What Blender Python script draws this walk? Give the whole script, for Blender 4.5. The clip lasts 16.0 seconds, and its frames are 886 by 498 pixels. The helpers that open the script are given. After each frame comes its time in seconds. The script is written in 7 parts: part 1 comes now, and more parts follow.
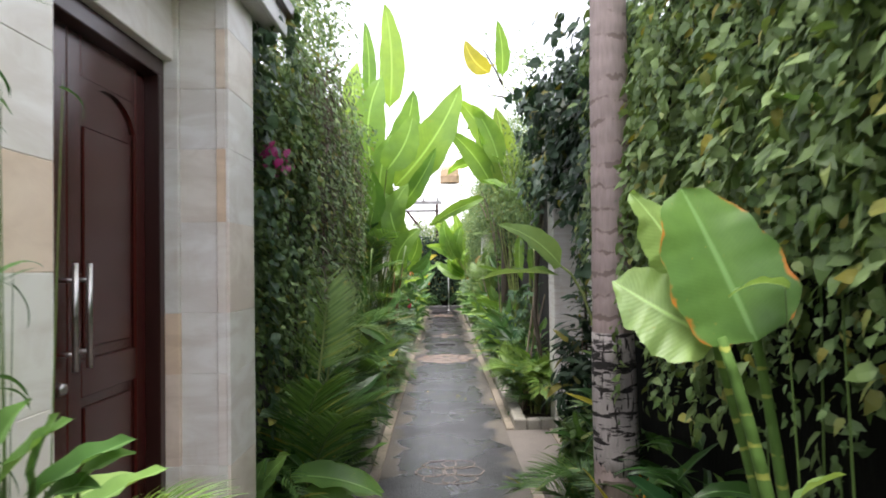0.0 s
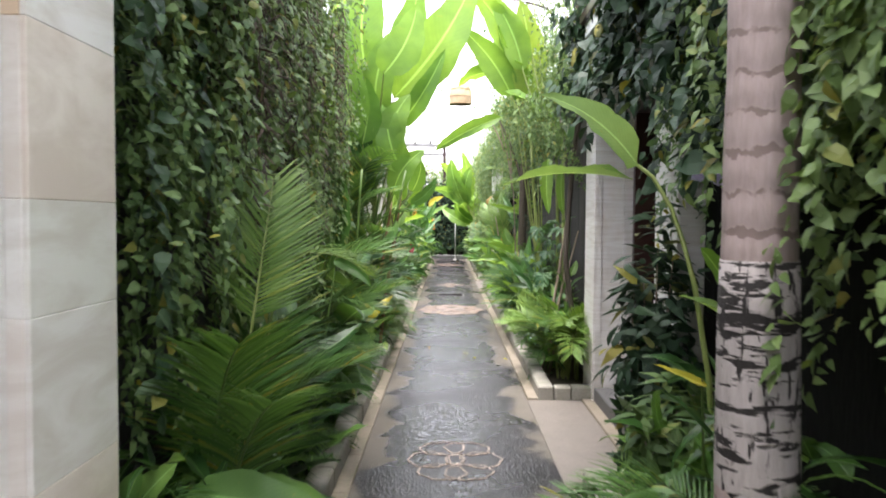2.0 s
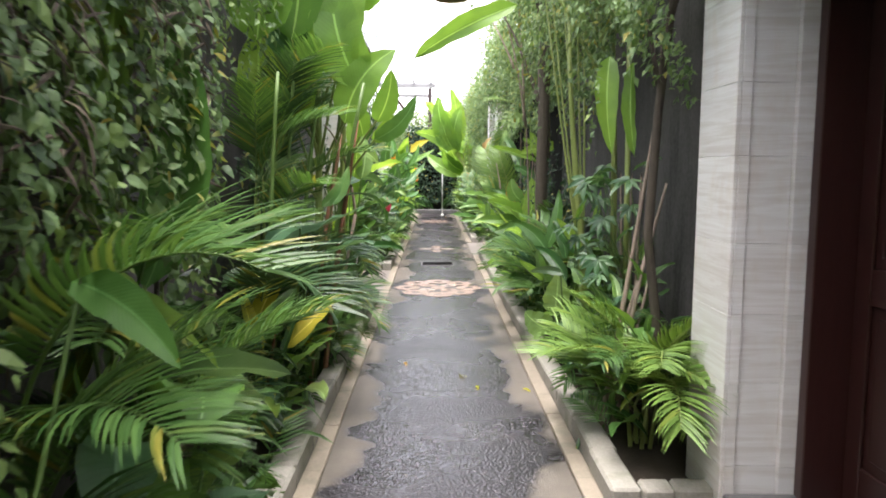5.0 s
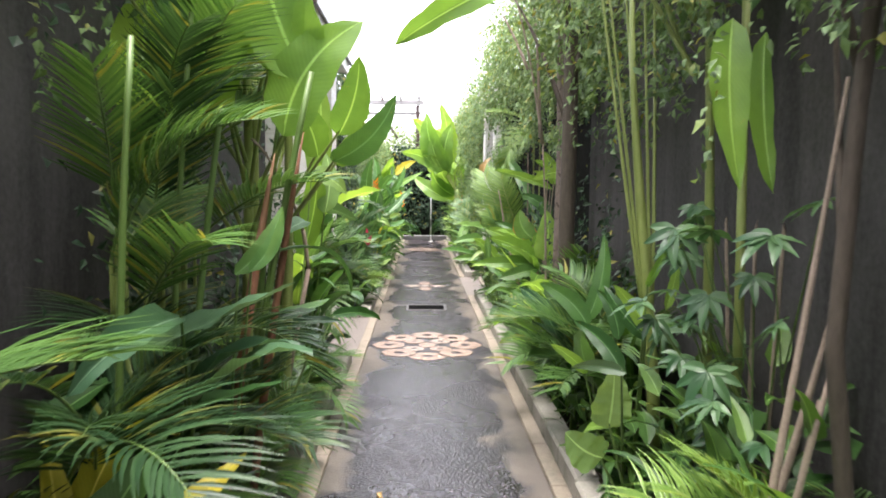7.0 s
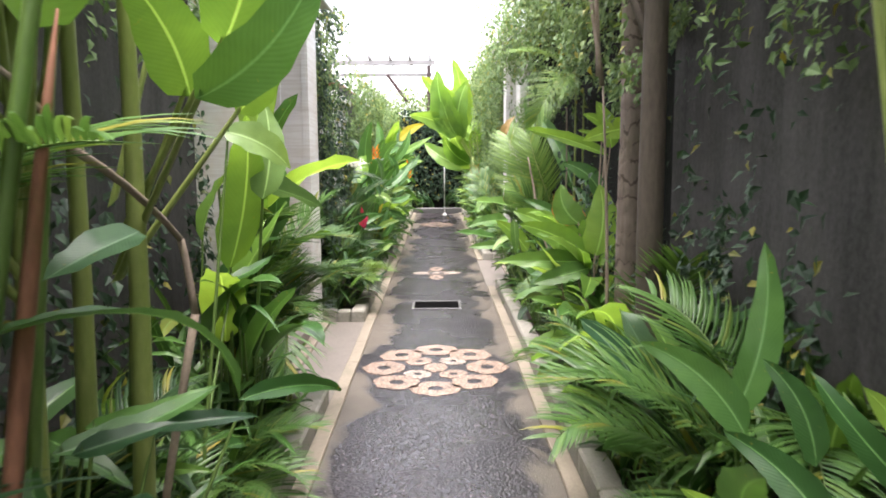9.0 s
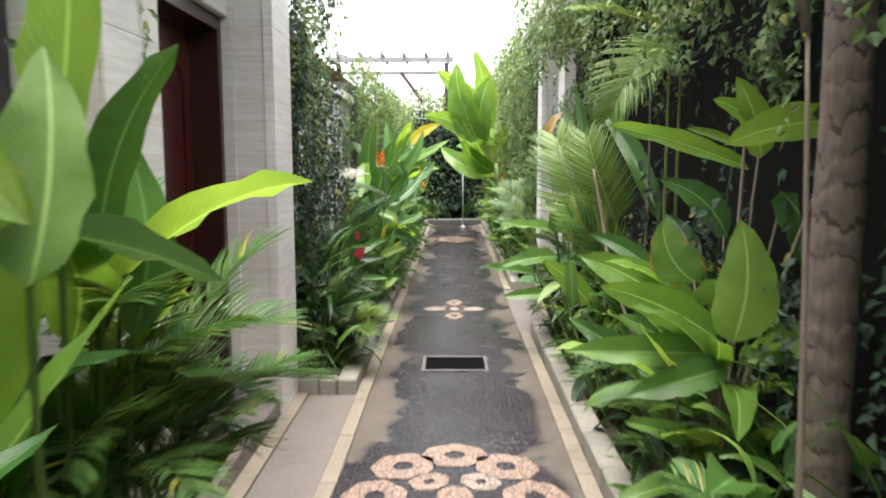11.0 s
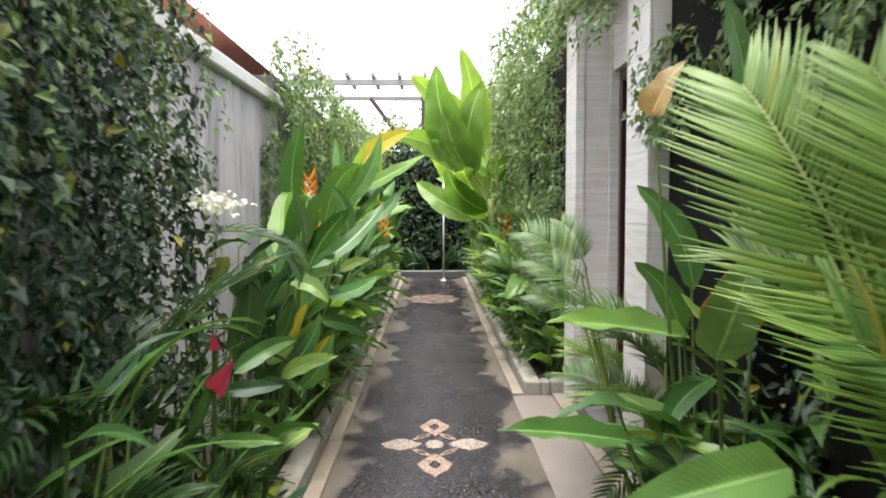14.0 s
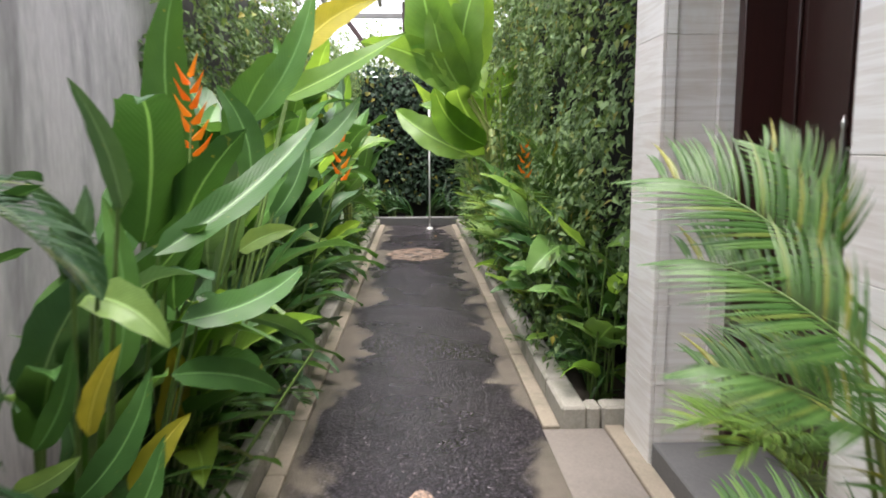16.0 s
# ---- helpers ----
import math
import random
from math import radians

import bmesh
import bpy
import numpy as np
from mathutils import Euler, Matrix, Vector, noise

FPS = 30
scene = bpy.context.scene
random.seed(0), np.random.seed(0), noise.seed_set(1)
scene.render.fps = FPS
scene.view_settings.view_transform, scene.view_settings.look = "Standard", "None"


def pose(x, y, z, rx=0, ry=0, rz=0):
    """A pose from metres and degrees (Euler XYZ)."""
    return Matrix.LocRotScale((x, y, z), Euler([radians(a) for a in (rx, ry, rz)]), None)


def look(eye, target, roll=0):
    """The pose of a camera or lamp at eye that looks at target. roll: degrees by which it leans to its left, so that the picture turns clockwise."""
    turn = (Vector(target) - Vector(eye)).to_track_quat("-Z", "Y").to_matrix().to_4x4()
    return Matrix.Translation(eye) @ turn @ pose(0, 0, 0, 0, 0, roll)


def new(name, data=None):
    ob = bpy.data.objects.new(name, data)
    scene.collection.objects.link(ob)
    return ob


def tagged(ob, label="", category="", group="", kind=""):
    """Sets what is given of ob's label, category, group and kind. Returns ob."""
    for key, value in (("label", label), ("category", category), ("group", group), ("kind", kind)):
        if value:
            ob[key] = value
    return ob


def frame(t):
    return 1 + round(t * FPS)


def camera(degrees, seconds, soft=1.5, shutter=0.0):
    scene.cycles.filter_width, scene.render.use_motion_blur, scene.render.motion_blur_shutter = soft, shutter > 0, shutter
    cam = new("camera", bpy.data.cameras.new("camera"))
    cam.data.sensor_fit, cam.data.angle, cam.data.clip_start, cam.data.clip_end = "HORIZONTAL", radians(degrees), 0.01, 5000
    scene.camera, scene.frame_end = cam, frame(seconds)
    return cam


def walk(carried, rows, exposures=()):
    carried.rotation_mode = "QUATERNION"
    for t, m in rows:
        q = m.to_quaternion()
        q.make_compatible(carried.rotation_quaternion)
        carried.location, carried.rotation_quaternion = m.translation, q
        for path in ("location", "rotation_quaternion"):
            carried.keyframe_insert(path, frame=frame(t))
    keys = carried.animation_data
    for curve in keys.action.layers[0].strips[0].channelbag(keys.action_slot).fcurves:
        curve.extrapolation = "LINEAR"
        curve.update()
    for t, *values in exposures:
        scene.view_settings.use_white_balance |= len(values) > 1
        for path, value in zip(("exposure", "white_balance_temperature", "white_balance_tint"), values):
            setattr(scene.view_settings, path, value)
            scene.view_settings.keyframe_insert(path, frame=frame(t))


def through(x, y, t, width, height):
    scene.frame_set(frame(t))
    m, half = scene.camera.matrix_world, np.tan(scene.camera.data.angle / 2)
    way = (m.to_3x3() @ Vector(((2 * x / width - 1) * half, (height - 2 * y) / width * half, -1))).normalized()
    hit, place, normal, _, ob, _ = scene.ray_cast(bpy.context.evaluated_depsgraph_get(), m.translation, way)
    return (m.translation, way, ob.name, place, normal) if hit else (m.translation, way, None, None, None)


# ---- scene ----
cam = camera(61.8, 16.0, soft=1.8, shutter=0.4)
PATH = [
    (0, (-0.127, 0.829, 1.693), (-0.123, 2.828, 1.738), -0.8),
    (0.5, (-0.143, 1.216, 1.605), (-0.106, 3.215, 1.602), -1.7),
    (1, (-0.131, 1.666, 1.48), (-0.059, 3.663, 1.384), -1.7),
    (1.5, (-0.119, 2.092, 1.448), (-0.111, 4.087, 1.316), 0.1),
    (2, (-0.138, 2.545, 1.45), (-0.151, 4.543, 1.369), 0.4),
    (2.5, (-0.118, 2.993, 1.449), (-0.107, 4.993, 1.426), 0.9),
    (3, (-0.122, 3.431, 1.452), (-0.115, 5.431, 1.407), 1.1),
    (3.2, (-0.175, 3.662, 1.435), (-0.155, 5.661, 1.358), 1.6),
    (5.5, (-0.133, 5.971, 1.409), (-0.103, 7.96, 1.195), 0.0),
    (6, (-0.148, 6.404, 1.434), (-0.082, 8.392, 1.226), 0.6),
    (6.5, (-0.125, 6.856, 1.469), (-0.079, 8.848, 1.289), -0.5),
    (7, (-0.145, 7.296, 1.492), (-0.087, 9.289, 1.334), 0.5),
    (7.5, (-0.07, 7.744, 1.503), (-0.011, 9.735, 1.327), -0.3),
    (8, (-0.056, 8.251, 1.498), (-0.026, 10.239, 1.276), 1.0),
    (8.5, (-0.056, 8.744, 1.488), (-0.031, 10.729, 1.251), -0.4),
    (10.8, (-0.098, 10.824, 1.558), (-0.134, 12.807, 1.294), 0.5),
    (11, (-0.088, 11.086, 1.536), (-0.118, 13.072, 1.304), -0.1),
    (11.5, (-0.055, 11.675, 1.52), (-0.077, 13.67, 1.378), 0.3),
    (12, (-0.09, 12.241, 1.512), (-0.107, 14.238, 1.414), -0.1),
    (12.5, (-0.089, 12.763, 1.46), (-0.071, 14.761, 1.387), 0.0),
    (13, (-0.101, 13.314, 1.442), (-0.087, 15.312, 1.357), 0.4),
    (13.5, (-0.119, 13.826, 1.426), (-0.09, 15.823, 1.321), 0.0),
    (14, (-0.099, 14.372, 1.431), (-0.07, 16.368, 1.319), 0.0),
    (14.5, (-0.121, 14.943, 1.399), (-0.067, 16.937, 1.255), -0.7),
    (15, (-0.097, 15.511, 1.343), (-0.036, 17.5, 1.137), -0.9),
    (15.5, (-0.11, 15.953, 1.372), (-0.057, 17.935, 1.106), 0.3),
    (16, (-0.095, 16.485, 1.373), (-0.025, 18.465, 1.098), -0.2),
]
walk(cam, [(t, look(eye, target, roll)) for t, eye, target, roll in PATH], [(0, 2.2, 6500, 16), (0.5, 2.6, 6500, 16), (1.5, 2.85, 6500, 16), (3, 2.8, 6500, 16), (5.5, 2.88, 6500, 17), (8.5, 2.93, 6600, 18), (11, 2.55, 6650, 14), (12, 2.42, 6650, 13), (14.5, 2.4, 6600, 14), (16, 2.25, 6600, 15)])

# ---- world, sun, exposure ----
world = bpy.data.worlds.new("overcast_sky")
scene.world = world
world.use_nodes = True
wn, wl = world.node_tree.nodes, world.node_tree.links
sky = wn.new("ShaderNodeTexSky")
sky.sky_type, sky.sun_disc = "NISHITA", False
sky.sun_elevation, sky.sun_rotation = radians(78), radians(200)
sky.air_density, sky.dust_density, sky.ozone_density = 1.0, 2.0, 1.0
grey = wn.new("ShaderNodeHueSaturation")
grey.inputs["Saturation"].default_value = 0.25
wl.new(sky.outputs[0], grey.inputs["Color"])
wl.new(grey.outputs[0], wn["Background"].inputs["Color"])
wn["Background"].inputs["Strength"].default_value = 0.15

sun = new("sun", bpy.data.lights.new("sun", "SUN"))
sun.data.energy, sun.data.angle, sun.data.color = 1.5, radians(45), (1.0, 0.96, 0.9)
sun.matrix_world = look((0, 0, 20), (0.6, 2.2, 0))

# ---- materials ----


def material(name, rough=0.6, metal=0.0, spec=0.5):
    m = bpy.data.materials.new(name)
    m.use_nodes = True
    b = m.node_tree.nodes["Principled BSDF"]
    b.inputs["Roughness"].default_value = rough
    b.inputs["Metallic"].default_value = metal
    b.inputs["Specular IOR Level"].default_value = spec
    return m, m.node_tree.nodes, m.node_tree.links, b


def coords(n, l, scale=(1, 1, 1), kind="Object"):
    tc, mp = n.new("ShaderNodeTexCoord"), n.new("ShaderNodeMapping")
    mp.inputs["Scale"].default_value = scale
    l.new(tc.outputs[kind], mp.inputs["Vector"])
    return mp.outputs[0]


def world_coords(n, l, scale=(1, 1, 1)):
    ge, mp = n.new("ShaderNodeNewGeometry"), n.new("ShaderNodeMapping")
    mp.inputs["Scale"].default_value = scale
    l.new(ge.outputs["Position"], mp.inputs["Vector"])
    return mp.outputs[0]


def noise_tex(n, l, vec, scale, detail=4, rough=0.6, distortion=0.0):
    t = n.new("ShaderNodeTexNoise")
    t.inputs["Scale"].default_value, t.inputs["Detail"].default_value = scale, detail
    t.inputs["Roughness"].default_value, t.inputs["Distortion"].default_value = rough, distortion
    l.new(vec, t.inputs["Vector"])
    return t.outputs["Fac"]


def ramp(n, l, fac, stops):
    r = n.new("ShaderNodeValToRGB")
    el = r.color_ramp.elements
    while len(el) < len(stops):
        el.new(0.5)
    for e, (p, c) in zip(el, stops):
        e.position, e.color = p, (*c, 1)
    l.new(fac, r.inputs["Fac"])
    return r.outputs["Color"]


def mix(n, l, fac, a, b, mode="MIX"):
    m = n.new("ShaderNodeMix")
    m.data_type, m.blend_type = "RGBA", mode
    for sock, v in ((m.inputs["Factor"], fac), (m.inputs["A"], a), (m.inputs["B"], b)):
        if isinstance(v, (int, float)):
            sock.default_value = v
        elif isinstance(v, tuple):
            sock.default_value = (*v, 1)
        else:
            l.new(v, sock)
    return m.outputs["Result"]


def calc(n, l, op, a, b=0.0, c=0.0):
    m = n.new("ShaderNodeMath")
    m.operation = op
    for i, v in enumerate((a, b, c)):
        if isinstance(v, (int, float)):
            m.inputs[i].default_value = v
        else:
            l.new(v, m.inputs[i])
    return m.outputs[0]


def bump(n, l, b, height, strength=0.3, distance=0.01):
    k = n.new("ShaderNodeBump")
    k.inputs["Strength"].default_value, k.inputs["Distance"].default_value = strength, distance
    l.new(height, k.inputs["Height"])
    l.new(k.outputs[0], b.inputs["Normal"])


def surface(name, dark, light, scale=3.0, fine=60.0, rough=0.7, stretch=(1, 1, 1), bumps=0.3, stain=None, stain_at=0.55, metal=0.0, spec=0.5):
    """Two scales of tone, a stain tone and fine relief."""
    m, n, l, b = material(name, rough, metal, spec)
    v = world_coords(n, l, stretch)
    big, small = noise_tex(n, l, v, scale, 5, 0.65), noise_tex(n, l, v, fine, 3)
    c = mix(n, l, big, dark, light)
    c = mix(n, l, 0.35, c, ramp(n, l, small, [(0.3, dark), (0.7, light)]))
    if stain:
        c = mix(n, l, ramp(n, l, noise_tex(n, l, v, scale * 0.6, 6, 0.7, 0.4), [(stain_at, (0, 0, 0)), (stain_at + 0.15, (0.8, 0.8, 0.8))]), c, stain)
    l.new(c, b.inputs["Base Color"])
    bump(n, l, b, small, bumps, 0.006)
    return m


def leaf_material(name, dark, light, old=(0.30, 0.26, 0.04), veins=26.0, island=False, rough=0.30, through=0.26, edge=None, glow=1.0, ribbed=0.10):
    """A living leaf: tone by leaf, midrib, side veins, blotches, light that shines through."""
    m, n, l, b = material(name, rough + 0.06, 0.0, 0.38)
    if light[1] > light[0]:
        dark, light = (tuple(0.88 * v + 0.12 * (0.3 * c[0] + 0.6 * c[1] + 0.1 * c[2]) for v in c) for c in (dark, light))
    out = [k for k in n if k.type == "OUTPUT_MATERIAL"][0]
    if island is True:
        rnd = n.new("ShaderNodeNewGeometry").outputs["Random Per Island"]
        v = world_coords(n, l)
        c = ramp(n, l, rnd, [(0.0, dark), (0.55, tuple(0.5 * (p + q) for p, q in zip(dark, light))), (0.93, light), (1.0, old)])
        big = noise_tex(n, l, v, 1.6, 3)
        c = mix(n, l, big, mix(n, l, 1.0, c, (0.72, 0.75, 0.72), "MULTIPLY"), c)
    else:
        rnd = n.new("ShaderNodeNewGeometry").outputs["Random Per Island"] if island else n.new("ShaderNodeObjectInfo").outputs["Random"]
        uv = n.new("ShaderNodeTexCoord").outputs["UV"]
        sep = n.new("ShaderNodeSeparateXYZ")
        l.new(uv, sep.inputs[0])
        side = calc(n, l, "ABSOLUTE", calc(n, l, "SUBTRACT", sep.outputs[0], 0.5))
        c = ramp(n, l, rnd, [(0.0, dark), (0.6, tuple(0.5 * (p + q) for p, q in zip(dark, light))), (0.97, light), (1.0, tuple(0.5 * (p + q) for p, q in zip(old, light)))])
        c = mix(n, l, noise_tex(n, l, coords(n, l), 7.0, 4), c, mix(n, l, 1.0, c, (0.62, 0.66, 0.58), "MULTIPLY"))
        c = mix(n, l, ramp(n, l, noise_tex(n, l, world_coords(n, l), 2.3, 3), [(0.40, (0, 0, 0)), (0.62, (0.75, 0.75, 0.75))]), c, mix(n, l, 1.0, c, (1.45, 1.35, 1.1), "MULTIPLY"))
        c = mix(n, l, ramp(n, l, noise_tex(n, l, coords(n, l), 11.0, 4, 0.7), [(0.66, (0, 0, 0)), (0.72, (0.7, 0.7, 0.7))]), c, old)
        rib = ramp(n, l, side, [(0.012, (1, 1, 1)), (0.035, (0, 0, 0))])
        c = mix(n, l, calc(n, l, "MULTIPLY", rib, 0.7), c, tuple(min(1, 1.6 * p + 0.05) for p in light))
        lines = calc(n, l, "SINE", calc(n, l, "MULTIPLY", calc(n, l, "SUBTRACT", sep.outputs[1], calc(n, l, "MULTIPLY", side, 0.35)), veins * 6.28))
        c = mix(n, l, calc(n, l, "MULTIPLY_ADD", lines, 0.05, 0.05), c, mix(n, l, 1.0, c, (1.35, 1.3, 1.2), "MULTIPLY"))
        if edge:
            wob = calc(n, l, "ADD", side, calc(n, l, "MULTIPLY_ADD", noise_tex(n, l, coords(n, l), 5.0, 3), 0.30, -0.19))
            c = mix(n, l, ramp(n, l, wob, [(0.44, (0, 0, 0)), (0.475, (1, 1, 1))]), c, edge)
        bump(n, l, b, lines, ribbed, 0.003)
    l.new(c, b.inputs["Base Color"])
    tr = n.new("ShaderNodeBsdfTranslucent")
    l.new(mix(n, l, 1.0, c, (1.5 * glow, 1.4 * glow, 0.8 * glow), "MULTIPLY"), tr.inputs["Color"])
    sh = n.new("ShaderNodeMixShader")
    sh.inputs[0].default_value = through
    l.new(b.outputs[0], sh.inputs[1])
    l.new(tr.outputs[0], sh.inputs[2])
    l.new(sh.outputs[0], out.inputs["Surface"])
    return m


def make_path_material():
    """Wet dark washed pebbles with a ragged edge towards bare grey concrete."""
    m, n, l, b = material("washed_pebble_path", 0.4, 0.0, 0.36)
    v = world_coords(n, l)
    sep = n.new("ShaderNodeSeparateXYZ")
    l.new(v, sep.inputs[0])
    off = calc(n, l, "ABSOLUTE", calc(n, l, "ADD", sep.outputs[0], 0.07))
    rag = noise_tex(n, l, v, 1.35, 5, 0.55, 0.9)
    edge = calc(n, l, "ADD", off, calc(n, l, "MULTIPLY_ADD", rag, 1.0, -0.5))
    bare = ramp(n, l, edge, [(0.45, (0, 0, 0)), (0.53, (1, 1, 1))])
    vor = n.new("ShaderNodeTexVoronoi")
    vor.inputs["Scale"].default_value = 62
    l.new(v, vor.inputs["Vector"])
    peb = mix(n, l, ramp(n, l, vor.outputs["Distance"], [(0.25, (0, 0, 0)), (0.65, (1, 1, 1))]), ramp(n, l, vor.outputs["Color"], [(0.2, (0.016, 0.0135, 0.0165)), (0.75, (0.056, 0.048, 0.057)), (0.95, (0.16, 0.14, 0.15))]), (0.014, 0.012, 0.014))
    con = mix(n, l, noise_tex(n, l, v, 6, 5), (0.075, 0.064, 0.05), (0.155, 0.135, 0.112))
    con = mix(n, l, ramp(n, l, noise_tex(n, l, v, 1.1, 5, 0.7), [(0.5, (0, 0, 0)), (0.7, (0.6, 0.6, 0.6))]), con, (0.06, 0.06, 0.045))
    dusty = mix(n, l, ramp(n, l, noise_tex(n, l, v, 2.6, 5, 0.65), [(0.45, (0, 0, 0)), (0.75, (0.25, 0.25, 0.25))]), peb, (0.07, 0.062, 0.064))
    l.new(mix(n, l, bare, dusty, con), b.inputs["Base Color"])
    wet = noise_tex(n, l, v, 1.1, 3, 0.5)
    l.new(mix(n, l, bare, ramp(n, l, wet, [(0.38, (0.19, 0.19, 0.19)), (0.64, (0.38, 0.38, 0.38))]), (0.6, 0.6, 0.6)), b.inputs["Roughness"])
    # Sheen painted along the path: specular level falls from y 11.5 to 16.5.
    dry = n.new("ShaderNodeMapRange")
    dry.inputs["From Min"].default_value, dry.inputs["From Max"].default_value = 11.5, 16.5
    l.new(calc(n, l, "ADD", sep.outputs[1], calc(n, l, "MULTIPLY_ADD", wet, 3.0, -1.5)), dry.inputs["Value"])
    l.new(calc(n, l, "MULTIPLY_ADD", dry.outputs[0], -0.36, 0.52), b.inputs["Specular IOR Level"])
    hgt = mix(n, l, bare, ramp(n, l, vor.outputs["Distance"], [(0.0, (1, 1, 1)), (0.7, (0, 0, 0))]), noise_tex(n, l, v, 90, 3))
    bump(n, l, b, hgt, 0.55, 0.005)
    return m


def make_mosaic(name, dark, light):
    m, n, l, b = material(name, 0.4)
    v = world_coords(n, l)
    vor = n.new("ShaderNodeTexVoronoi")
    vor.inputs["Scale"].default_value = 70
    l.new(v, vor.inputs["Vector"])
    c = ramp(n, l, vor.outputs["Color"], [(0.15, dark), (0.85, light)])
    l.new(mix(n, l, ramp(n, l, vor.outputs["Distance"], [(0.4, (0, 0, 0)), (0.7, (0.8, 0.8, 0.8))]), c, (0.06, 0.05, 0.045)), b.inputs["Base Color"])
    bump(n, l, b, ramp(n, l, vor.outputs["Distance"], [(0.0, (1, 1, 1)), (0.7, (0, 0, 0))]), 0.5, 0.005)
    return m


def make_stone(name, tints, band=7.0, rough=0.55):
    """Banded pale sandstone cladding; each slab takes its own tint."""
    m, n, l, b = material(name, rough)
    v = world_coords(n, l, (0.7, 0.7, band))
    rnd = n.new("ShaderNodeObjectInfo").outputs["Random"]
    c = ramp(n, l, rnd, [(i / (len(tints) - 1), t) for i, t in enumerate(tints)])
    band_f = noise_tex(n, l, v, 3.0, 6, 0.6, 0.9)
    c = mix(n, l, ramp(n, l, band_f, [(0.40, (0, 0, 0)), (0.62, (0.75, 0.75, 0.75))]), c, mix(n, l, 1.0, c, (0.80, 0.76, 0.72), "MULTIPLY"))
    stain = noise_tex(n, l, world_coords(n, l, (1, 1, 0.5)), 2.2, 5, 0.7)
    c = mix(n, l, ramp(n, l, stain, [(0.55, (0, 0, 0)), (0.8, (0.5, 0.5, 0.5))]), c, (0.50, 0.36, 0.22))
    l.new(c, b.inputs["Base Color"])
    bump(n, l, b, band_f, 0.12, 0.004)
    return m


def make_wall():
    """Old grey plaster with damp streaks running down."""
    m, n, l, b = material("weathered_plaster", 0.9, 0.0, 0.15)
    v, s = world_coords(n, l), world_coords(n, l, (1.7, 1.7, 0.3))
    c = mix(n, l, noise_tex(n, l, v, 1.3, 5), (0.026, 0.025, 0.024), (0.13, 0.122, 0.118))
    c = mix(n, l, ramp(n, l, noise_tex(n, l, s, 2.0, 6, 0.7), [(0.42, (0, 0, 0)), (0.68, (0.85, 0.85, 0.85))]), c, (0.016, 0.016, 0.015))
    fine = noise_tex(n, l, v, 45, 4)
    c = mix(n, l, 0.2, c, ramp(n, l, fine, [(0.3, (0.03, 0.03, 0.03)), (0.7, (0.16, 0.155, 0.15))]))
    l.new(c, b.inputs["Base Color"])
    bump(n, l, b, fine, 0.3, 0.006)
    return m


def make_wood(name, dark, light, rough=0.32):
    m, n, l, b = material(name, rough)
    v = world_coords(n, l, (9, 9, 0.5))
    g = noise_tex(n, l, v, 5.0, 6, 0.6, 1.2)
    c = mix(n, l, g, dark, light)
    l.new(mix(n, l, 0.3, c, ramp(n, l, noise_tex(n, l, world_coords(n, l, (60, 60, 2)), 6, 3), [(0.3, dark), (0.7, light)])), b.inputs["Base Color"])
    bump(n, l, b, g, 0.1, 0.002)
    return m


def make_bark(name, dark, light, rings=16.0, crack=(0.02, 0.016, 0.014), wobble=0.11):
    """Ringed palm bark with dark horizontal scars."""
    m, n, l, b = material(name, 0.85)
    v = coords(n, l)
    sep = n.new("ShaderNodeSeparateXYZ")
    l.new(v, sep.inputs[0])
    wob = noise_tex(n, l, coords(n, l, (14, 14, 5)), 1.0, 4)
    ring = calc(n, l, "SINE", calc(n, l, "MULTIPLY", calc(n, l, "ADD", sep.outputs[2], calc(n, l, "MULTIPLY", wob, wobble)), rings * 6.28))
    c = mix(n, l, noise_tex(n, l, coords(n, l, (40, 40, 6)), 1.5, 5), dark, light)
    scar = ramp(n, l, calc(n, l, "MULTIPLY", ring, noise_tex(n, l, coords(n, l, (6, 6, 8)), 1.4, 3)), [(0.43, (0, 0, 0)), (0.50, (1, 1, 1))])
    l.new(mix(n, l, scar, c, crack), b.inputs["Base Color"])
    bump(n, l, b, calc(n, l, "ADD", calc(n, l, "MULTIPLY", ring, -0.5), noise_tex(n, l, coords(n, l, (50, 50, 12)), 1.5, 4)), 0.4, 0.008)
    return m


def make_plates(name, dark, light, crack):
    """Pale bark plates parted by dark cracks round a trunk."""
    m, n, l, b = material(name, 0.9)
    plain = mix(n, l, noise_tex(n, l, coords(n, l, (40, 40, 8)), 1.5, 5), dark, light)
    low = noise_tex(n, l, coords(n, l, (5, 5, 4)), 1.0, 3)
    across = ramp(n, l, calc(n, l, "MULTIPLY_ADD", low, 0.35, noise_tex(n, l, coords(n, l, (7, 7, 34)), 1.0, 4, 0.6, 0.5)), [(0.70, (0, 0, 0)), (0.74, (1, 1, 1))])
    down = ramp(n, l, calc(n, l, "MULTIPLY_ADD", low, 0.3, noise_tex(n, l, coords(n, l, (42, 42, 9)), 1.0, 3)), [(0.73, (0, 0, 0)), (0.78, (1, 1, 1))])
    gap = calc(n, l, "MAXIMUM", across, down)
    l.new(mix(n, l, gap, plain, crack), b.inputs["Base Color"])
    bump(n, l, b, calc(n, l, "SUBTRACT", noise_tex(n, l, coords(n, l, (50, 50, 12)), 1.5, 4), gap), 0.6, 0.01)
    return m


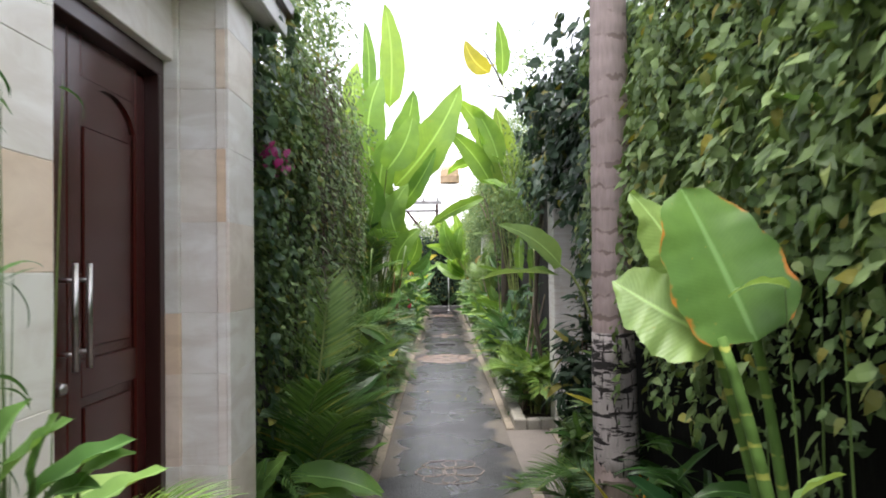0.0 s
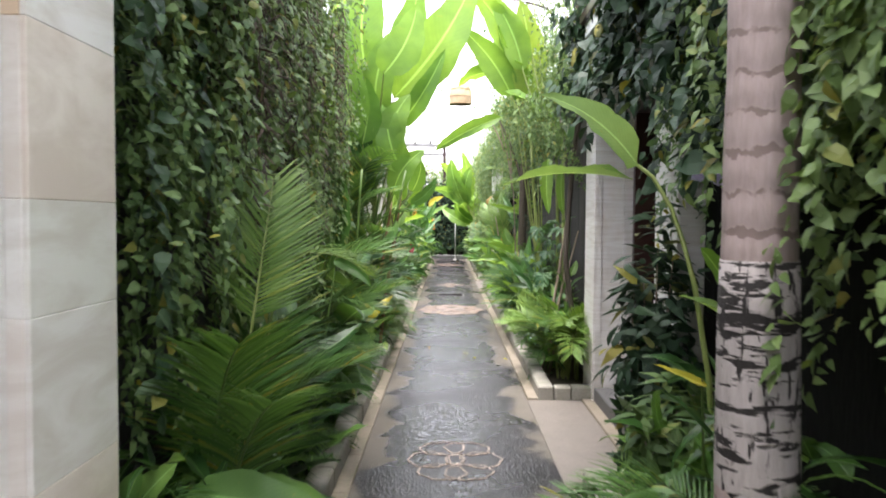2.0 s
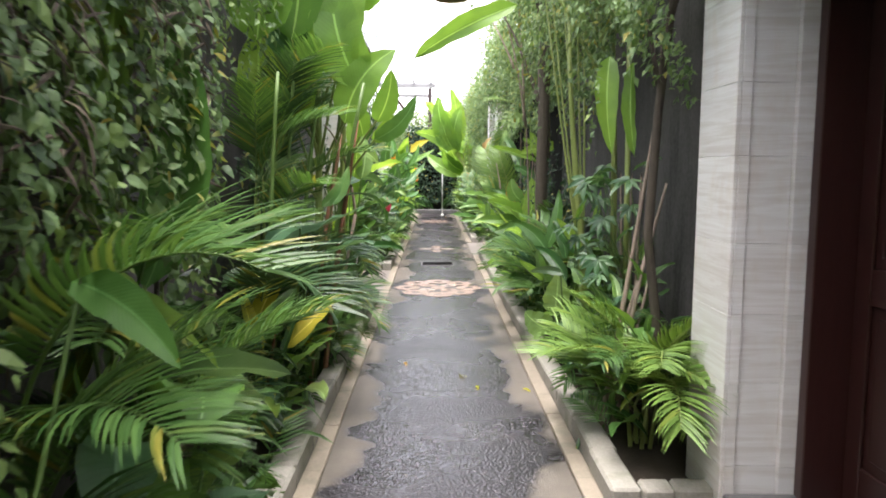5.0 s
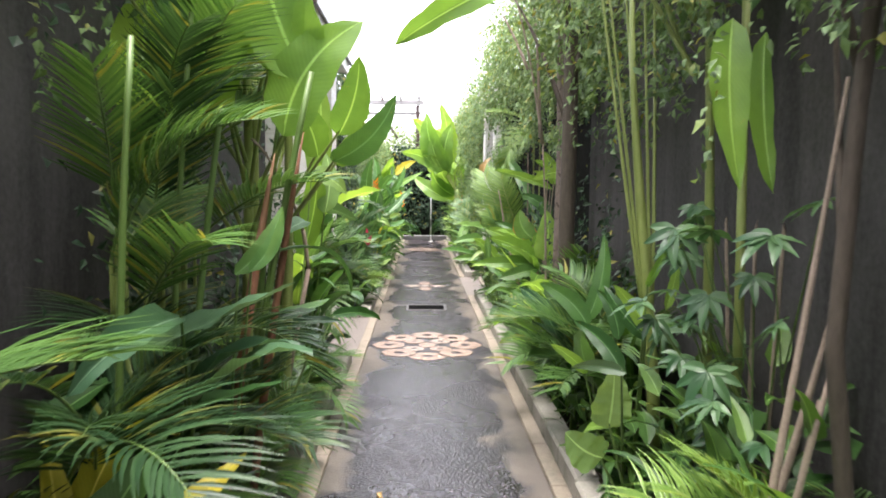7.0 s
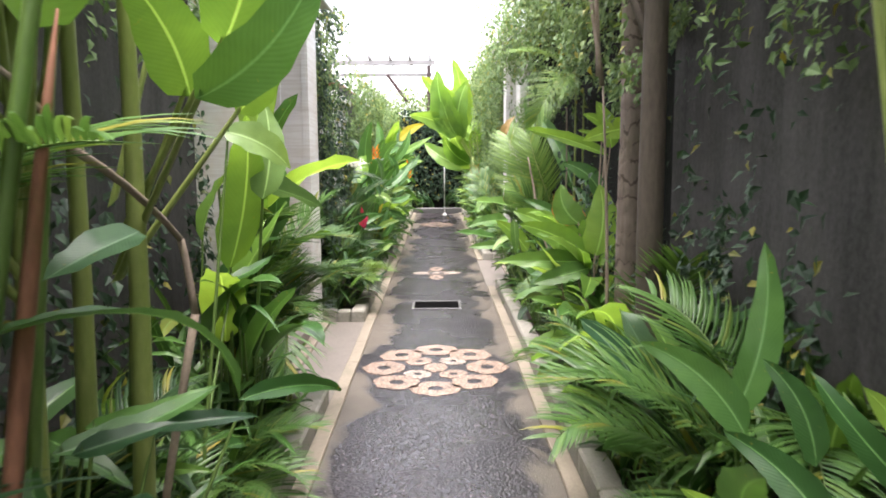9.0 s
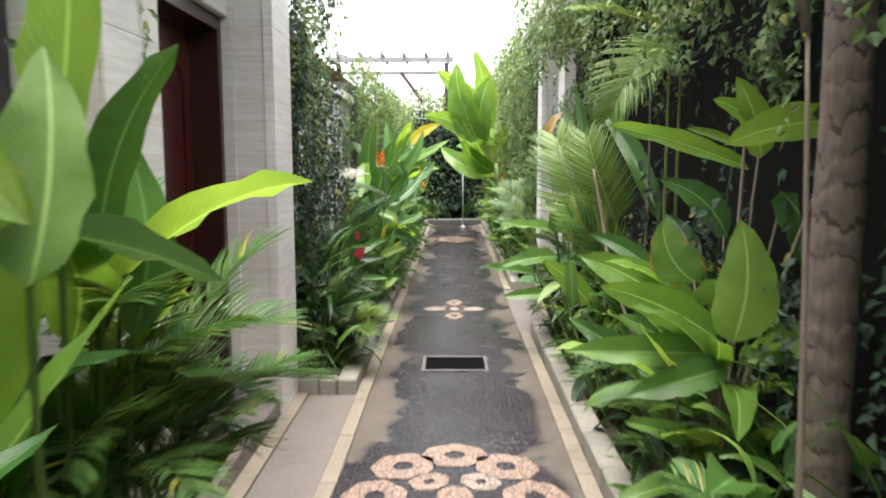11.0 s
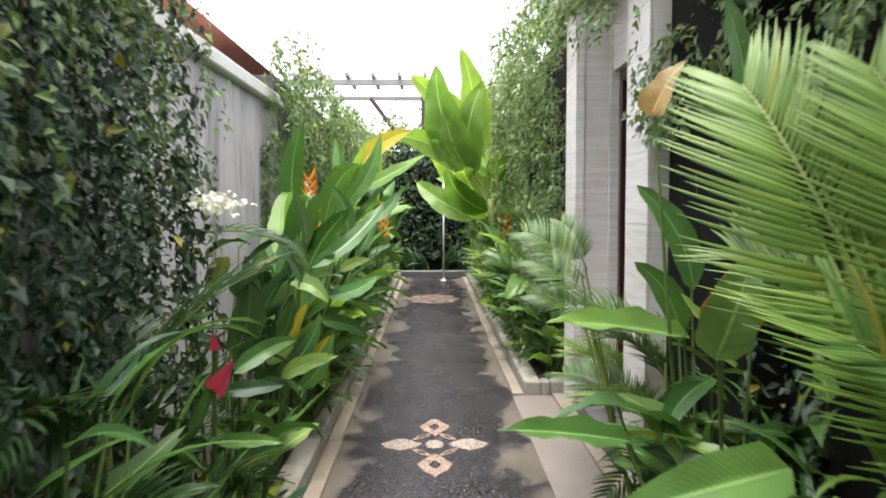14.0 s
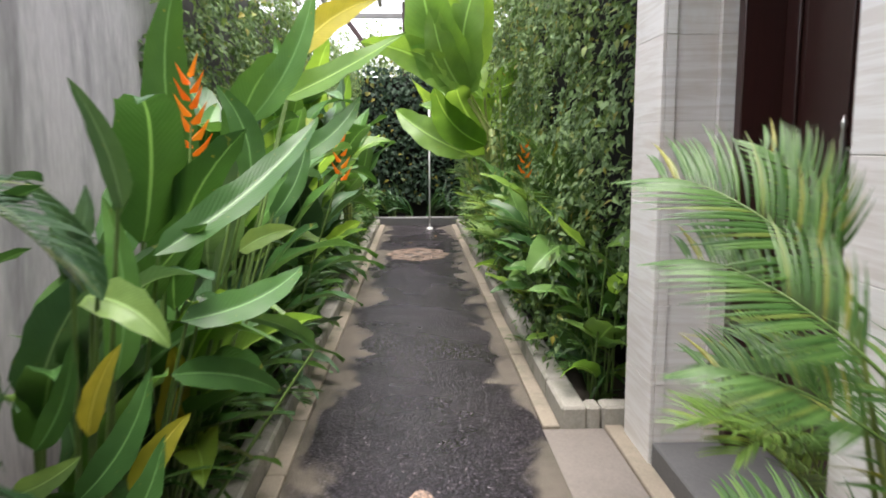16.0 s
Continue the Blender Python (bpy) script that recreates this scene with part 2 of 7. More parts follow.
M = {}
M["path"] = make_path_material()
M["concrete"] = surface("grey_concrete", (0.110, 0.097, 0.084), (0.230, 0.202, 0.176), 3, 70, 0.65, stain=(0.120, 0.105, 0.084))
M["step"] = surface("dark_grey_step", (0.06, 0.06, 0.06), (0.13, 0.13, 0.128), 3, 70, 0.6, stain=(0.04, 0.04, 0.036))
M["dry_vine"] = leaf_material("dry_brown_vine", (0.05, 0.038, 0.028), (0.13, 0.10, 0.07), old=(0.16, 0.12, 0.08), island=True, rough=0.8, through=0.1)
M["border"] = surface("sandy_border", (0.16, 0.135, 0.10), (0.31, 0.265, 0.205), 5, 80, 0.75, stain=(0.14, 0.13, 0.09), stain_at=0.52)
M["kerb"] = surface("pale_kerb_stone", (0.17, 0.16, 0.135), (0.38, 0.36, 0.31), 4, 70, 0.85, stain=(0.14, 0.15, 0.10), stain_at=0.5)
M["soil"] = surface("damp_soil", (0.018, 0.013, 0.009), (0.06, 0.045, 0.03), 6, 60, 0.95, bumps=0.8)
M["ground"] = surface("bare_earth", (0.05, 0.045, 0.03), (0.11, 0.10, 0.07), 1, 20, 0.95)
M["wall"] = make_wall()
# Near-black base puts the shade under vines and planting into the wall colour.
M["shade_black_wall"] = surface("shade_black_stone", (0.005, 0.005, 0.005), (0.015, 0.0145, 0.013), 1.4, 30, 0.98, (1.5, 1.5, 0.4), 0.8, stain=(0.024, 0.024, 0.018), stain_at=0.58, spec=0.12)
M["pale_wall"] = surface("pale_lilac_plaster", (0.31, 0.285, 0.295), (0.62, 0.59, 0.595), 2.0, 40, 0.85, (1.5, 1.5, 0.32), stain=(0.15, 0.14, 0.145), stain_at=0.50)
M["coping"] = surface("white_coping", (0.50, 0.49, 0.47), (0.72, 0.71, 0.68), 3, 50, 0.7, stain=(0.22, 0.21, 0.2))
M["stone"] = make_stone("cream_sandstone", [(0.86, 0.80, 0.71), (0.87, 0.83, 0.77), (0.82, 0.82, 0.75), (0.88, 0.86, 0.82), (0.82, 0.64, 0.46)], 2.2)
M["greystone"] = make_stone("banded_grey_stone", [(0.66, 0.645, 0.62), (0.73, 0.72, 0.695), (0.70, 0.67, 0.64)], 12.0)
M["door"] = make_wood("dark_red_wood", (0.030, 0.006, 0.005), (0.095, 0.018, 0.014), 0.26)
M["door_dark"] = make_wood("dark_brown_wood", (0.016, 0.006, 0.005), (0.045, 0.015, 0.012), 0.35)
M["frame"] = make_wood("dark_stained_frame", (0.018, 0.007, 0.006), (0.05, 0.016, 0.013))
M["steel"] = surface("brushed_steel", (0.5, 0.49, 0.47), (0.66, 0.65, 0.62), 5, 120, 0.3, metal=1.0, bumps=0.05)
# Near-black shared by pit block and grate bars, standing for the pit's shade.
M["pit"] = material("pit_shade_black", 0.95, 0.0, 0.05)[0]
M["pit"].node_tree.nodes["Principled BSDF"].inputs["Base Color"].default_value = (0.004, 0.004, 0.004, 1)
M["white"] = surface("white_paint", (0.66, 0.66, 0.64), (0.8, 0.8, 0.78), 3, 60, 0.5)
# White beams toned down to grey so they show against the bright sky.
M["beam"] = surface("greyed_white_beam", (0.16, 0.16, 0.165), (0.30, 0.30, 0.30), 3, 50, 0.7)
M["rust"] = surface("faded_red_roof", (0.32, 0.10, 0.07), (0.48, 0.20, 0.14), 3, 40, 0.8)
M["wicker"] = surface("woven_rattan", (0.42, 0.28, 0.17), (0.66, 0.48, 0.33), 12, 90, 0.8)
M["petal_orange"] = make_mosaic("orange_pebble_mosaic", (0.22, 0.14, 0.10), (0.43, 0.31, 0.235))
M["petal_cream"] = make_mosaic("cream_pebble_mosaic", (0.24, 0.19, 0.15), (0.46, 0.37, 0.31))
M["bark"] = make_bark("ringed_palm_bark", (0.22, 0.165, 0.15), (0.42, 0.335, 0.315), 9, (0.19, 0.14, 0.125))
M["bark_brown"] = make_bark("ringed_brown_bark", (0.09, 0.065, 0.05), (0.25, 0.20, 0.165), 11, (0.075, 0.055, 0.042), 0.2)
M["bark_low"] = make_plates("cracked_palm_bark", (0.26, 0.23, 0.22), (0.44, 0.40, 0.38), (0.016, 0.013, 0.012))
M["bark_dark"] = surface("dark_bark", (0.035, 0.027, 0.02), (0.10, 0.08, 0.06), 8, 60, 0.9, (1, 1, 0.3), 0.8)
M["twig"] = surface("grey_brown_twig", (0.16, 0.12, 0.09), (0.34, 0.27, 0.21), 9, 80, 0.85)
M["brownstem"] = surface("reddish_brown_stem", (0.16, 0.075, 0.04), (0.34, 0.17, 0.10), 7, 60, 0.7, (1, 1, 0.3))
M["dry_red"] = surface("peeling_red_stalk", (0.12, 0.05, 0.028), (0.36, 0.16, 0.09), 9, 70, 0.8, (1, 1, 0.3), 0.7, stain=(0.09, 0.085, 0.03), stain_at=0.5)
M["cane"] = surface("yellow_green_cane", (0.13, 0.18, 0.04), (0.28, 0.33, 0.10), 5, 50, 0.45, (1, 1, 0.3))
M["stem"] = surface("green_stem", (0.05, 0.10, 0.02), (0.13, 0.21, 0.05), 5, 50, 0.45, (1, 1, 0.3))
M["helic"] = leaf_material("heliconia_leaf", (0.026, 0.095, 0.021), (0.08, 0.215, 0.042))
M["broad"] = leaf_material("broad_glossy_leaf", (0.055, 0.16, 0.032), (0.14, 0.29, 0.06), through=0.32)
# Sunlit look is put into the lighter green and the stronger glow.
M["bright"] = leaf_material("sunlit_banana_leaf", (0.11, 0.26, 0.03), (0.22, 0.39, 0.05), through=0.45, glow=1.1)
M["pale"] = leaf_material("pale_green_leaf", (0.16, 0.30, 0.08), (0.27, 0.43, 0.13), through=0.42)
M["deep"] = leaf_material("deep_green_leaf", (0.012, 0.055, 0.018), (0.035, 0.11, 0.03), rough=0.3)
M["bluish"] = leaf_material("bluish_green_leaf", (0.03, 0.10, 0.045), (0.09, 0.18, 0.09), rough=0.32)
M["fingered"] = leaf_material("fingered_leaf", (0.03, 0.10, 0.035), (0.10, 0.21, 0.075), island=True)
M["yellowing"] = leaf_material("yellowing_leaf", (0.30, 0.30, 0.03), (0.48, 0.42, 0.07), through=0.4)
M["browned"] = leaf_material("brown_edged_leaf", (0.065, 0.16, 0.025), (0.11, 0.23, 0.04), veins=9, edge=(0.42, 0.17, 0.05))
M["browned_big"] = leaf_material("orange_rimmed_leaf", (0.075, 0.19, 0.03), (0.095, 0.22, 0.04), veins=40, edge=(0.50, 0.19, 0.03), through=0.3, ribbed=0.02)
M["striped"] = make_bark("yellow_striped_stalk", (0.06, 0.14, 0.02), (0.11, 0.21, 0.035), 13, (0.30, 0.34, 0.06), 0.05)
M["dead"] = leaf_material("dead_tan_leaf", (0.34, 0.22, 0.09), (0.46, 0.32, 0.15), veins=12, through=0.3)
M["under"] = leaf_material("undergrowth_leaf", (0.018, 0.07, 0.014), (0.085, 0.21, 0.035), island="uv")
M["under_light"] = leaf_material("light_undergrowth_leaf", (0.05, 0.15, 0.02), (0.17, 0.33, 0.05), island="uv")
M["frond"] = leaf_material("palm_leaflet", (0.035, 0.11, 0.018), (0.10, 0.22, 0.04), island=True)
M["frond_light"] = leaf_material("light_palm_leaflet", (0.085, 0.19, 0.02), (0.19, 0.33, 0.05), old=(0.24, 0.30, 0.05), island=True)
# Darker copy of palm_leaflet; shade under the vines is put into its colour.
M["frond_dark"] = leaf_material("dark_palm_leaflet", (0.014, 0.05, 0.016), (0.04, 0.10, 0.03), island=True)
M["vine"] = leaf_material("small_vine_leaf", (0.058, 0.125, 0.032), (0.20, 0.32, 0.10), island=True, rough=0.5)
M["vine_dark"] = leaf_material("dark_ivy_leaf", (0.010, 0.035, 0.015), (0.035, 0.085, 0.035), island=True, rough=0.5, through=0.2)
M["ivy_mid"] = leaf_material("blue_green_ivy_leaf", (0.025, 0.07, 0.03), (0.085, 0.16, 0.07), island=True, rough=0.45)
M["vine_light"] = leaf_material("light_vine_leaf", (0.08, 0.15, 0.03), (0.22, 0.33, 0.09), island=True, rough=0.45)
M["orange"] = leaf_material("orange_bract", (0.75, 0.16, 0.01), (0.85, 0.30, 0.02), island=True, old=(0.8, 0.35, 0.03), through=0.3)
M["red"] = leaf_material("pink_red_spathe", (0.78, 0.055, 0.15), (0.85, 0.10, 0.23), island=True, old=(0.7, 0.06, 0.1), through=0.25)
M["white_petal"] = leaf_material("white_petal", (0.66, 0.68, 0.62), (0.8, 0.8, 0.76), island=True, old=(0.7, 0.7, 0.62), through=0.3)
M["lilac"] = leaf_material("lilac_petal", (0.38, 0.32, 0.62), (0.5, 0.45, 0.75), island=True, old=(0.5, 0.45, 0.7), through=0.3)
M["magenta"] = leaf_material("magenta_petal", (0.28, 0.02, 0.12), (0.42, 0.05, 0.22), island=True, old=(0.4, 0.05, 0.2), through=0.3)

# ---- mesh helpers ----


def thing(name, label, category, at=(0, 0, 0), group="", kind=""):
    ob = new(name)
    ob.location = at
    ob.empty_display_size = 0.05
    return tagged(ob, label, category, group, kind)


def link_mesh(name, me, parent=None, m=None, label=""):
    ob = new(name, me)
    if parent is not None:
        ob.parent = parent
    if m is not None:
        ob.matrix_basis = m
    if label:
        ob["label"] = label
    return ob


def to_mesh(name, bm, mat, smooth=False):
    me = bpy.data.meshes.new(name)
    bm.normal_update()
    bm.to_mesh(me)
    bm.free()
    for k in mat if isinstance(mat, (list, tuple)) else [mat]:
        me.materials.append(k)
    if smooth:
        me.polygons.foreach_set("use_smooth", [True] * len(me.polygons))
    return me


def part(name, bm, mat, parent=None, label="", smooth=False, m=None):
    return link_mesh(name, to_mesh(name, bm, mat, smooth), parent, m, label)


def box(lo, hi, bevel=0.006, bm=None):
    bm = bm or bmesh.new()
    r = bmesh.ops.create_cube(bm, size=1)
    c = [(a + b) / 2 for a, b in zip(lo, hi)]
    s = [b - a for a, b in zip(lo, hi)]
    bmesh.ops.scale(bm, vec=s, verts=r["verts"])
    bmesh.ops.translate(bm, vec=c, verts=r["verts"])
    if bevel:
        edges = list({e for v in r["verts"] for e in v.link_edges})
        bmesh.ops.bevel(bm, geom=edges, offset=bevel, segments=1, affect="EDGES")
    return bm


def tube(points, radii, sides=8, bm=None, mat=0, cap=True):
    """A tapered tube through the points."""
    bm = bm or bmesh.new()
    pts = [Vector(p) for p in points]
    rings = []
    for i, p in enumerate(pts):
        d = (pts[min(i + 1, len(pts) - 1)] - pts[max(i - 1, 0)]).normalized()
        u = d.orthogonal().normalized() if abs(d.z) < 0.99 else Vector((1, 0, 0))
        u = (Vector((1, 0, 0)) - d * d.x).normalized() if abs(d.x) < 0.9 else (Vector((0, 1, 0)) - d * d.y).normalized()
        w = d.cross(u)
        r = radii[i] if isinstance(radii, (list, tuple)) else radii
        rings.append([bm.verts.new(p + r * (math.cos(a) * u + math.sin(a) * w)) for a in (2 * math.pi * k / sides for k in range(sides))])
    for a, b in zip(rings, rings[1:]):
        for k in range(sides):
            f = bm.faces.new((a[k], a[(k + 1) % sides], b[(k + 1) % sides], b[k]))
            f.material_index = mat
    if cap:
        for r in (rings[0][::-1], rings[-1]):
            bm.faces.new(r).material_index = mat
    return bm


def arc(p, q, sag, count=8, side=(0, 0, 1)):
    p, q, s = Vector(p), Vector(q), Vector(side)
    return [p.lerp(q, i / count) + s * sag * 4 * (i / count) * (1 - i / count) for i in range(count + 1)]


def blade(name, length, width, droop, mat, fold=0.3, seg=12, fat=0.45, tip=0.8, ruffle=0.045, tears=0, seed=0):
    """One leaf along +y from its base, face up: a folded, drooping blade with a UV along and across."""
    rng = random.Random(seed)
    us = (-1, -0.6, -0.25, 0, 0.25, 0.6, 1)
    verts, faces, uvs = [], [], []
    y = z = a = 0.0
    ph = rng.random() * 6
    sway, twist = rng.uniform(-0.10, 0.10) * length, rng.uniform(-0.7, 0.7)
    for i in range(seg + 1):
        s = i / seg
        w = width / 2 * (math.sin(math.pi * s ** fat) ** tip if 0 < s < 1 else 0.0)
        w = max(w, width * 0.012)
        for u in us:
            rz = fold * abs(u) * w + ruffle * width * u * u * math.sin(s * 17 + ph + (2 if u > 0 else 0))
            rz += u * w * math.sin(twist * s) + ruffle * 0.6 * width * abs(u) * math.sin(s * 41 + ph * 3 + u)
            wu = u * w * (1 + 0.05 * math.sin(s * 23 + ph + 2 * u)) * math.cos(twist * s)
            verts.append((wu + sway * 4 * s * (1 - s), y - math.sin(a) * rz, z + math.cos(a) * rz))
            uvs.append((0.5 + u / 2, s))
        a -= droop / seg * (0.4 + 1.2 * s)
        y += math.cos(a) * length / seg
        z += math.sin(a) * length / seg
    k = len(us)
    torn = {(rng.randrange(3, seg - 1), rng.choice((0, 1, k - 3, k - 2))) for _ in range(tears)}
    for i in range(seg):
        for j in range(k - 1):
            if (i, j) in torn and j in (0, k - 2):
                continue
            faces.append((i * k + j, i * k + j + 1, (i + 1) * k + j + 1, (i + 1) * k + j))
    me = bpy.data.meshes.new(name)
    me.from_pydata(verts, [], faces)
    layer = me.uv_layers.new(name="UVMap")
    layer.data.foreach_set("uv", [c for p in me.polygons for v in p.vertices for c in uvs[v]])
    me.polygons.foreach_set("use_smooth", [True] * len(me.polygons))
    me.materials.append(mat)
    return me


def frond(name, length, leaflets, leaf_len, droop, mats, seed=0, vee=0.5, hang=0.6, leaf_w=0.022, start=0.18):
    """A feather palm frond along +y from its base: a curved rib with two rows of drooping leaflets."""
    rng = random.Random(seed)
    bm = bmesh.new()
    pts, dirs = [], []
    y = z = a = 0.0
    seg = 16
    for i in range(seg + 1):
        pts.append(Vector((0, y, z)))
        dirs.append(Vector((0, math.cos(a), math.sin(a))))
        a -= droop / seg * (0.3 + 1.4 * i / seg)
        y += math.cos(a) * length / seg
        z += math.sin(a) * length / seg
    tube(pts, [0.009 * (1 - 0.85 * i / seg) + 0.001 for i in range(seg + 1)], 5, bm, 0)
    for i in range(leaflets):
        s = start + (1 - start) * (i + 0.5) / leaflets
        f = s * seg
        j = min(int(f), seg - 1)
        p, d = pts[j].lerp(pts[j + 1], f - j), dirs[j]
        up = d.cross(Vector((-1, 0, 0))).normalized()
        ln = leaf_len * (0.55 + 0.75 * math.sin(math.pi * min(1, s * 0.95) ** 0.8)) * rng.uniform(0.85, 1.1)
        for sg in (-1, 1):
            if rng.random() < 0.03:
                continue
            out = (Vector((sg, 0, 0)) * 0.85 + d * (0.35 + 0.6 * s) + up * vee * rng.uniform(0.7, 1.2)).normalized()
            prev = None
            q, dirn = p.copy(), out.copy()
            wv = d * 0.9 + up * 0.15
            wv = (wv - out * wv.dot(out)).normalized()
            for t in range(5):
                w = leaf_w * (0.35, 1.0, 0.9, 0.55, 0.05)[t] / 2
                row = (bm.verts.new(q - wv * w), bm.verts.new(q + up * w * 0.5), bm.verts.new(q + wv * w))
                if prev:
                    for c in range(2):
                        bm.faces.new((prev[c], prev[c + 1], row[c + 1], row[c])).material_index = 1
                prev = row
                dirn = (dirn + Vector((0, 0, -1)) * hang * 0.28 * rng.uniform(0.7, 1.3)).normalized()
                q = q + dirn * ln / 4
    return to_mesh(name, bm, mats, True)


def aim(at, az, elev, roll=0.0, scale=1.0):
    """A leaf's pose: az is the compass of its tip in degrees (0 ahead, 90 to the left), elev its rise."""
    return Matrix.Translation(at) @ pose(0, 0, 0, 0, 0, az) @ pose(0, 0, 0, elev) @ pose(0, 0, 0, 0, roll) @ Matrix.Scale(scale, 4)


def cloud(name, pos, nrm, size, mat, parent=None, label="", category="", rng=None, aspect=0.55, hang=0.5, kind="stuff", fine=False):
    """Many small pointed leaves in one mesh; each is its own island of four triangles."""
    n = len(pos)
    rng = rng or np.random.default_rng(1)
    nrm = nrm + rng.normal(0, 0.45, (n, 3))
    nrm /= np.linalg.norm(nrm, axis=1)[:, None] + 1e-9
    d = rng.normal(0, 0.6, (n, 3)) + np.array((0, 0, -hang))
    d -= nrm * (d * nrm).sum(1)[:, None]
    d /= np.linalg.norm(d, axis=1)[:, None] + 1e-9
    s = np.cross(nrm, d)
    L = (size * rng.uniform(0.6, 1.35, n))[:, None]
    W = L * aspect * rng.uniform(0.8, 1.2, n)[:, None] / 2
    v = np.empty((n, 6, 3))
    v[:, 0] = pos
    v[:, 1] = pos + d * L * 0.38 + s * W + nrm * W * 0.35
    v[:, 2] = pos + d * L * 0.38 - s * W + nrm * W * 0.35
    v[:, 3] = pos + d * L * 0.42
    v[:, 4] = pos + d * L - nrm * L * 0.12
    v[:, 5] = pos + d * L * 0.42
    tri = np.array(((0, 3, 1), (0, 2, 3), (1, 3, 4), (3, 2, 4)))
    if fine:
        v = np.empty((n, 8, 3))
        v[:, 0] = pos
        for i, (t, w, h) in enumerate(((0.2, 0.95, 0.25), (0.55, 0.9, 0.2))):
            v[:, 1 + 3 * i] = pos + d * L * (t - 0.06) + s * W * w + nrm * W * h
            v[:, 2 + 3 * i] = pos + d * L * t + nrm * L * 0.04
            v[:, 3 + 3 * i] = pos + d * L * (t - 0.06) - s * W * w + nrm * W * h
        v[:, 7] = pos + d * L - nrm * L * 0.10
        tri = np.array(((0, 2, 1), (0, 3, 2), (1, 2, 5), (1, 5, 4), (2, 3, 6), (2, 6, 5), (4, 5, 7), (5, 6, 7)))
    f = (np.arange(n)[:, None, None] * v.shape[1] + tri[None]).reshape(-1, 3)
    me = bpy.data.meshes.new(name)
    me.from_pydata(v.reshape(-1, 3).tolist(), [], f.tolist())
    me.materials.append(mat)
    ob = link_mesh(name, me, parent)
    if label:
        tagged(ob, label, category, "", kind)
    return ob


# ---- setting: ground, path, borders, kerbs ----
PATH_L, PATH_R, Y0, Y1 = -0.65, 0.51, -3.0, 29.4


def slab(name, lo, hi, mat, label, category, bevel=0.0, kind="structure"):
    return tagged(part(name, box(lo, hi, bevel), mat), label, category, "", kind)


g = bmesh.new()
bmesh.ops.create_grid(g, x_segments=2, y_segments=2, size=600)
bmesh.ops.translate(g, vec=(0, 0, -0.12), verts=g.verts)
tagged(part("ground", g, M["ground"]), "bare brown earth all around the walled lane", "ground", "", "structure")
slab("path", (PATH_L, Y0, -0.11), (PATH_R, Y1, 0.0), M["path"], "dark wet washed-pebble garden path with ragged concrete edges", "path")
# recesses in front of the four gates: side, near y, far y, pillar plane
GATES = [(-1, 2.45, 4.70, -1.12), (1, 6.50, 8.43, 1.03), (-1, 13.55, 15.85, -1.14), (1, 17.65, 19.92, 0.90)]


def beds(side):
    xa, xb = (-1.9, PATH_L - 0.20) if side < 0 else (PATH_R + 0.20, 1.7)
    y = Y0
    for a, b in [(a, b) for s, a, b, p in GATES if s == side] + [(31.5, 31.5)]:
        g = bmesh.new()
        bmesh.ops.create_grid(g, x_segments=14, y_segments=max(4, int((a - y) * 8)), size=0.5)
        for v in g.verts:
            v.co = ((xa + xb) / 2 + v.co.x * (xb - xa), (y + a) / 2 + v.co.y * (a - y - 0.1), 0.03)
            v.co.z += 0.03 * noise.noise(v.co * 4)
        tagged(part("planting_bed", g, M["soil"], smooth=True), "damp dark soil of the planting bed beside the path", "soil", "planting beds", "structure")
        y = b


beds(-1)
beds(1)


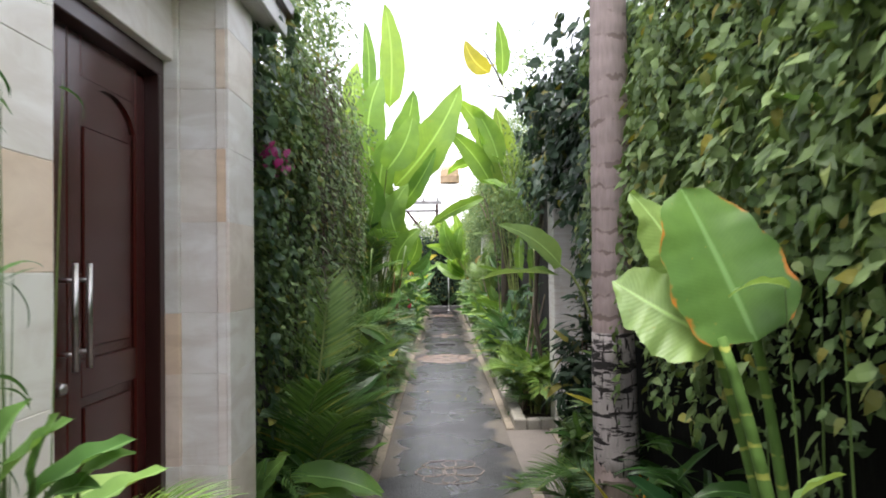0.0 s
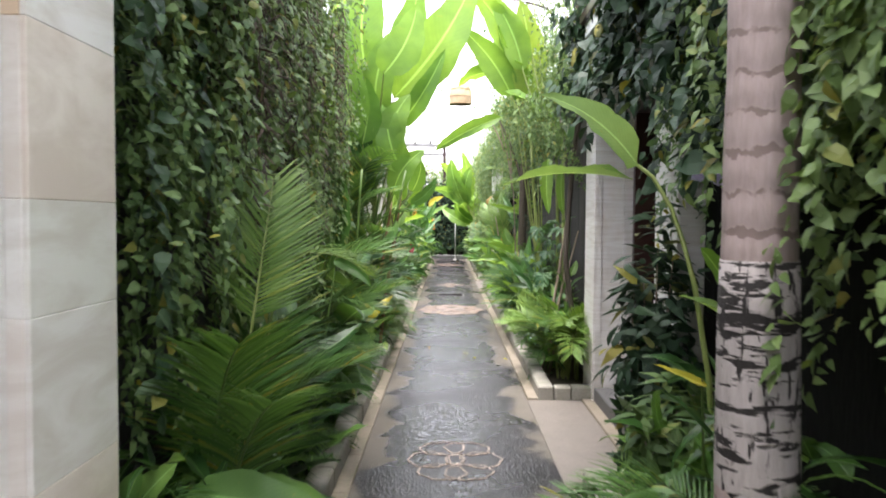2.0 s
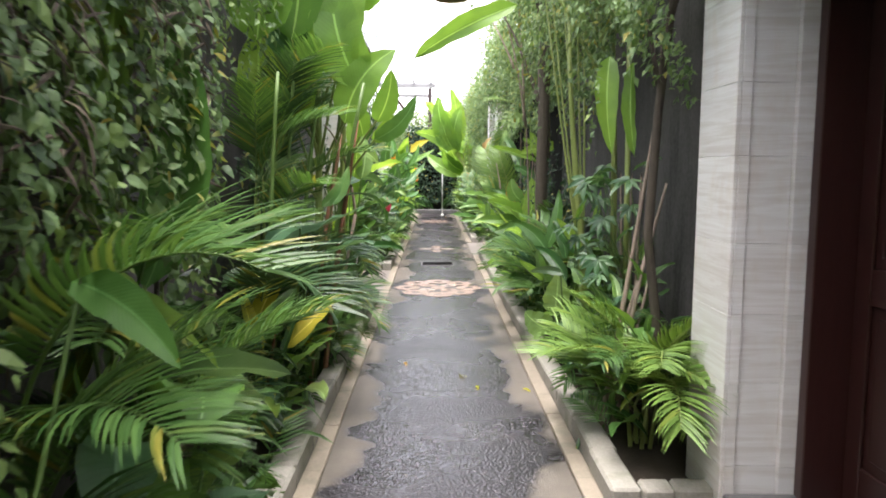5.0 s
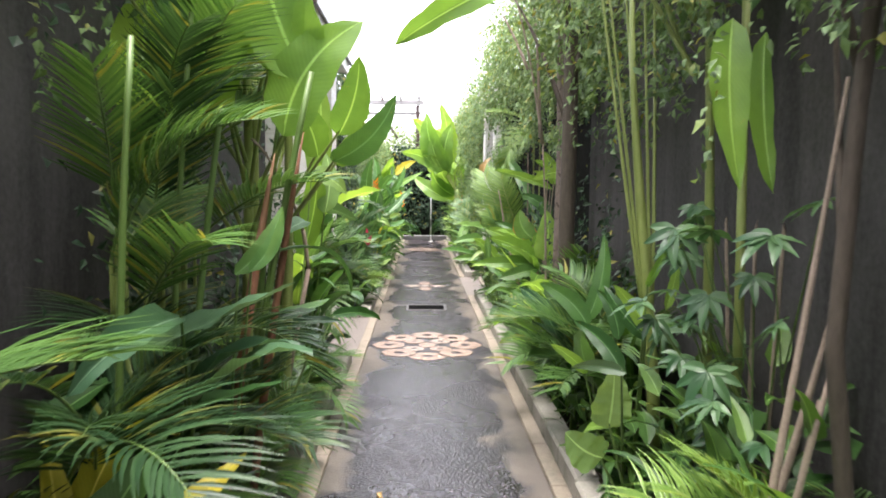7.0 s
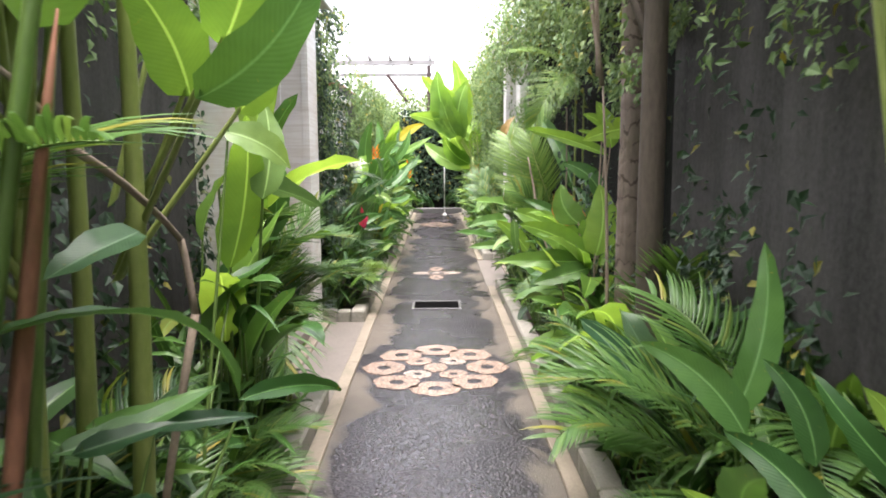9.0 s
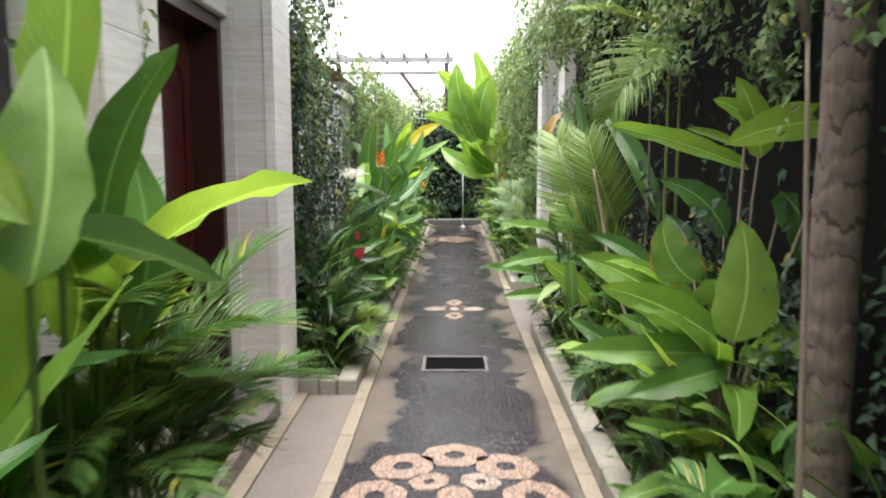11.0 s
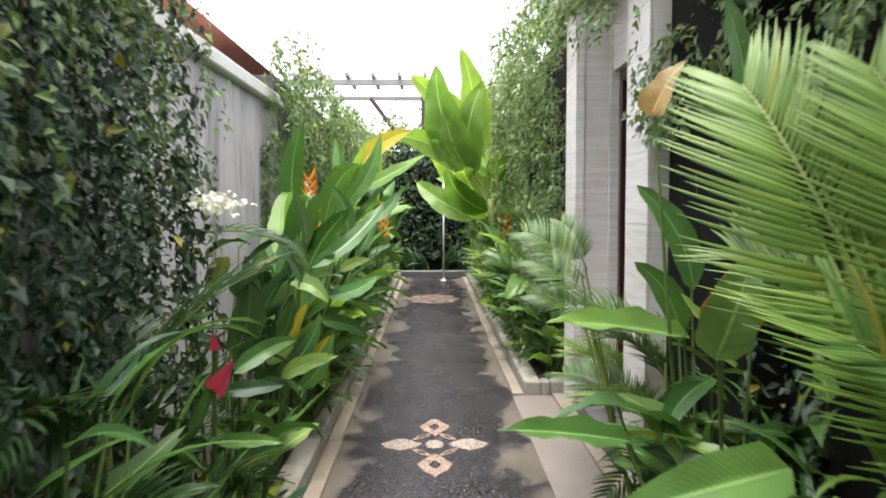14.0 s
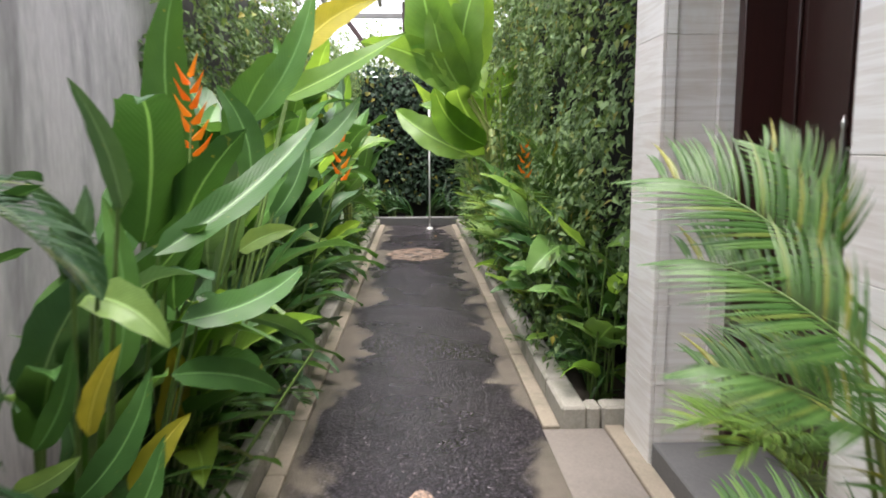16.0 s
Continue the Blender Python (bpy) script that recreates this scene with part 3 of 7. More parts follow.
def borders(side):
    """Sandy border strips and kerbs in runs between the gate recesses, with returns at the recess corners."""
    edge = PATH_L if side < 0 else PATH_R
    cuts = sorted((a, b, p) for s, a, b, p in GATES if s == side)
    runs, y = [], Y0
    for a, b, p in cuts:
        runs.append((y, a))
        y = b
    runs.append((y, Y1))
    strip = thing("border_strip", "narrow sandy stone strip edging the path", "border", group="path borders", kind="structure")
    kerb = thing("kerb", "low pale stone kerb along the planting bed", "kerb", group="kerbs", kind="structure")
    rng = random.Random(4 + side)

    def piece(owner, name, x0, x1, ya, yb, top, mat, jitter):
        dz, dx = rng.uniform(-jitter, jitter), rng.uniform(-jitter, jitter)
        lo, hi = min(x0, x1) + dx, max(x0, x1) + dx
        part(name, box((lo, ya + 0.0015, -0.1), (hi, yb - 0.0015, top + dz), 0.012 if mat is M["kerb"] else 0.005), mat, owner)

    whole = [(Y0, Y1)] if side < 0 else runs
    for a, b in whole:
        n = max(1, round((b - a) / 0.62))
        for i in range(n):
            piece(strip, "strip_stone", edge, edge + side * 0.085, a + (b - a) * i / n, a + (b - a) * (i + 1) / n, 0.02, M["border"], 0.0025)
    for a, b in runs:
        n = max(1, round((b - a) / 0.45))
        for i in range(n):
            piece(kerb, "kerb_stone", edge + side * 0.088, edge + side * 0.215, a + (b - a) * i / n, a + (b - a) * (i + 1) / n, 0.115, M["kerb"], 0.006)
    for a, b, p in cuts:
        x0, x1 = sorted((edge + side * 0.09, p + side * 0.10))
        n = 2
        for ya, yb in ((a - 0.125, a - 0.002), (b + 0.002, b + 0.125)):
            for i in range(n):
                q0, q1 = x0 + (x1 - x0) * i / n, x0 + (x1 - x0) * (i + 1) / n
                if side < 0 and i == n - 1 or side > 0 and i == 0:
                    if side > 0:
                        q0 += 0.13
                    else:
                        q1 -= 0.13
                piece(kerb, "kerb_stone", q0 + 0.001, q1 - 0.001, ya, yb, 0.112, M["kerb"], 0.004)
        lo, hi = sorted((edge + side * (0.087 if side < 0 else 0.0), p - side * 0.09))
        slab("recess_paving", (lo, a, -0.1), (hi, b, 0.004), M["concrete"], "grey concrete paving in front of a gate", "paving")
        lo, hi = sorted((p - side * 0.088, p - side * 0.0))
        piece(strip, "strip_stone", lo, hi, a, b, 0.022, M["border"], 0.002)


borders(-1)
borders(1)


def medallion(y, w, h, kind):
    ob = thing("floor_medallion", "orange and cream pebble mosaic flower set in the dark path" if kind != "lines" else "faded pale pebble mosaic flower set in the dark path", "mosaic", (-0.085, y, 0.0), "path mosaics", "structure")

    def petal(name, cx, cy, a, b, ang, mat, inner=0.0, pw=1.0):
        bm = bmesh.new()
        n = 28
        outer = []
        for i in range(n):
            t = 2 * math.pi * i / n
            px, py = math.copysign(abs(math.cos(t)) ** pw, math.cos(t)) * a, math.copysign(abs(math.sin(t)) ** pw, math.sin(t)) * b
            ca, sa = math.cos(ang), math.sin(ang)
            k = 1 + 0.05 * math.sin(7 * t + y)
            outer.append((cx + k * (px * ca - py * sa), cy + k * (px * sa + py * ca)))
        top = [bm.verts.new((px, py, 0.004)) for px, py in outer]
        low = [bm.verts.new((px, py, -0.01)) for px, py in outer]
        if inner:
            ring = [bm.verts.new((cx + (px - cx) * inner, cy + (py - cy) * inner, 0.004)) for px, py in outer]
            for i in range(n):
                bm.faces.new((top[i], top[(i + 1) % n], ring[(i + 1) % n], ring[i]))
        else:
            bm.faces.new(top)
        for i in range(n):
            bm.faces.new((low[i], low[(i + 1) % n], top[(i + 1) % n], top[i]))
        part(name, bm, mat, ob)

    o, c = M["petal_orange"], M["petal_cream"]
    if kind == "four":
        petal("petal", -0.62 * w, 0, 0.37 * w, 0.20 * h, 0, c, 0, 1.5)
        petal("petal", 0.62 * w, 0, 0.37 * w, 0.20 * h, 0, c, 0, 1.5)
        petal("petal", 0, 0.66 * h, 0.30 * w, 0.34 * h, 0, o, 0.36, 1.7)
        petal("petal", 0, -0.66 * h, 0.30 * w, 0.34 * h, 0, o, 0.36, 1.7)
        petal("heart", 0, 0, 0.16 * w, 0.15 * h, 0, c, 0.0)
        for sx in (-1, 1):
            for sy in (-1, 1):
                petal("petal_rim", sx * 0.24 * w, sy * 0.27 * h, 0.07 * w, 0.15 * h, sx * sy * 0.7, o, 0.5)
    elif kind == "rose":
        for i in range(8):
            t = math.pi * i / 4
            petal("petal", 0.70 * w * math.cos(t), 0.70 * h * math.sin(t), 0.29 * w, 0.25 * h, t, o, 0.32, 1.15)
        for i in range(4):
            t = math.pi * i / 2 + 0.78
            petal("petal", 0.33 * w * math.cos(t), 0.33 * h * math.sin(t), 0.17 * w, 0.15 * h, t, o if i % 2 else c, 0.3)
        petal("heart", 0, 0, 0.16 * w, 0.16 * h, 0, o)
    else:
        for i in range(6):
            t = math.pi * i / 3
            petal("petal", 0.5 * w * math.cos(t), 0.5 * h * math.sin(t), 0.42 * w, 0.3 * h, t, M["petal_cream"], 0.9)
        petal("heart", 0, 0, 0.2 * w, 0.2 * h, 0, M["petal_cream"], 0.7)


medallion(6.95, 0.31, 0.50, "lines")
medallion(14.35, 0.53, 0.70, "rose")
medallion(18.77, 0.33, 0.54, "four")
medallion(25.9, 0.41, 0.62, "rose")


def drain():
    ob = thing("drain_cover", "black iron drain grate set in the path", "drain", (-0.08, 16.63, 0))
    for a, b in (((-0.25, -0.21), (0.25, -0.185)), ((-0.25, 0.185), (0.25, 0.21)), ((-0.25, -0.185), (-0.225, 0.185)), ((0.225, -0.185), (0.25, 0.185))):
        part("frame", box((a[0], a[1], -0.03), (b[0], b[1], 0.010), 0.003), M["step"], ob)
    # Closed block; its black top stands for the shaded hole under the grate.
    part("pit", box((-0.224, -0.184, -0.05), (0.224, 0.184, 0.003), 0), M["pit"], ob)
    bar = to_mesh("grate_bar", box((-0.222, -0.006, 0.003), (0.222, 0.006, 0.006), 0.001), M["pit"])
    for i in range(13):
        link_mesh("grate_bar", bar, ob, Matrix.Translation((0, -0.165 + 0.0275 * i, 0)))


drain()

# ---- setting: walls ----
LW, RW = -1.40, 1.15


def wall(name, x0, x1, y0, y1, top, mat, label, holes=()):
    ob = thing(name, label, "wall", kind="structure")
    y = y0
    for a, b in sorted(holes) + [(y1, y1)]:
        if a > y:
            part("wall_section", box((x0, y, -0.12), (x1, a, top), 0.0), mat, ob)
        y = b
    return ob


wall("wall_left", LW - 0.2, LW, -4.0, 15.4, 3.1, M["wall"], "tall damp-streaked grey plaster garden wall, half hidden by plants", [(2.3, 4.72), (13.3, 15.4)])
wall("wall_left_far", -1.75, -1.47, 15.88, 21.0, 2.30, M["pale_wall"], "pale weathered lilac-grey plaster garden wall")
wall("wall_left_end", -1.75, -1.50, 21.0, 31.5, 2.6, M["wall"], "grey plaster garden wall behind hanging vines")
wall("wall_right_near", RW, RW + 0.2, -4.0, 6.26, 3.1, M["shade_black_wall"], "tall stone garden wall, near-black for the shade under hanging vines")
wall("wall_right", RW, RW + 0.2, 8.78, 13.0, 3.1, M["wall"], "tall damp-streaked grey plaster garden wall, half hidden by plants")
wall("wall_right_dark", RW, RW + 0.2, 13.0, 31.5, 3.1, M["shade_black_wall"], "tall stone garden wall, near-black for the shade behind vines and palms", [(17.74, 19.86)])
wall("wall_end", -1.5, RW, 31.3, 31.5, 2.7, M["shade_black_wall"], "dark plaster wall closing the end of the lane")
wall("wall_back", LW, RW, -4.2, -4.0, 3.0, M["wall"], "grey plaster wall closing the lane behind")
# Wall section added over the pillar side; its near-black colour carries the shade.
slab("wall_return", (0.985, 16.9, -0.12), (RW + 0.1, 17.757, 3.05), M["shade_black_wall"], "added wall return beside the gate pillar, near-black for the shade there", "wall")
cop = thing("coping", "white painted coping on the pale wall", "coping", kind="structure")
for i in range(4):
    part("coping_stone", box((-1.82, 15.88 + i * 1.28, 2.30), (-1.41, 15.872 + (i + 1) * 1.28, 2.40), 0.01), M["coping"], cop)
slab("kerb_end", (PATH_L - 0.2, 29.4, -0.1), (PATH_R + 0.3, 29.6, 0.14), M["step"], "low stone kerb at the end of the path", "kerb", 0.012)


# ---- gates ----
def gate(side, yn0, yn1, yf0, yf1, px, mat, label, top=2.85, handle="bar", lift=0.0, inset=0.44, tread="step", wood="door_dark"):
    """A gate: two clad pillars with stepped jambs, a lintel, a step and a pair of panelled doors, facing the path."""
    back = px + side * 0.62
    ob = thing("gate_portal", label, "gate", (px, (yn1 + yf0) / 2, 0), "gates in the lane", "structure")
    inv = Matrix.Translation((-px, -(yn1 + yf0) / 2, 0))

    def bx(name, xa, xb, ya, yb, za, zb, m, bevel=0.004, owner=ob, lab=""):
        bm = box((min(xa, xb), ya, za), (max(xa, xb), yb, zb), bevel)
        bmesh.ops.transform(bm, matrix=inv, verts=bm.verts)
        return part(name, bm, m, owner, lab)

    rng = random.Random(int(yf0 * 10))
    s = side
    for ya, yb, jy, sg in ((yn0, yn1, yn1, -1), (yf0, yf1, yf0, 1)):
        # core, set back 12 mm behind the jamb's cladding
        a, b = (ya, yb - 0.02) if sg < 0 else (ya + 0.02, yb)
        bx("pillar_core", px + s * 0.004, back, a, b, -0.1, top, mat, 0)
        z = -0.05
        while z < top:
            h = min(rng.choice((0.28, 0.34, 0.42)), top - z)
            if h < 0.1:
                h = top - z
            y0, y1 = (yb - 0.0195, yb) if sg < 0 else (ya, ya + 0.0195)
            # path-facing corner slab, recessed panel, inner strip
            bx("slab", px - s * 0.014, px + s * 0.002, ya, yb, z + 0.0004, z + h - 0.0004, mat, 0.002)
            bx("slab", px + s * 0.003, px + s * 0.045, y0, y1, z + 0.0004, z + h - 0.0004, mat, 0.002)
            y0b, y1b = (y0, y1 - 0.012) if sg < 0 else (y0 + 0.012, y1)
            bx("slab", px + s * 0.047, px + s * 0.215, y0b, y1b, z + 0.0004, z + h - 0.0004, mat, 0.002)
            bx("slab", px + s * 0.217, px + s * 0.30, y0 if sg < 0 else y0 - 0.012, y1 + 0.012 if sg < 0 else y1, z + 0.0004, z + h - 0.0004, mat, 0.002)
            z += h
    door_top = 2.28 + lift
    bx("lintel", px + s * 0.24, back, yn1 - 0.02, yf0 + 0.02, door_top + 0.08, top, mat, 0.004)
    bx("step", px - s * 0.0, back, yn1 + 0.002, yf0 - 0.002, -0.1, 0.12 + lift, M[tread], 0.008, lab="grey concrete step")
    # frame
    fx0, fx1 = px + s * 0.28, px + s * (inset + 0.08)
    bx("frame_post", fx0, fx1, yn1 + 0.014, yn1 + 0.075, 0.12 + lift, door_top, M["frame"], 0.004)
    bx("frame_post", fx0, fx1, yf0 - 0.075, yf0 - 0.014, 0.12 + lift, door_top, M["frame"], 0.004)
    bx("frame_head", fx0, fx1, yn1 + 0.014, yf0 - 0.014, door_top, door_top + 0.078, M["frame"], 0.004)
    mid = (yn1 + yf0) / 2
    for k, (a, b) in enumerate(((yn1 + 0.078, mid - 0.003), (mid + 0.003, yf0 - 0.078))):
        dx0, dx1 = px + s * inset, px + s * (inset + 0.045)
        leaf = new("door_leaf")
        leaf.parent = ob
        leaf["label"] = "dark red-brown panelled wooden door leaf"
        bx("panel_board", dx0 + s * 0.016, dx1, a, b, 0.125 + lift, door_top - 0.004, M[wood], 0.0, leaf)
        bx("stile", dx0, dx0 + s * 0.0155, a, a + 0.10, 0.125 + lift, door_top - 0.004, M[wood], 0.004, leaf)
        bx("stile", dx0, dx0 + s * 0.0155, b - 0.10, b, 0.125 + lift, door_top - 0.004, M[wood], 0.004, leaf)
        for za, zb in ((0.125 + lift, 0.30 + lift), (0.92 + lift, 1.06 + lift), (door_top - 0.16, door_top - 0.004)):
            bx("rail", dx0, dx0 + s * 0.0155, a + 0.101, b - 0.101, za, zb, M[wood], 0.004, leaf)
        # curved head of the upper panel
        bm = bmesh.new()
        w, n = b - a - 0.204, 14
        yc = (a + b) / 2
        prof = [(yc - w / 2 + w * i / n, door_top - 0.162 - 0.13 * (1 - math.sin(math.pi * i / n) ** 0.6)) for i in range(n + 1)]
        for xx in (dx0 + s * 0.001, dx0 + s * 0.0155):
            up = [bm.verts.new((xx, q, door_top - 0.161)) for q, _ in prof]
            dn = [bm.verts.new((xx, q, zz - 0.004)) for q, zz in prof]
            for i in range(n):
                bm.faces.new((up[i], up[i + 1], dn[i + 1], dn[i]))
        bm.verts.ensure_lookup_table()
        k2 = 2 * (n + 1)
        for i in range(n):
            bm.faces.new((bm.verts[n + 1 + i], bm.verts[n + 2 + i], bm.verts[k2 + n + 2 + i], bm.verts[k2 + n + 1 + i]))
        bmesh.ops.transform(bm, matrix=inv, verts=bm.verts)
        part("arched_rail", bm, M[wood], leaf)
        bx("raised_field", dx0 + s * 0.008, dx0 + s * 0.0158, a + 0.14, b - 0.14, 1.10 + lift, door_top - 0.34, M[wood], 0.006, leaf)
        bx("raised_field", dx0 + s * 0.008, dx0 + s * 0.0158, a + 0.14, b - 0.14, 0.34 + lift, 0.88 + lift, M[wood], 0.006, leaf)
        hy = b - 0.05 if k == 0 else a + 0.05
        hx = dx0 - s * 0.055
        if handle == "bar":
            bm = tube([(hx, hy, 1.04 + lift), (hx, hy, 1.42 + lift)], 0.011, 10)
        else:
            zs = (1.04, 1.06, 1.10, 1.14, 1.20, 1.26, 1.34, 1.38, 1.42, 1.44, 1.47)
            rs = (0.004, 0.012, 0.008, 0.013, 0.009, 0.014, 0.009, 0.013, 0.007, 0.011, 0.003)
            bm = tube([(hx, hy, zz) for zz in zs], list(rs), 10)
        bmesh.ops.transform(bm, matrix=inv, verts=bm.verts)
        part("handle", bm, M["steel"], leaf, "polished steel pull handle", True)
        for zz in (1.10 + lift, 1.36 + lift) if handle == "bar" else (1.12, 1.36):
            bm = tube([(hx, hy, zz), (dx0 + s * 0.001, hy, zz)], 0.008, 8)
            bmesh.ops.transform(bm, matrix=inv, verts=bm.verts)
            part("handle_post", bm, M["steel"], leaf, "", True)
        if k == 0:
            bm = tube([(dx0 - s * 0.02, hy, 0.98 + lift), (dx0 + s * 0.001, hy, 0.98 + lift)], [0.018, 0.024], 12)
            bmesh.ops.transform(bm, matrix=inv, verts=bm.verts)
            part("lock", bm, M["steel"], leaf, "round steel door lock", True)
    bx("roof_slab", px - s * 0.10, back + s * 0.1, yn0 - 0.1, yf1 + 0.30, top + 0.003, top + 0.09, M["coping"], 0.006, lab="pale roof slab over the gate")
    bx("eave_board", px - s * 0.13, px - s * 0.104, yn0 - 0.1, yf1 + 0.33, top - 0.015, top + 0.14, M["white"], 0.004, lab="white eave board")
    bx("gutter", px - s * 0.17, px - s * 0.135, yn0 - 0.1, yf1 + 0.33, top + 0.09, top + 0.16, M["frame"], 0.004, lab="dark gutter edge")
    return ob


gate(-1, 2.30, 2.70, 4.25, 4.70, -1.12, M["stone"], "cream sandstone gate with closed dark red wooden double doors", top=3.02, lift=0.30, inset=0.345, wood="door")
gate(1, 6.28, 6.68, 8.38, 8.77, 1.03, M["greystone"], "grey banded stone gate with closed dark wooden double doors", handle="turned")
gate(-1, 13.32, 13.74, 15.42, 15.86, -1.14, M["greystone"], "pale banded stone gate with closed dark red double doors", tread="concrete", wood="door")
gate(1, 17.76, 18.14, 19.47, 19.84, 0.90, M["greystone"], "grey banded stone gate with closed dark wooden double doors and turned steel handles", handle="turned")

# ---- lamp, pole, far roofs ----


def rattan_lamp():
    ob = thing("hanging_lamp", "domed peach-brown woven rattan lamp hanging over the path", "lamp", (0.02, 12.8, 3.18))
    bm = bmesh.new()
    prof = [(0.0, 0.17), (0.05, 0.165), (0.10, 0.14), (0.135, 0.09), (0.155, 0.0), (0.16, -0.10), (0.155, -0.15)]
    n, rows = 28, []
    for r, z in prof:
        rows.append([bm.verts.new((r * math.cos(2 * math.pi * i / n), r * math.sin(2 * math.pi * i / n), z)) for i in range(n)] if r else [bm.verts.new((0, 0, z))])
    for i in range(n):
        bm.faces.new((rows[0][0], rows[1][i], rows[1][(i + 1) % n]))
        for a, b in zip(rows[1:], rows[2:]):
            bm.faces.new((a[i], b[i], b[(i + 1) % n], a[(i + 1) % n]))
    part("shade", bm, M["wicker"], ob, "", True)
    for z, r in ((-0.15, 0.158), (-0.05, 0.162), (0.05, 0.149)):
        part("hoop", tube([(r * math.cos(t), r * math.sin(t), z) for t in (2 * math.pi * i / 24 for i in range(25))], 0.004, 5), M["wicker"], ob)
    part("cable", tube([(-1.3, 0, 0.42), (-0.6, 0, 0.27), (0, 0, 0.168), (0.6, 0, 0.27), (1.2, 0, 0.42)], 0.002, 5), M["white"], ob, "thin pale cable")


rattan_lamp()
pole = thing("garden_pole", "thin white painted pole standing at the end of the path", "pole", (0.12, 28.8, 0))
part("shaft", tube([(0, 0, 0.0), (0, 0, 2.1)], 0.014, 8), M["white"], pole, "", True)
part("foot", tube([(0, 0, 0.0), (0, 0, 0.03)], [0.06, 0.05], 12), M["white"], pole)
part("cap", tube([(0, 0, 2.1), (0, 0, 2.14), (0, 0, 2.17)], [0.022, 0.02, 0.008], 8), M["white"], pole)

roof = thing("pergola", "white beamed pergola roof beyond the end of the lane", "pergola", (-1.4, 31.9, 0))
part("beam", box((-2.2, -0.06, 4.28), (1.3, 0.06, 4.42), 0.008), M["beam"], roof)
part("beam", box((-2.0, 0.3, 3.98), (1.2, 0.4, 4.08), 0.008), M["beam"], roof)
for k in range(6):
    part("rafter", box((-1.9 + 0.6 * k, -0.4, 4.43), (-1.82 + 0.6 * k, 1.6, 4.53), 0.006), M["beam"], roof)
part("brace", tube([(-0.15, 0.1, 4.0), (0.45, 0.1, 3.2)], 0.05, 6), M["frame"], roof, "dark diagonal brace")
for xx in (-1.9, 1.1):
    part("post", box((xx - 0.06, 0.12, -0.12), (xx + 0.06, 0.24, 4.28), 0.006), M["frame"], roof)
house = thing("neighbour_house", "low house with a faded red tiled roof behind the pale wall", "house", (-3.9, 23.0, -0.12))
part("wall", box((-1.6, -3.0, 0), (1.6, 3.0, 3.0), 0.0), M["coping"], house)
bm = bmesh.new()
vs = [bm.verts.new(p) for p in ((-2, -3.4, 3.0), (2.05, -3.4, 3.02), (2.05, 3.4, 3.02), (-2, 3.4, 3.0), (0, -1.6, 4.3), (0, 1.6, 4.3))]
for f in ((0, 1, 4), (1, 2, 5, 4), (2, 3, 5), (3, 0, 4, 5), (3, 2, 1, 0)):
    bm.faces.new([vs[i] for i in f])
part("roof", bm, M["rust"], house, "faded red tiled roof")

# ---- plants: leaf shapes of unit length ----
def variants(name, mat, width, droops, **kw):
    return [blade(name, 1.0, width * (0.92 + 0.08 * i), d, mat, seed=i + int(width * 100), **kw) for i, d in enumerate(droops)]


def thicket(name, label, shapes, spots, mat):
    """Undergrowth too dense to count: many copies of a few leaf shapes joined in one mesh."""
    V, F, U, k = [], [], [], 0
    data = []
    for me in shapes:
        v = np.empty(len(me.vertices) * 3)
        me.vertices.foreach_get("co", v)
        data.append((v.reshape(-1, 3), [tuple(q.vertices) for q in me.polygons]))
    uvs = []
    for me in shapes:
        per = {}
        for q in me.polygons:
            for li, vi in zip(q.loop_indices, q.vertices):
                per[vi] = tuple(me.uv_layers[0].data[li].uv) if me.uv_layers else (0.5, 0.5)
        uvs.append(per)
    for i, m in enumerate(spots):
        j = i % len(shapes)
        v, f = data[j]
        a = np.array(m)
        V.append(v @ a[:3, :3].T + a[:3, 3])
        F += [tuple(k + q for q in face) for face in f]
        U += [uvs[j][q] for face in f for q in face]
        k += len(v)
    me = bpy.data.meshes.new(name)
    me.from_pydata(np.concatenate(V).tolist(), [], F)
    layer = me.uv_layers.new(name="UVMap")
    layer.data.foreach_set("uv", np.array(U).ravel())
    me.polygons.foreach_set("use_smooth", [True] * len(me.polygons))
    me.materials.append(mat)
    return tagged(new(name, me), label, "undergrowth", "", "stuff")


def bed_spots(rng, side, y0, y1, per_m, z, size, elev, x=None):
    """Poses of leaves in a bed: rooted between kerb and wall, leaning out to the light over the path."""
    spots = []
    lo, hi = x or ((-1.30, -0.86) if side < 0 else (0.74, 1.08))
    for _ in range(int(per_m * (y1 - y0))):
        px, yy = rng.uniform(lo, hi), rng.uniform(y0, y1)
        back = abs(px - (PATH_L if side < 0 else PATH_R)) / 0.6
        zz = rng.uniform(z[0], z[0] + (z[1] - z[0]) * min(1, 0.35 + 0.75 * back))
        sz, el = rng.uniform(*size), rng.uniform(*elev)
        for _ in range(8):
            az = (rng.uniform(180, 370) if side < 0 else rng.uniform(-10, 180)) if rng.random() < 0.75 else rng.uniform(0, 360)
            tip = px - math.sin(radians(az)) * max(0.6, math.cos(radians(el))) * sz
            if -0.70 > tip if side < 0 else tip > 0.56:
                break
        else:
            continue
        spots.append(aim((px, yy, zz), az, el, rng.uniform(-40, 40), sz))
    return spots


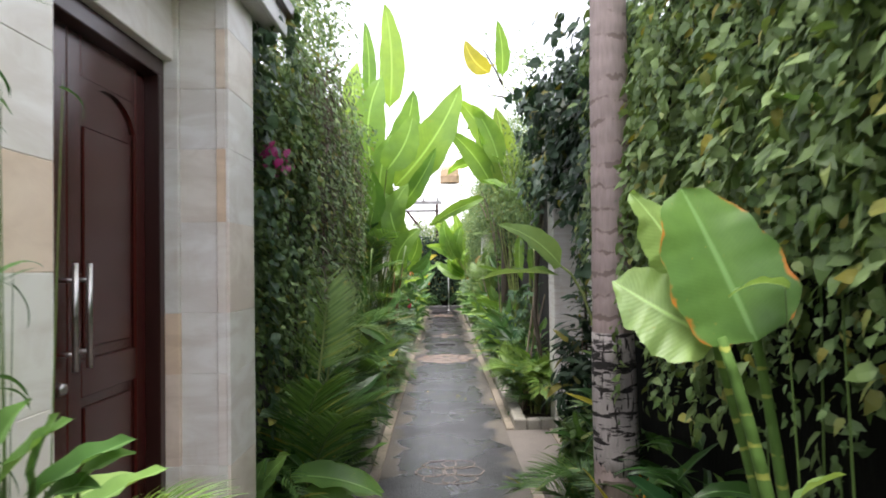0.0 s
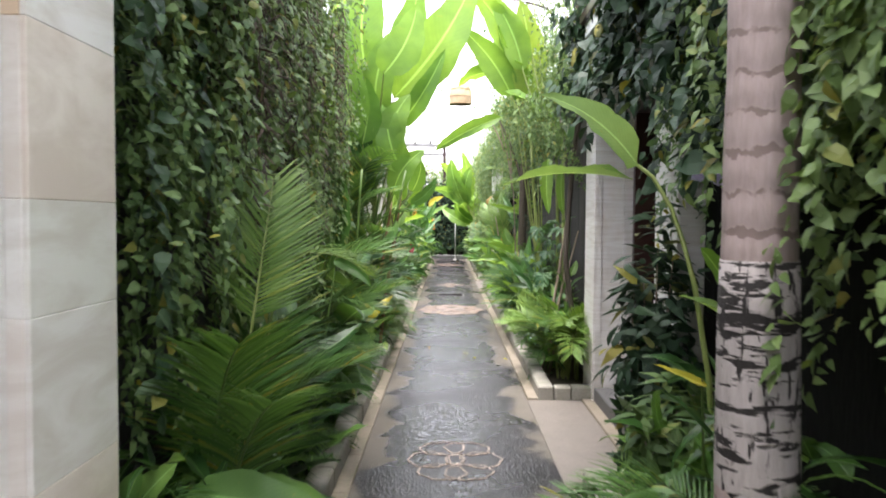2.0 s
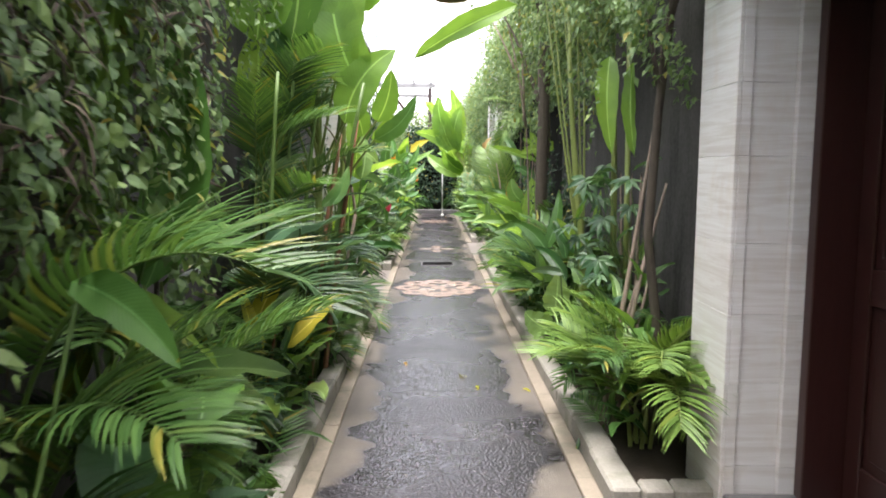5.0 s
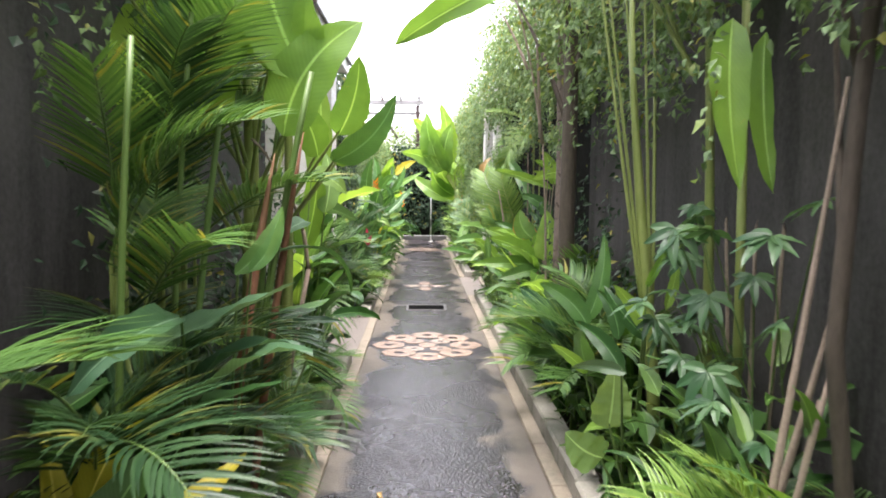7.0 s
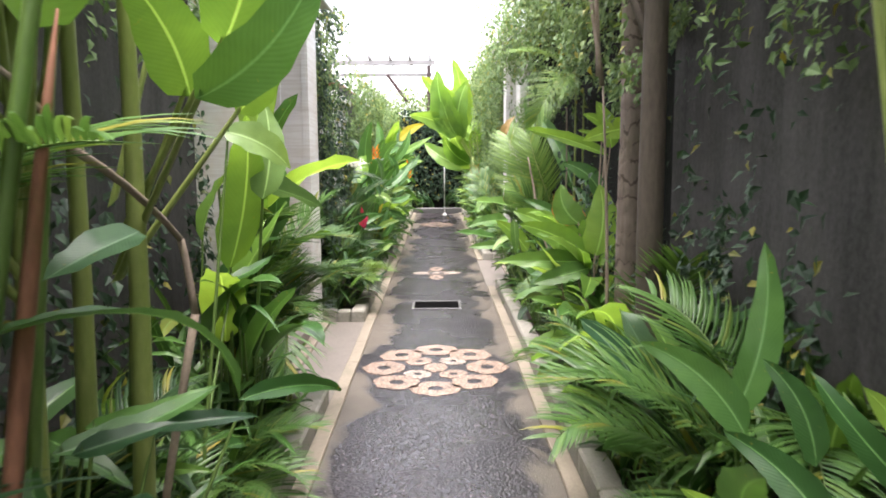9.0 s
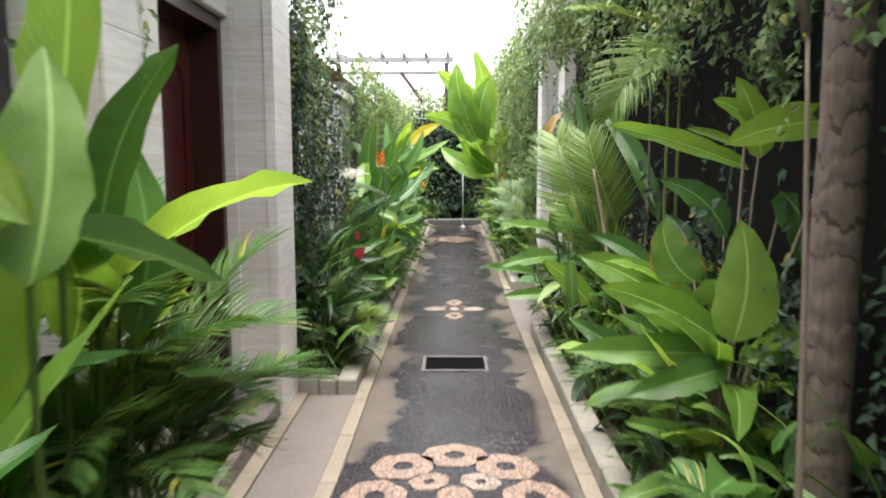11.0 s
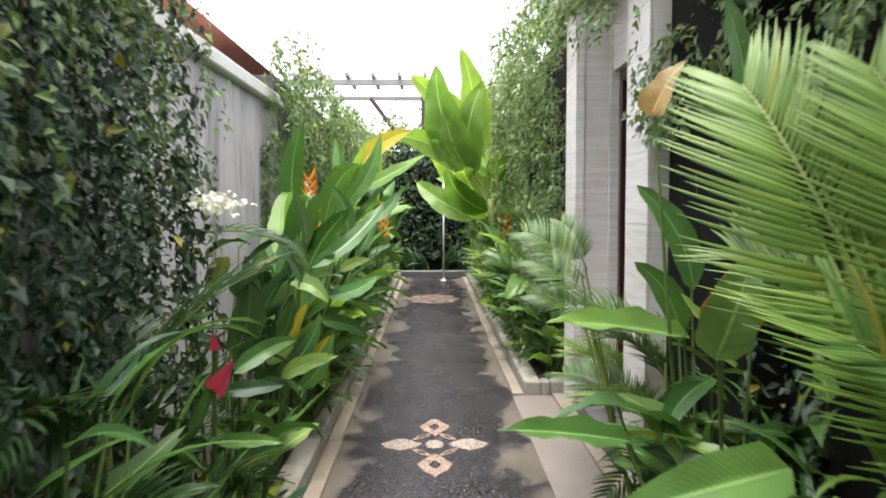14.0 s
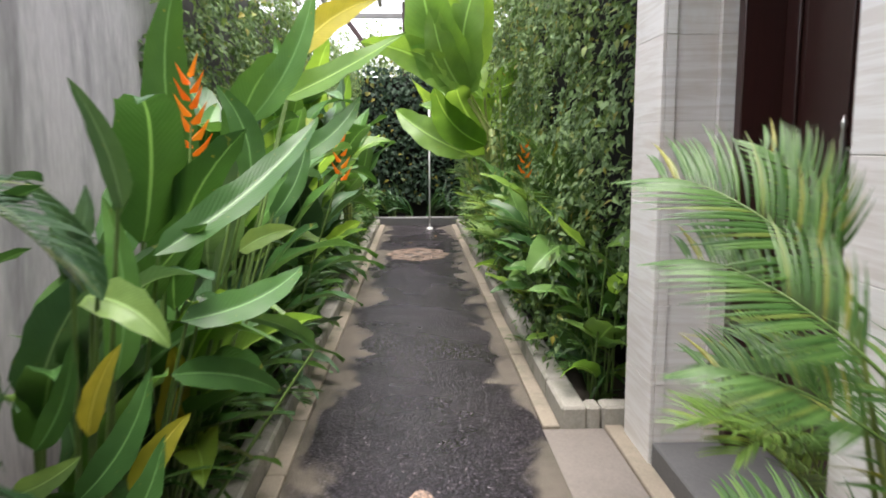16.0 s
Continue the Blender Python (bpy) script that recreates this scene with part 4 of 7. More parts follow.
LEAF = {
    "helic": variants("leaf", M["helic"], 0.25, (0.25, 0.6, 1.0, 1.5), fat=0.68, tip=0.62, tears=0, seg=11),
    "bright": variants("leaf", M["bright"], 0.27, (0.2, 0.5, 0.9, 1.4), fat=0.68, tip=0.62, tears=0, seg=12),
    "pale": variants("leaf", M["pale"], 0.40, (0.3, 0.7, 1.2), fat=0.66, tip=0.66, seg=11),
    "deep": variants("leaf", M["deep"], 0.34, (0.4, 0.9, 1.5), fat=0.66, tip=0.66, seg=10),
    "bluish": variants("leaf", M["bluish"], 0.36, (0.3, 0.8, 1.3), fat=0.66, tip=0.66, seg=10),
    "yellow": variants("leaf", M["yellowing"], 0.26, (0.3, 0.9), fat=0.66, tip=0.66, seg=10),
    "browned": variants("leaf", M["browned"], 0.42, (0.3, 0.8), fat=0.66, tip=0.66, seg=12),
    "dead": variants("leaf", M["dead"], 0.34, (1.2, 1.9), fold=0.7, ruffle=0.06, seg=10),
    "strap": variants("leaf", M["deep"], 0.085, (0.4, 1.0, 1.7), seg=9, fat=0.35, tip=0.5, fold=0.4),
    "strap_light": variants("leaf", M["helic"], 0.09, (0.4, 1.0, 1.7), seg=9, fat=0.35, tip=0.5, fold=0.4),
    "broad": variants("leaf", M["broad"], 0.46, (0.3, 0.8, 1.3), fat=0.66, tip=0.66, seg=10),
    "round": variants("leaf", M["pale"], 0.85, (0.3, 0.6), seg=22, fat=0.6, tip=0.62, fold=0.07),
    "paddle": variants("leaf", M["bright"], 0.36, (0.2, 0.5, 0.9), fat=0.66, tip=0.66, tears=0, seg=14),
}
FROND = {
    "mid": [frond("frond", 1.0, 38, 0.33, d, (M["stem"], M["frond"]), i, leaf_w=0.019) for i, d in enumerate((0.7, 1.2, 1.7))],
    "light": [frond("frond", 1.0, 40, 0.33, d, (M["cane"], M["frond_light"]), i + 7, leaf_w=0.018) for i, d in enumerate((0.6, 1.1, 1.6))],
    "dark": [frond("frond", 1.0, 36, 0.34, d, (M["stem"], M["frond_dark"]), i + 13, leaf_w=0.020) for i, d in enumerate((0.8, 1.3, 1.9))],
}
STALK = {k: to_mesh("stem", tube([(0, 0, 0), (0, 0.015, 0.5), (0, 0, 1)], [1.0, 0.85, 0.55], 7), M[m], True) for k, m in (("green", "stem"), ("cane", "cane"), ("brown", "brownstem"), ("twig", "twig"))}
rnd = random.Random(11)


def clear_az(x, az, elev, length, limits):
    """A compass for a leaf that keeps its tip out of the walkway."""
    for _ in range(12):
        a = rnd.uniform(*az)
        tip = x - math.sin(radians(a)) * max(0.6, math.cos(radians(elev))) * length
        if (x < 0 and tip < limits[0]) or (x > 0 and tip > limits[1]):
            return a
    return -90 + 180 * (x < 0) + rnd.uniform(-60, 60)


def stalk(owner, base, top, radius, kind="green"):
    d = Vector(top) - Vector(base)
    q = d.to_track_quat("Z", "Y")
    return link_mesh("stem", STALK[kind], owner, Matrix.LocRotScale(Vector(base), q, (radius, radius, d.length)))


def clump(name, label, category, x, y, n, heights, lengths, kind, elev=(20, 70), az=(0, 360), spread=0.3, stem="green", radius=0.009, foot=0.07, group="", lean=(0, 0)):
    """A leafy plant: stalks from a common foot, a leaf on each."""
    ob = thing(name, label, category, (x, y, 0.03), group)
    rows = LEAF[kind] if isinstance(kind, str) else [m for k in kind for m in LEAF[k]]
    for i in range(n):
        el, size = rnd.uniform(*elev), rnd.uniform(*lengths)
        h = rnd.uniform(*heights)
        a = clear_az(x, az, el, size + spread * h, (-0.52, 0.38))
        r = radians(a)
        out = Vector((-math.sin(r), math.cos(r), 0))
        base = Vector((rnd.uniform(-foot, foot), rnd.uniform(-foot, foot), -0.03))
        top = base + out * spread * rnd.uniform(0.3, 1.0) * h + Vector((lean[0] * h, lean[1] * h, h))
        stalk(ob, base, top, radius * rnd.uniform(0.8, 1.2), stem)
        link_mesh("leaf", rnd.choice(rows), ob, aim(top - out * 0.01, a + rnd.uniform(-15, 15), el, rnd.uniform(-25, 25), size))
    return ob


def palm(label, x, y, n, lengths, kind, elev=(25, 75), az=(0, 360), foot=0.06, base_h=(0.05, 0.3), group="palms", name="areca_palm"):
    """A small feather palm: canes and arching fronds."""
    ob = thing(name, label, "palm", (x, y, 0.03), group)
    for i in range(n):
        el, size = rnd.uniform(*elev), rnd.uniform(*lengths)
        a = clear_az(x, az, el, size, (-0.58, 0.44))
        base = Vector((rnd.uniform(-foot, foot), rnd.uniform(-foot, foot), -0.03))
        top = base + Vector((rnd.uniform(-0.04, 0.04), rnd.uniform(-0.04, 0.04), rnd.uniform(*base_h)))
        stalk(ob, base, top, 0.012, "cane")
        link_mesh("frond", rnd.choice(FROND[kind]), ob, aim(top, a, el, rnd.uniform(-20, 20), size))
    return ob


def hero(owner, mesh, at, az, elev, roll=0.0, size=1.0, foot=None, radius=0.009, stem="green", name="leaf", label=""):
    """One leaf placed by hand on its plant, in the plant's own metres, with its stalk from foot."""
    if foot is not None:
        stalk(owner, foot, at, radius, stem)
    return link_mesh(name, mesh, owner, aim(at, az, elev, roll, size), label)


def put(owner, mesh, base, tip, face=(0, -0.8, 0.6), wide=1.0, root=1, stem="green", radius=0.008, name="leaf", label=""):
    """One leaf from its base to its tip in the place's metres, its upper side turned to face; root 1: a stalk from the bed, 2: a twig from the plant's middle, 3: from the top of its stem."""
    tipv = Vector([sum(v.co[k] for v in mesh.vertices[-7:]) / 7 for k in range(3)])
    if name == "frond":
        tipv = max((v.co for v in mesh.vertices if abs(v.co.x) < 0.012), key=lambda q: q.y).copy()
    o, b, t = owner.location, Vector(base), Vector(tip)
    d = t - b
    tipv.x = 0.0
    own = Matrix((Vector((1, 0, 0)), tipv.normalized(), Vector((1, 0, 0)).cross(tipv.normalized()))).transposed()
    yv = d.normalized()
    zv = Vector(face)
    zv = (zv - yv * zv.dot(yv)).normalized()
    turn = Matrix((yv.cross(zv), yv, zv)).transposed()
    size = d.length / tipv.length
    m = Matrix.Translation(b - o) @ (turn @ own.transposed()).to_4x4() @ Matrix.Diagonal((size * wide, size, size, 1))
    if root:
        foot = o.lerp(b, 0.55) if root == 1 else o.lerp(b, 0.2)
        foot.x = max(foot.x, 0.80) if o.x > 0 else min(foot.x, -0.92)
        foot.z = 0.0 if root == 1 else max(0.1, b.z * 0.45)
        if root == 3:
            foot = Vector((o.x + 0.05 * (1 if o.x < 0 else -1), o.y, min(b.z * 0.72, 2.2)))
        stalk(owner, foot - o, b - o + 0.02 * yv, radius, stem)
    return link_mesh(name, mesh, owner, m, label)


def bract_spike(owner, at, size, mat, n=9, name="flower"):
    """A heliconia flower: pointed bracts set in a zigzag on a stalk."""
    pos, verts, faces = Vector(at), [], []
    for i in range(n):
        z = size * (i / n - 0.5)
        a = (i % 2) * math.pi + rnd.uniform(-0.6, 0.6)
        ln = size * 0.24 * (1 - 0.4 * i / n)
        o = Vector((math.cos(a), math.sin(a), 0))
        s = Vector((-math.sin(a), math.cos(a), 0)) * size * 0.03
        k = len(verts)
        c = Vector((0, 0, z))
        up = Vector((0, 0, size * 0.035))
        verts += [c - s, c + s, c + o * ln * 0.5 + s * 0.9 + up * 3, c + o * ln * 0.5 - s * 0.9 + up * 3, c + o * ln * 0.5 - up * 0.5, c + o * ln + up * 7, c - up]
        faces += [(k, k + 3, k + 4, k + 6), (k + 6, k + 4, k + 2, k + 1), (k + 3, k + 5, k + 4), (k + 4, k + 5, k + 2)]
    me = bpy.data.meshes.new(name)
    me.from_pydata([tuple(v) for v in verts], [], faces)
    me.materials.append(mat)
    link_mesh(name, me, owner, Matrix.Translation(pos), "orange flower bracts")


# ---- hanging vines and hedges on the walls ----
def field(y, z, k, f=1.0):
    return np.array([noise.noise((a * f, b * f, k)) for a, b in zip(y, z)])


def vine_wall(name, label, side, xw, y0, y1, zlow, ztop, density, size, mat, seed, bulge=0.26, strings=0, drop=(0.3, 1.0), aspect=0.55, ragged=0.5):
    rng = np.random.default_rng(seed)
    n = int(2.3 * density * (y1 - y0) * (ztop - zlow))
    size *= 0.85
    y, z = rng.uniform(y0, y1, n), rng.uniform(zlow - 0.25, ztop + 0.3, n)
    lo, hi = zlow + ragged * field(y, y * 0, seed + 0.3, 1.7) + 0.25 * field(y, y * 0, seed + 0.9, 5.0), ztop + 0.35 * field(y, y * 0, seed + 4.1, 1.4) + 0.15 * field(y, y * 0, seed + 2.7, 6)
    b = bulge * (0.55 + 0.9 * field(y, z, seed, 1.5) + 0.5 * field(y, z, seed + 7.0, 4.5))
    thin = field(y, z, seed + 3.0, 2.6) + rng.normal(0, 0.25, n)
    keep = (z > lo) & (z < hi) & (thin > -0.42)
    y, z, b = y[keep], z[keep], np.clip(b[keep] * (1 + 0.5 * np.clip((z[keep] - 2.2) / 0.7, 0, 1)), 0.03, 0.62)
    x = xw - side * b * rng.uniform(0.55, 1.05, len(y)) ** 0.6
    over = z > 3.1
    x[over] += side * rng.uniform(0, 0.35, over.sum())
    pos = np.stack((x, y, z), 1)
    if strings:
        extra = []
        for _ in range(int(1.6 * strings)):
            ys, xs = rng.uniform(y0, y1), xw - side * rng.uniform(0.10, bulge + 0.12)
            z0 = rng.uniform(zlow, zlow + 0.7 * (ztop - zlow))
            ln = rng.uniform(*drop)
            k = int(ln / (size * 0.38))
            zz = z0 - np.arange(k) * size * 0.38
            sway = rng.uniform(2, 6)
            extra.append(np.stack((xs + 0.02 * np.sin(zz * sway) + rng.normal(0, 0.012, k), ys + 0.03 * np.sin(zz * sway * 0.7 + xs) + rng.normal(0, 0.012, k), zz), 1))
        pos = np.concatenate([pos] + extra)
        pos = pos[pos[:, 2] > 0.1]
    nrm = np.tile(np.array((-side * 0.9, -0.15, 0.55)), (len(pos), 1))
    return cloud(name, pos, nrm, size, mat, None, label, "vine", rng, aspect, 0.7, fine=size > 0.06 or y0 < 6)


HANG = "hanging green vines with small leaves spilling over the garden wall"
vine_wall("hanging_vines", HANG, 1, RW, -3.0, 6.2, 1.75, 3.7, 1000, 0.054, M["vine"], 21, 0.22, 150, (0.3, 1.0))
vine_wall("hanging_vines", "light green vine strings hanging over the garden wall", 1, RW - 0.02, 1.0, 5.4, 1.9, 3.5, 300, 0.075, M["vine_light"], 22, 0.28, 170, (0.4, 1.1))
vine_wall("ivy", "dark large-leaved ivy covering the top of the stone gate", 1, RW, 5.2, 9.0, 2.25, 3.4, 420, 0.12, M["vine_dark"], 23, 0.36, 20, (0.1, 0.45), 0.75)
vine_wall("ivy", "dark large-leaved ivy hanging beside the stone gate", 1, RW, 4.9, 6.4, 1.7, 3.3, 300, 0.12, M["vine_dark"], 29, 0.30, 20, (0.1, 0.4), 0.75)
vine_wall("hanging_vines", HANG, 1, RW, 8.8, 17.9, 1.95, 3.7, 1000, 0.055, M["vine"], 24, 0.42, 70, (0.1, 0.5))
# Paler leaf layers along the wall tops put the sunlit look into colour.
vine_wall("hanging_vines", "vine growth over the top of the garden wall, light green for sunlight", 1, RW, 9.5, 17.5, 2.3, 3.8, 560, 0.058, M["vine_light"], 25, 0.46, 30, (0.2, 0.6))
vine_wall("hanging_vines", "dense vine mat hanging over the stone gate", 1, 0.92, 16.6, 20.2, 2.5, 3.7, 900, 0.055, M["vine"], 26, 0.34, 14, (0.1, 0.35))
vine_wall("hanging_vines", "dense green vine mat covering the garden wall", 1, RW - 0.06, 19.95, 31.0, 0.45, 3.4, 620, 0.06, M["vine"], 27, 0.38, 130, (0.3, 1.2))
vine_wall("hanging_vines", "vine growth high on the garden wall, bright green for sunlight", 1, RW - 0.1, 20.5, 31.0, 1.9, 3.6, 260, 0.07, M["vine_light"], 28, 0.42)
vine_wall("ivy", "dark creeper scattered over the near-black wall", 1, RW, 11.2, 17.0, 0.2, 2.2, 40, 0.06, M["vine_dark"], 41, 0.14, 70, (0.3, 1.0))
vine_wall("ivy", "dark creeper scattered over the damp wall", -1, LW, 9.5, 13.2, 0.2, 2.4, 40, 0.06, M["vine_dark"], 42, 0.14, 60, (0.3, 1.0))
vine_wall("ivy", "dark broad-leaved ivy beside the sandstone gate", -1, LW, 4.72, 5.25, 1.6, 4.2, 420, 0.085, M["ivy_mid"], 31, 0.30, 10, (0.4, 0.9), 0.75)
vine_wall("hanging_vines", "grey-green vine curtain hanging down the garden wall", -1, LW, 4.9, 8.3, 1.5, 4.15, 950, 0.058, M["vine"], 32, 0.40, 170, (0.4, 1.2))
vine_wall("hanging_vines", "pale green vine strings hanging in front of the curtain", -1, LW - 0.02, 5.0, 8.2, 1.5, 3.9, 200, 0.06, M["vine_light"], 39, 0.44, 110, (0.4, 1.1))
vine_wall("dry_vines", "dry brown vine strings tangled in the green curtain", -1, LW - 0.02, 5.4, 8.2, 2.0, 3.6, 160, 0.10, M["dry_vine"], 38, 0.44, 160, (0.4, 1.2), 0.12)
vine_wall("hanging_vines", HANG, -1, LW, 8.0, 13.6, 2.3, 3.5, 700, 0.058, M["vine"], 33, 0.30, 50, (0.2, 0.8))
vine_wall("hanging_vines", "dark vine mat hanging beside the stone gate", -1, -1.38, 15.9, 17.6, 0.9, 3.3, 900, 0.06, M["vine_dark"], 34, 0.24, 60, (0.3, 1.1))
vine_wall("hanging_vines", "green vine curtain beside the stone gate", -1, -1.36, 15.95, 17.7, 1.6, 3.3, 500, 0.055, M["vine"], 35, 0.26, 30, (0.2, 0.7))
vine_wall("hanging_vines", "green vines with small leaves covering the far wall", -1, -1.48, 20.3, 31.0, 0.6, 2.75, 800, 0.06, M["vine"], 36, 0.34, 70, (0.3, 0.9))
vine_wall("hanging_vines", "vine growth along the top of the far wall, paler for sunlight", -1, -1.48, 20.3, 31.0, 1.7, 2.9, 280, 0.065, M["vine_light"], 37, 0.38)

fl = thing("flowering_vine", "sprig of magenta flowers on the dark ivy", "flowers", (-1.05, 5.0, 2.3))
rg = np.random.default_rng(91)
cloud("blossoms", rg.normal(0, 1, (46, 3)) * (0.03, 0.14, 0.03), np.tile((0.6, -0.6, 0.3), (46, 1)), 0.05, M["magenta"], fl, rng=rg, aspect=0.8, fine=True)
part("sprig", tube([(-0.25, 0.1, 0.1), (-0.1, 0.05, 0.02), (0.02, -0.12, -0.02)], 0.004, 5), M["stem"], fl)
fl = thing("flowering_vine", "single lilac flower hanging among the ivy", "flowers", (0.86, 5.4, 1.63))
cloud("blossoms", rg.normal(0, 1, (7, 3)) * 0.012, np.tile((-0.3, -0.9, 0.1), (7, 1)), 0.06, M["lilac"], fl, rng=rg, aspect=0.8, fine=True)
part("sprig", tube([(0.25, 0.05, 0.25), (0.1, 0.02, 0.12), (0, 0, 0)], 0.003, 5), M["stem"], fl)

# ---- trunks ----


def trunk(name, label, x, y, pts, radii, mat, low=None, category="tree trunk", rings=0):
    ob = thing(name, label, category, (x, y, 0.0))
    bm = bmesh.new()
    dense, rr = [], []
    for i in range(len(pts) - 1):
        for k in range(8):
            t = k / 8
            dense.append(Vector(pts[i]).lerp(Vector(pts[i + 1]), t))
            rr.append(radii[i] + (radii[i + 1] - radii[i]) * t)
    dense.append(Vector(pts[-1]))
    rr.append(radii[-1])
    if rings:
        rr = [r * (1 + 0.016 * math.sin(i * 2.1) + 0.012 * math.sin(i * 5.3)) for i, r in enumerate(rr)]
    tube(dense, rr, 18, bm)
    part("trunk", bm, mat, ob, "", True)
    return ob


tr = trunk("palm_tree", "ringed grey-brown palm trunk with dark cracked lower bark", 0.755, 4.66, [(0.01, 0, -0.05), (0, 0, 0.5), (-0.005, 0, 1.3), (0, 0.01, 2.4), (0.02, 0.02, 4.6)], [0.125, 0.112, 0.103, 0.098, 0.09], M["bark"], rings=1)
bm = tube([(0.006, 0, 0.62), (0.004, 0, 0.7), (0, 0, 0.95), (-0.003, 0, 1.2), (-0.004, 0, 1.34)], [0.112, 0.1175, 0.1145, 0.1115, 0.107], 20)
part("lower_bark", bm, M["bark_low"], tr, "pale bark plates with black cracks", True)
part("root_base", tube([(0.02, 0, -0.05), (0.012, 0, 0.2), (0.008, 0, 0.6)], [0.155, 0.128, 0.118], 16), M["bark_dark"], tr, "dark fibrous trunk base", True)
for i in range(9):
    link_mesh("frond", FROND["mid"][i % 3], tr, aim((0.02, 0.02, 4.55), 40 * i, 35, 0, 2.2))
tr = trunk("palm_tree", "ringed brown palm trunk among broad leaves", 1.00, 13.15, [(0, 0, -0.05), (-0.03, 0, 0.8), (-0.02, 0, 1.8), (-0.05, 0, 3.3)], [0.085, 0.07, 0.064, 0.06], M["bark_brown"], rings=1)
for i in range(4):
    link_mesh("frond", FROND["mid"][i % 3], tr, aim((-0.05, 0, 3.2), -110 + 40 * i, 30, 0, 0.7))
tr = trunk("tree", "dark slender tree trunk against the wall", 0.86, 12.3, [(0, 0, -0.05), (-0.02, 0, 1.2), (0.0, 0.05, 2.2), (-0.04, 0, 3.6)], [0.062, 0.055, 0.05, 0.035], M["bark_dark"])
for a, b in (((-0.01, 0.02, 1.9), (-0.35, 0.5, 2.9)), ((0, 0.04, 2.2), (0.2, -0.4, 3.0)), ((-0.02, 0, 2.6), (-0.3, -0.3, 3.4))):
    part("limb", tube(arc(a, b, 0.08, 6), [0.022 - 0.0026 * i for i in range(7)], 6), M["bark_dark"], tr, "", True)
rg = np.random.default_rng(5)
p = rg.normal(0, 1, (1500, 3)) * (0.35, 0.8, 0.32) + (0.05, 0.1, 3.2)
cloud("crown", p, np.tile((-0.4, -0.2, 0.8), (1500, 1)), 0.06, M["vine"], tr, rng=rg)
tr = trunk("tree", "thin crooked brown tree trunk beside the stone gate", 0.98, 9.15, [(0, 0, -0.05), (0.0, 0, 0.6), (-0.07, -0.02, 1.1), (-0.04, -0.02, 1.7), (0.05, 0, 2.6), (0.0, 0.0, 3.4)], [0.026, 0.024, 0.023, 0.021, 0.018, 0.012], M["bark_dark"])
for a, b in (((-0.06, -0.02, 1.3), (0.1, 0.4, 2.2)), ((-0.03, -0.02, 1.75), (-0.15, 0.25, 2.6)), ((0.0, 0, 2.1), (0.12, -0.5, 2.8))):
    part("limb", tube(arc(a, b, 0.06, 6), [0.015 - 0.0018 * i for i in range(7)], 6), M["bark_dark"], tr, "", True)


def bare_shrub(label, x, y, lines, r=0.010, mat="twig"):
    ob = thing("bare_shrub", label, "shrub", (x, y, 0.0))
    for a, b, sag in lines:
        part("branch", tube(arc(a, b, sag, 7, (0.4, 0.3, 0.2)), [r * (1 - 0.09 * i) for i in range(8)], 6), M[mat], ob, "", True)
    return ob


bare_shrub("leafless pale stems leaning in the planting bed", 0.98, 9.25, [((-0.27, -0.02, -0.02), (0.0, 0.0, 1.80), 0.03), ((-0.22, 0.02, 0.3), (0.07, 0.06, 1.35), 0.03), ((-0.24, 0.0, 0.0), (-0.06, -0.1, 1.05), 0.02), ((-0.2, 0.03, 0), (0.02, 0.1, 0.9), 0.02)], 0.018)
bare_shrub("pale leafless branches over the vine-covered wall", 0.72, 12.95, [((0.1, 0, 0.0), (0.05, 0, 1.9), 0.05), ((0.05, 0, 1.85), (-0.18, -0.1, 2.9), 0.05), ((0.03, 0, 1.9), (-0.05, 0.1, 3.2), 0.04), ((-0.08, -0.05, 2.4), (-0.3, 0.1, 2.9), 0.03)], 0.014)
bare_shrub("grey leafless stem crossing the broad leaves", 0.86, 14.9, [((0.15, -0.3, 0.0), (-0.12, 0.1, 0.95), 0.04), ((-0.12, 0.1, 0.95), (-0.2, 0.2, 1.5), 0.02), ((0.1, 0.4, 0), (0.12, 0.3, 1.9), 0.06)], 0.014)
bare_shrub("thin brown stems against the damp wall", -1.22, 8.1, [((0, 0, -0.02), (0.05, 0.4, 2.6), 0.08), ((0, 0.1, 0.6), (-0.05, -0.6, 2.0), 0.06), ((0.02, 0.2, 1.4), (-0.08, 0.9, 2.4), 0.05)], 0.012, "bark_dark")

tr = trunk("bare_tree", "thin bare-branched tree reaching over the garden wall", 2.1, 12.6, [(0, 0, -0.12), (-0.1, 0, 2.0), (-0.35, 0, 3.6)], [0.07, 0.055, 0.04], M["bark_dark"])
for a, b in (((-0.35, 0, 3.55), (-1.5, 0.2, 4.9)), ((-0.3, 0, 3.3), (-1.1, -0.3, 5.2)), ((-0.9, 0.1, 4.3), (-1.9, 0.5, 4.5)), ((-0.35, 0, 3.5), (-0.6, 0.3, 5.4)), ((-1.2, 0.15, 4.6), (-1.7, -0.2, 5.3))):
    part("limb", tube(arc(a, b, 0.08, 7), [0.02 - 0.0024 * i for i in range(8)], 6), M["bark_dark"], tr, "", True)
rg = np.random.default_rng(71)
p = rg.normal(0, 1, (420, 3)) * (0.35, 0.4, 0.22) + (-0.75, 0.1, 4.9)
cloud("leaves", p, np.tile((0, -0.5, 0.8), (420, 1)), 0.07, M["vine"], tr, rng=rg)

# ---- plants on the right, from near to far ----
c = thing("calathea", "tall plant with a huge round brown-edged leaf on striped stalks", "plant", (0.95, 2.75, 0.03))
big = blade("leaf", 1.0, 0.96, 0.12, M["browned_big"], fold=0.10, seg=20, fat=0.66, tip=0.42, ruffle=0.012, seed=3)
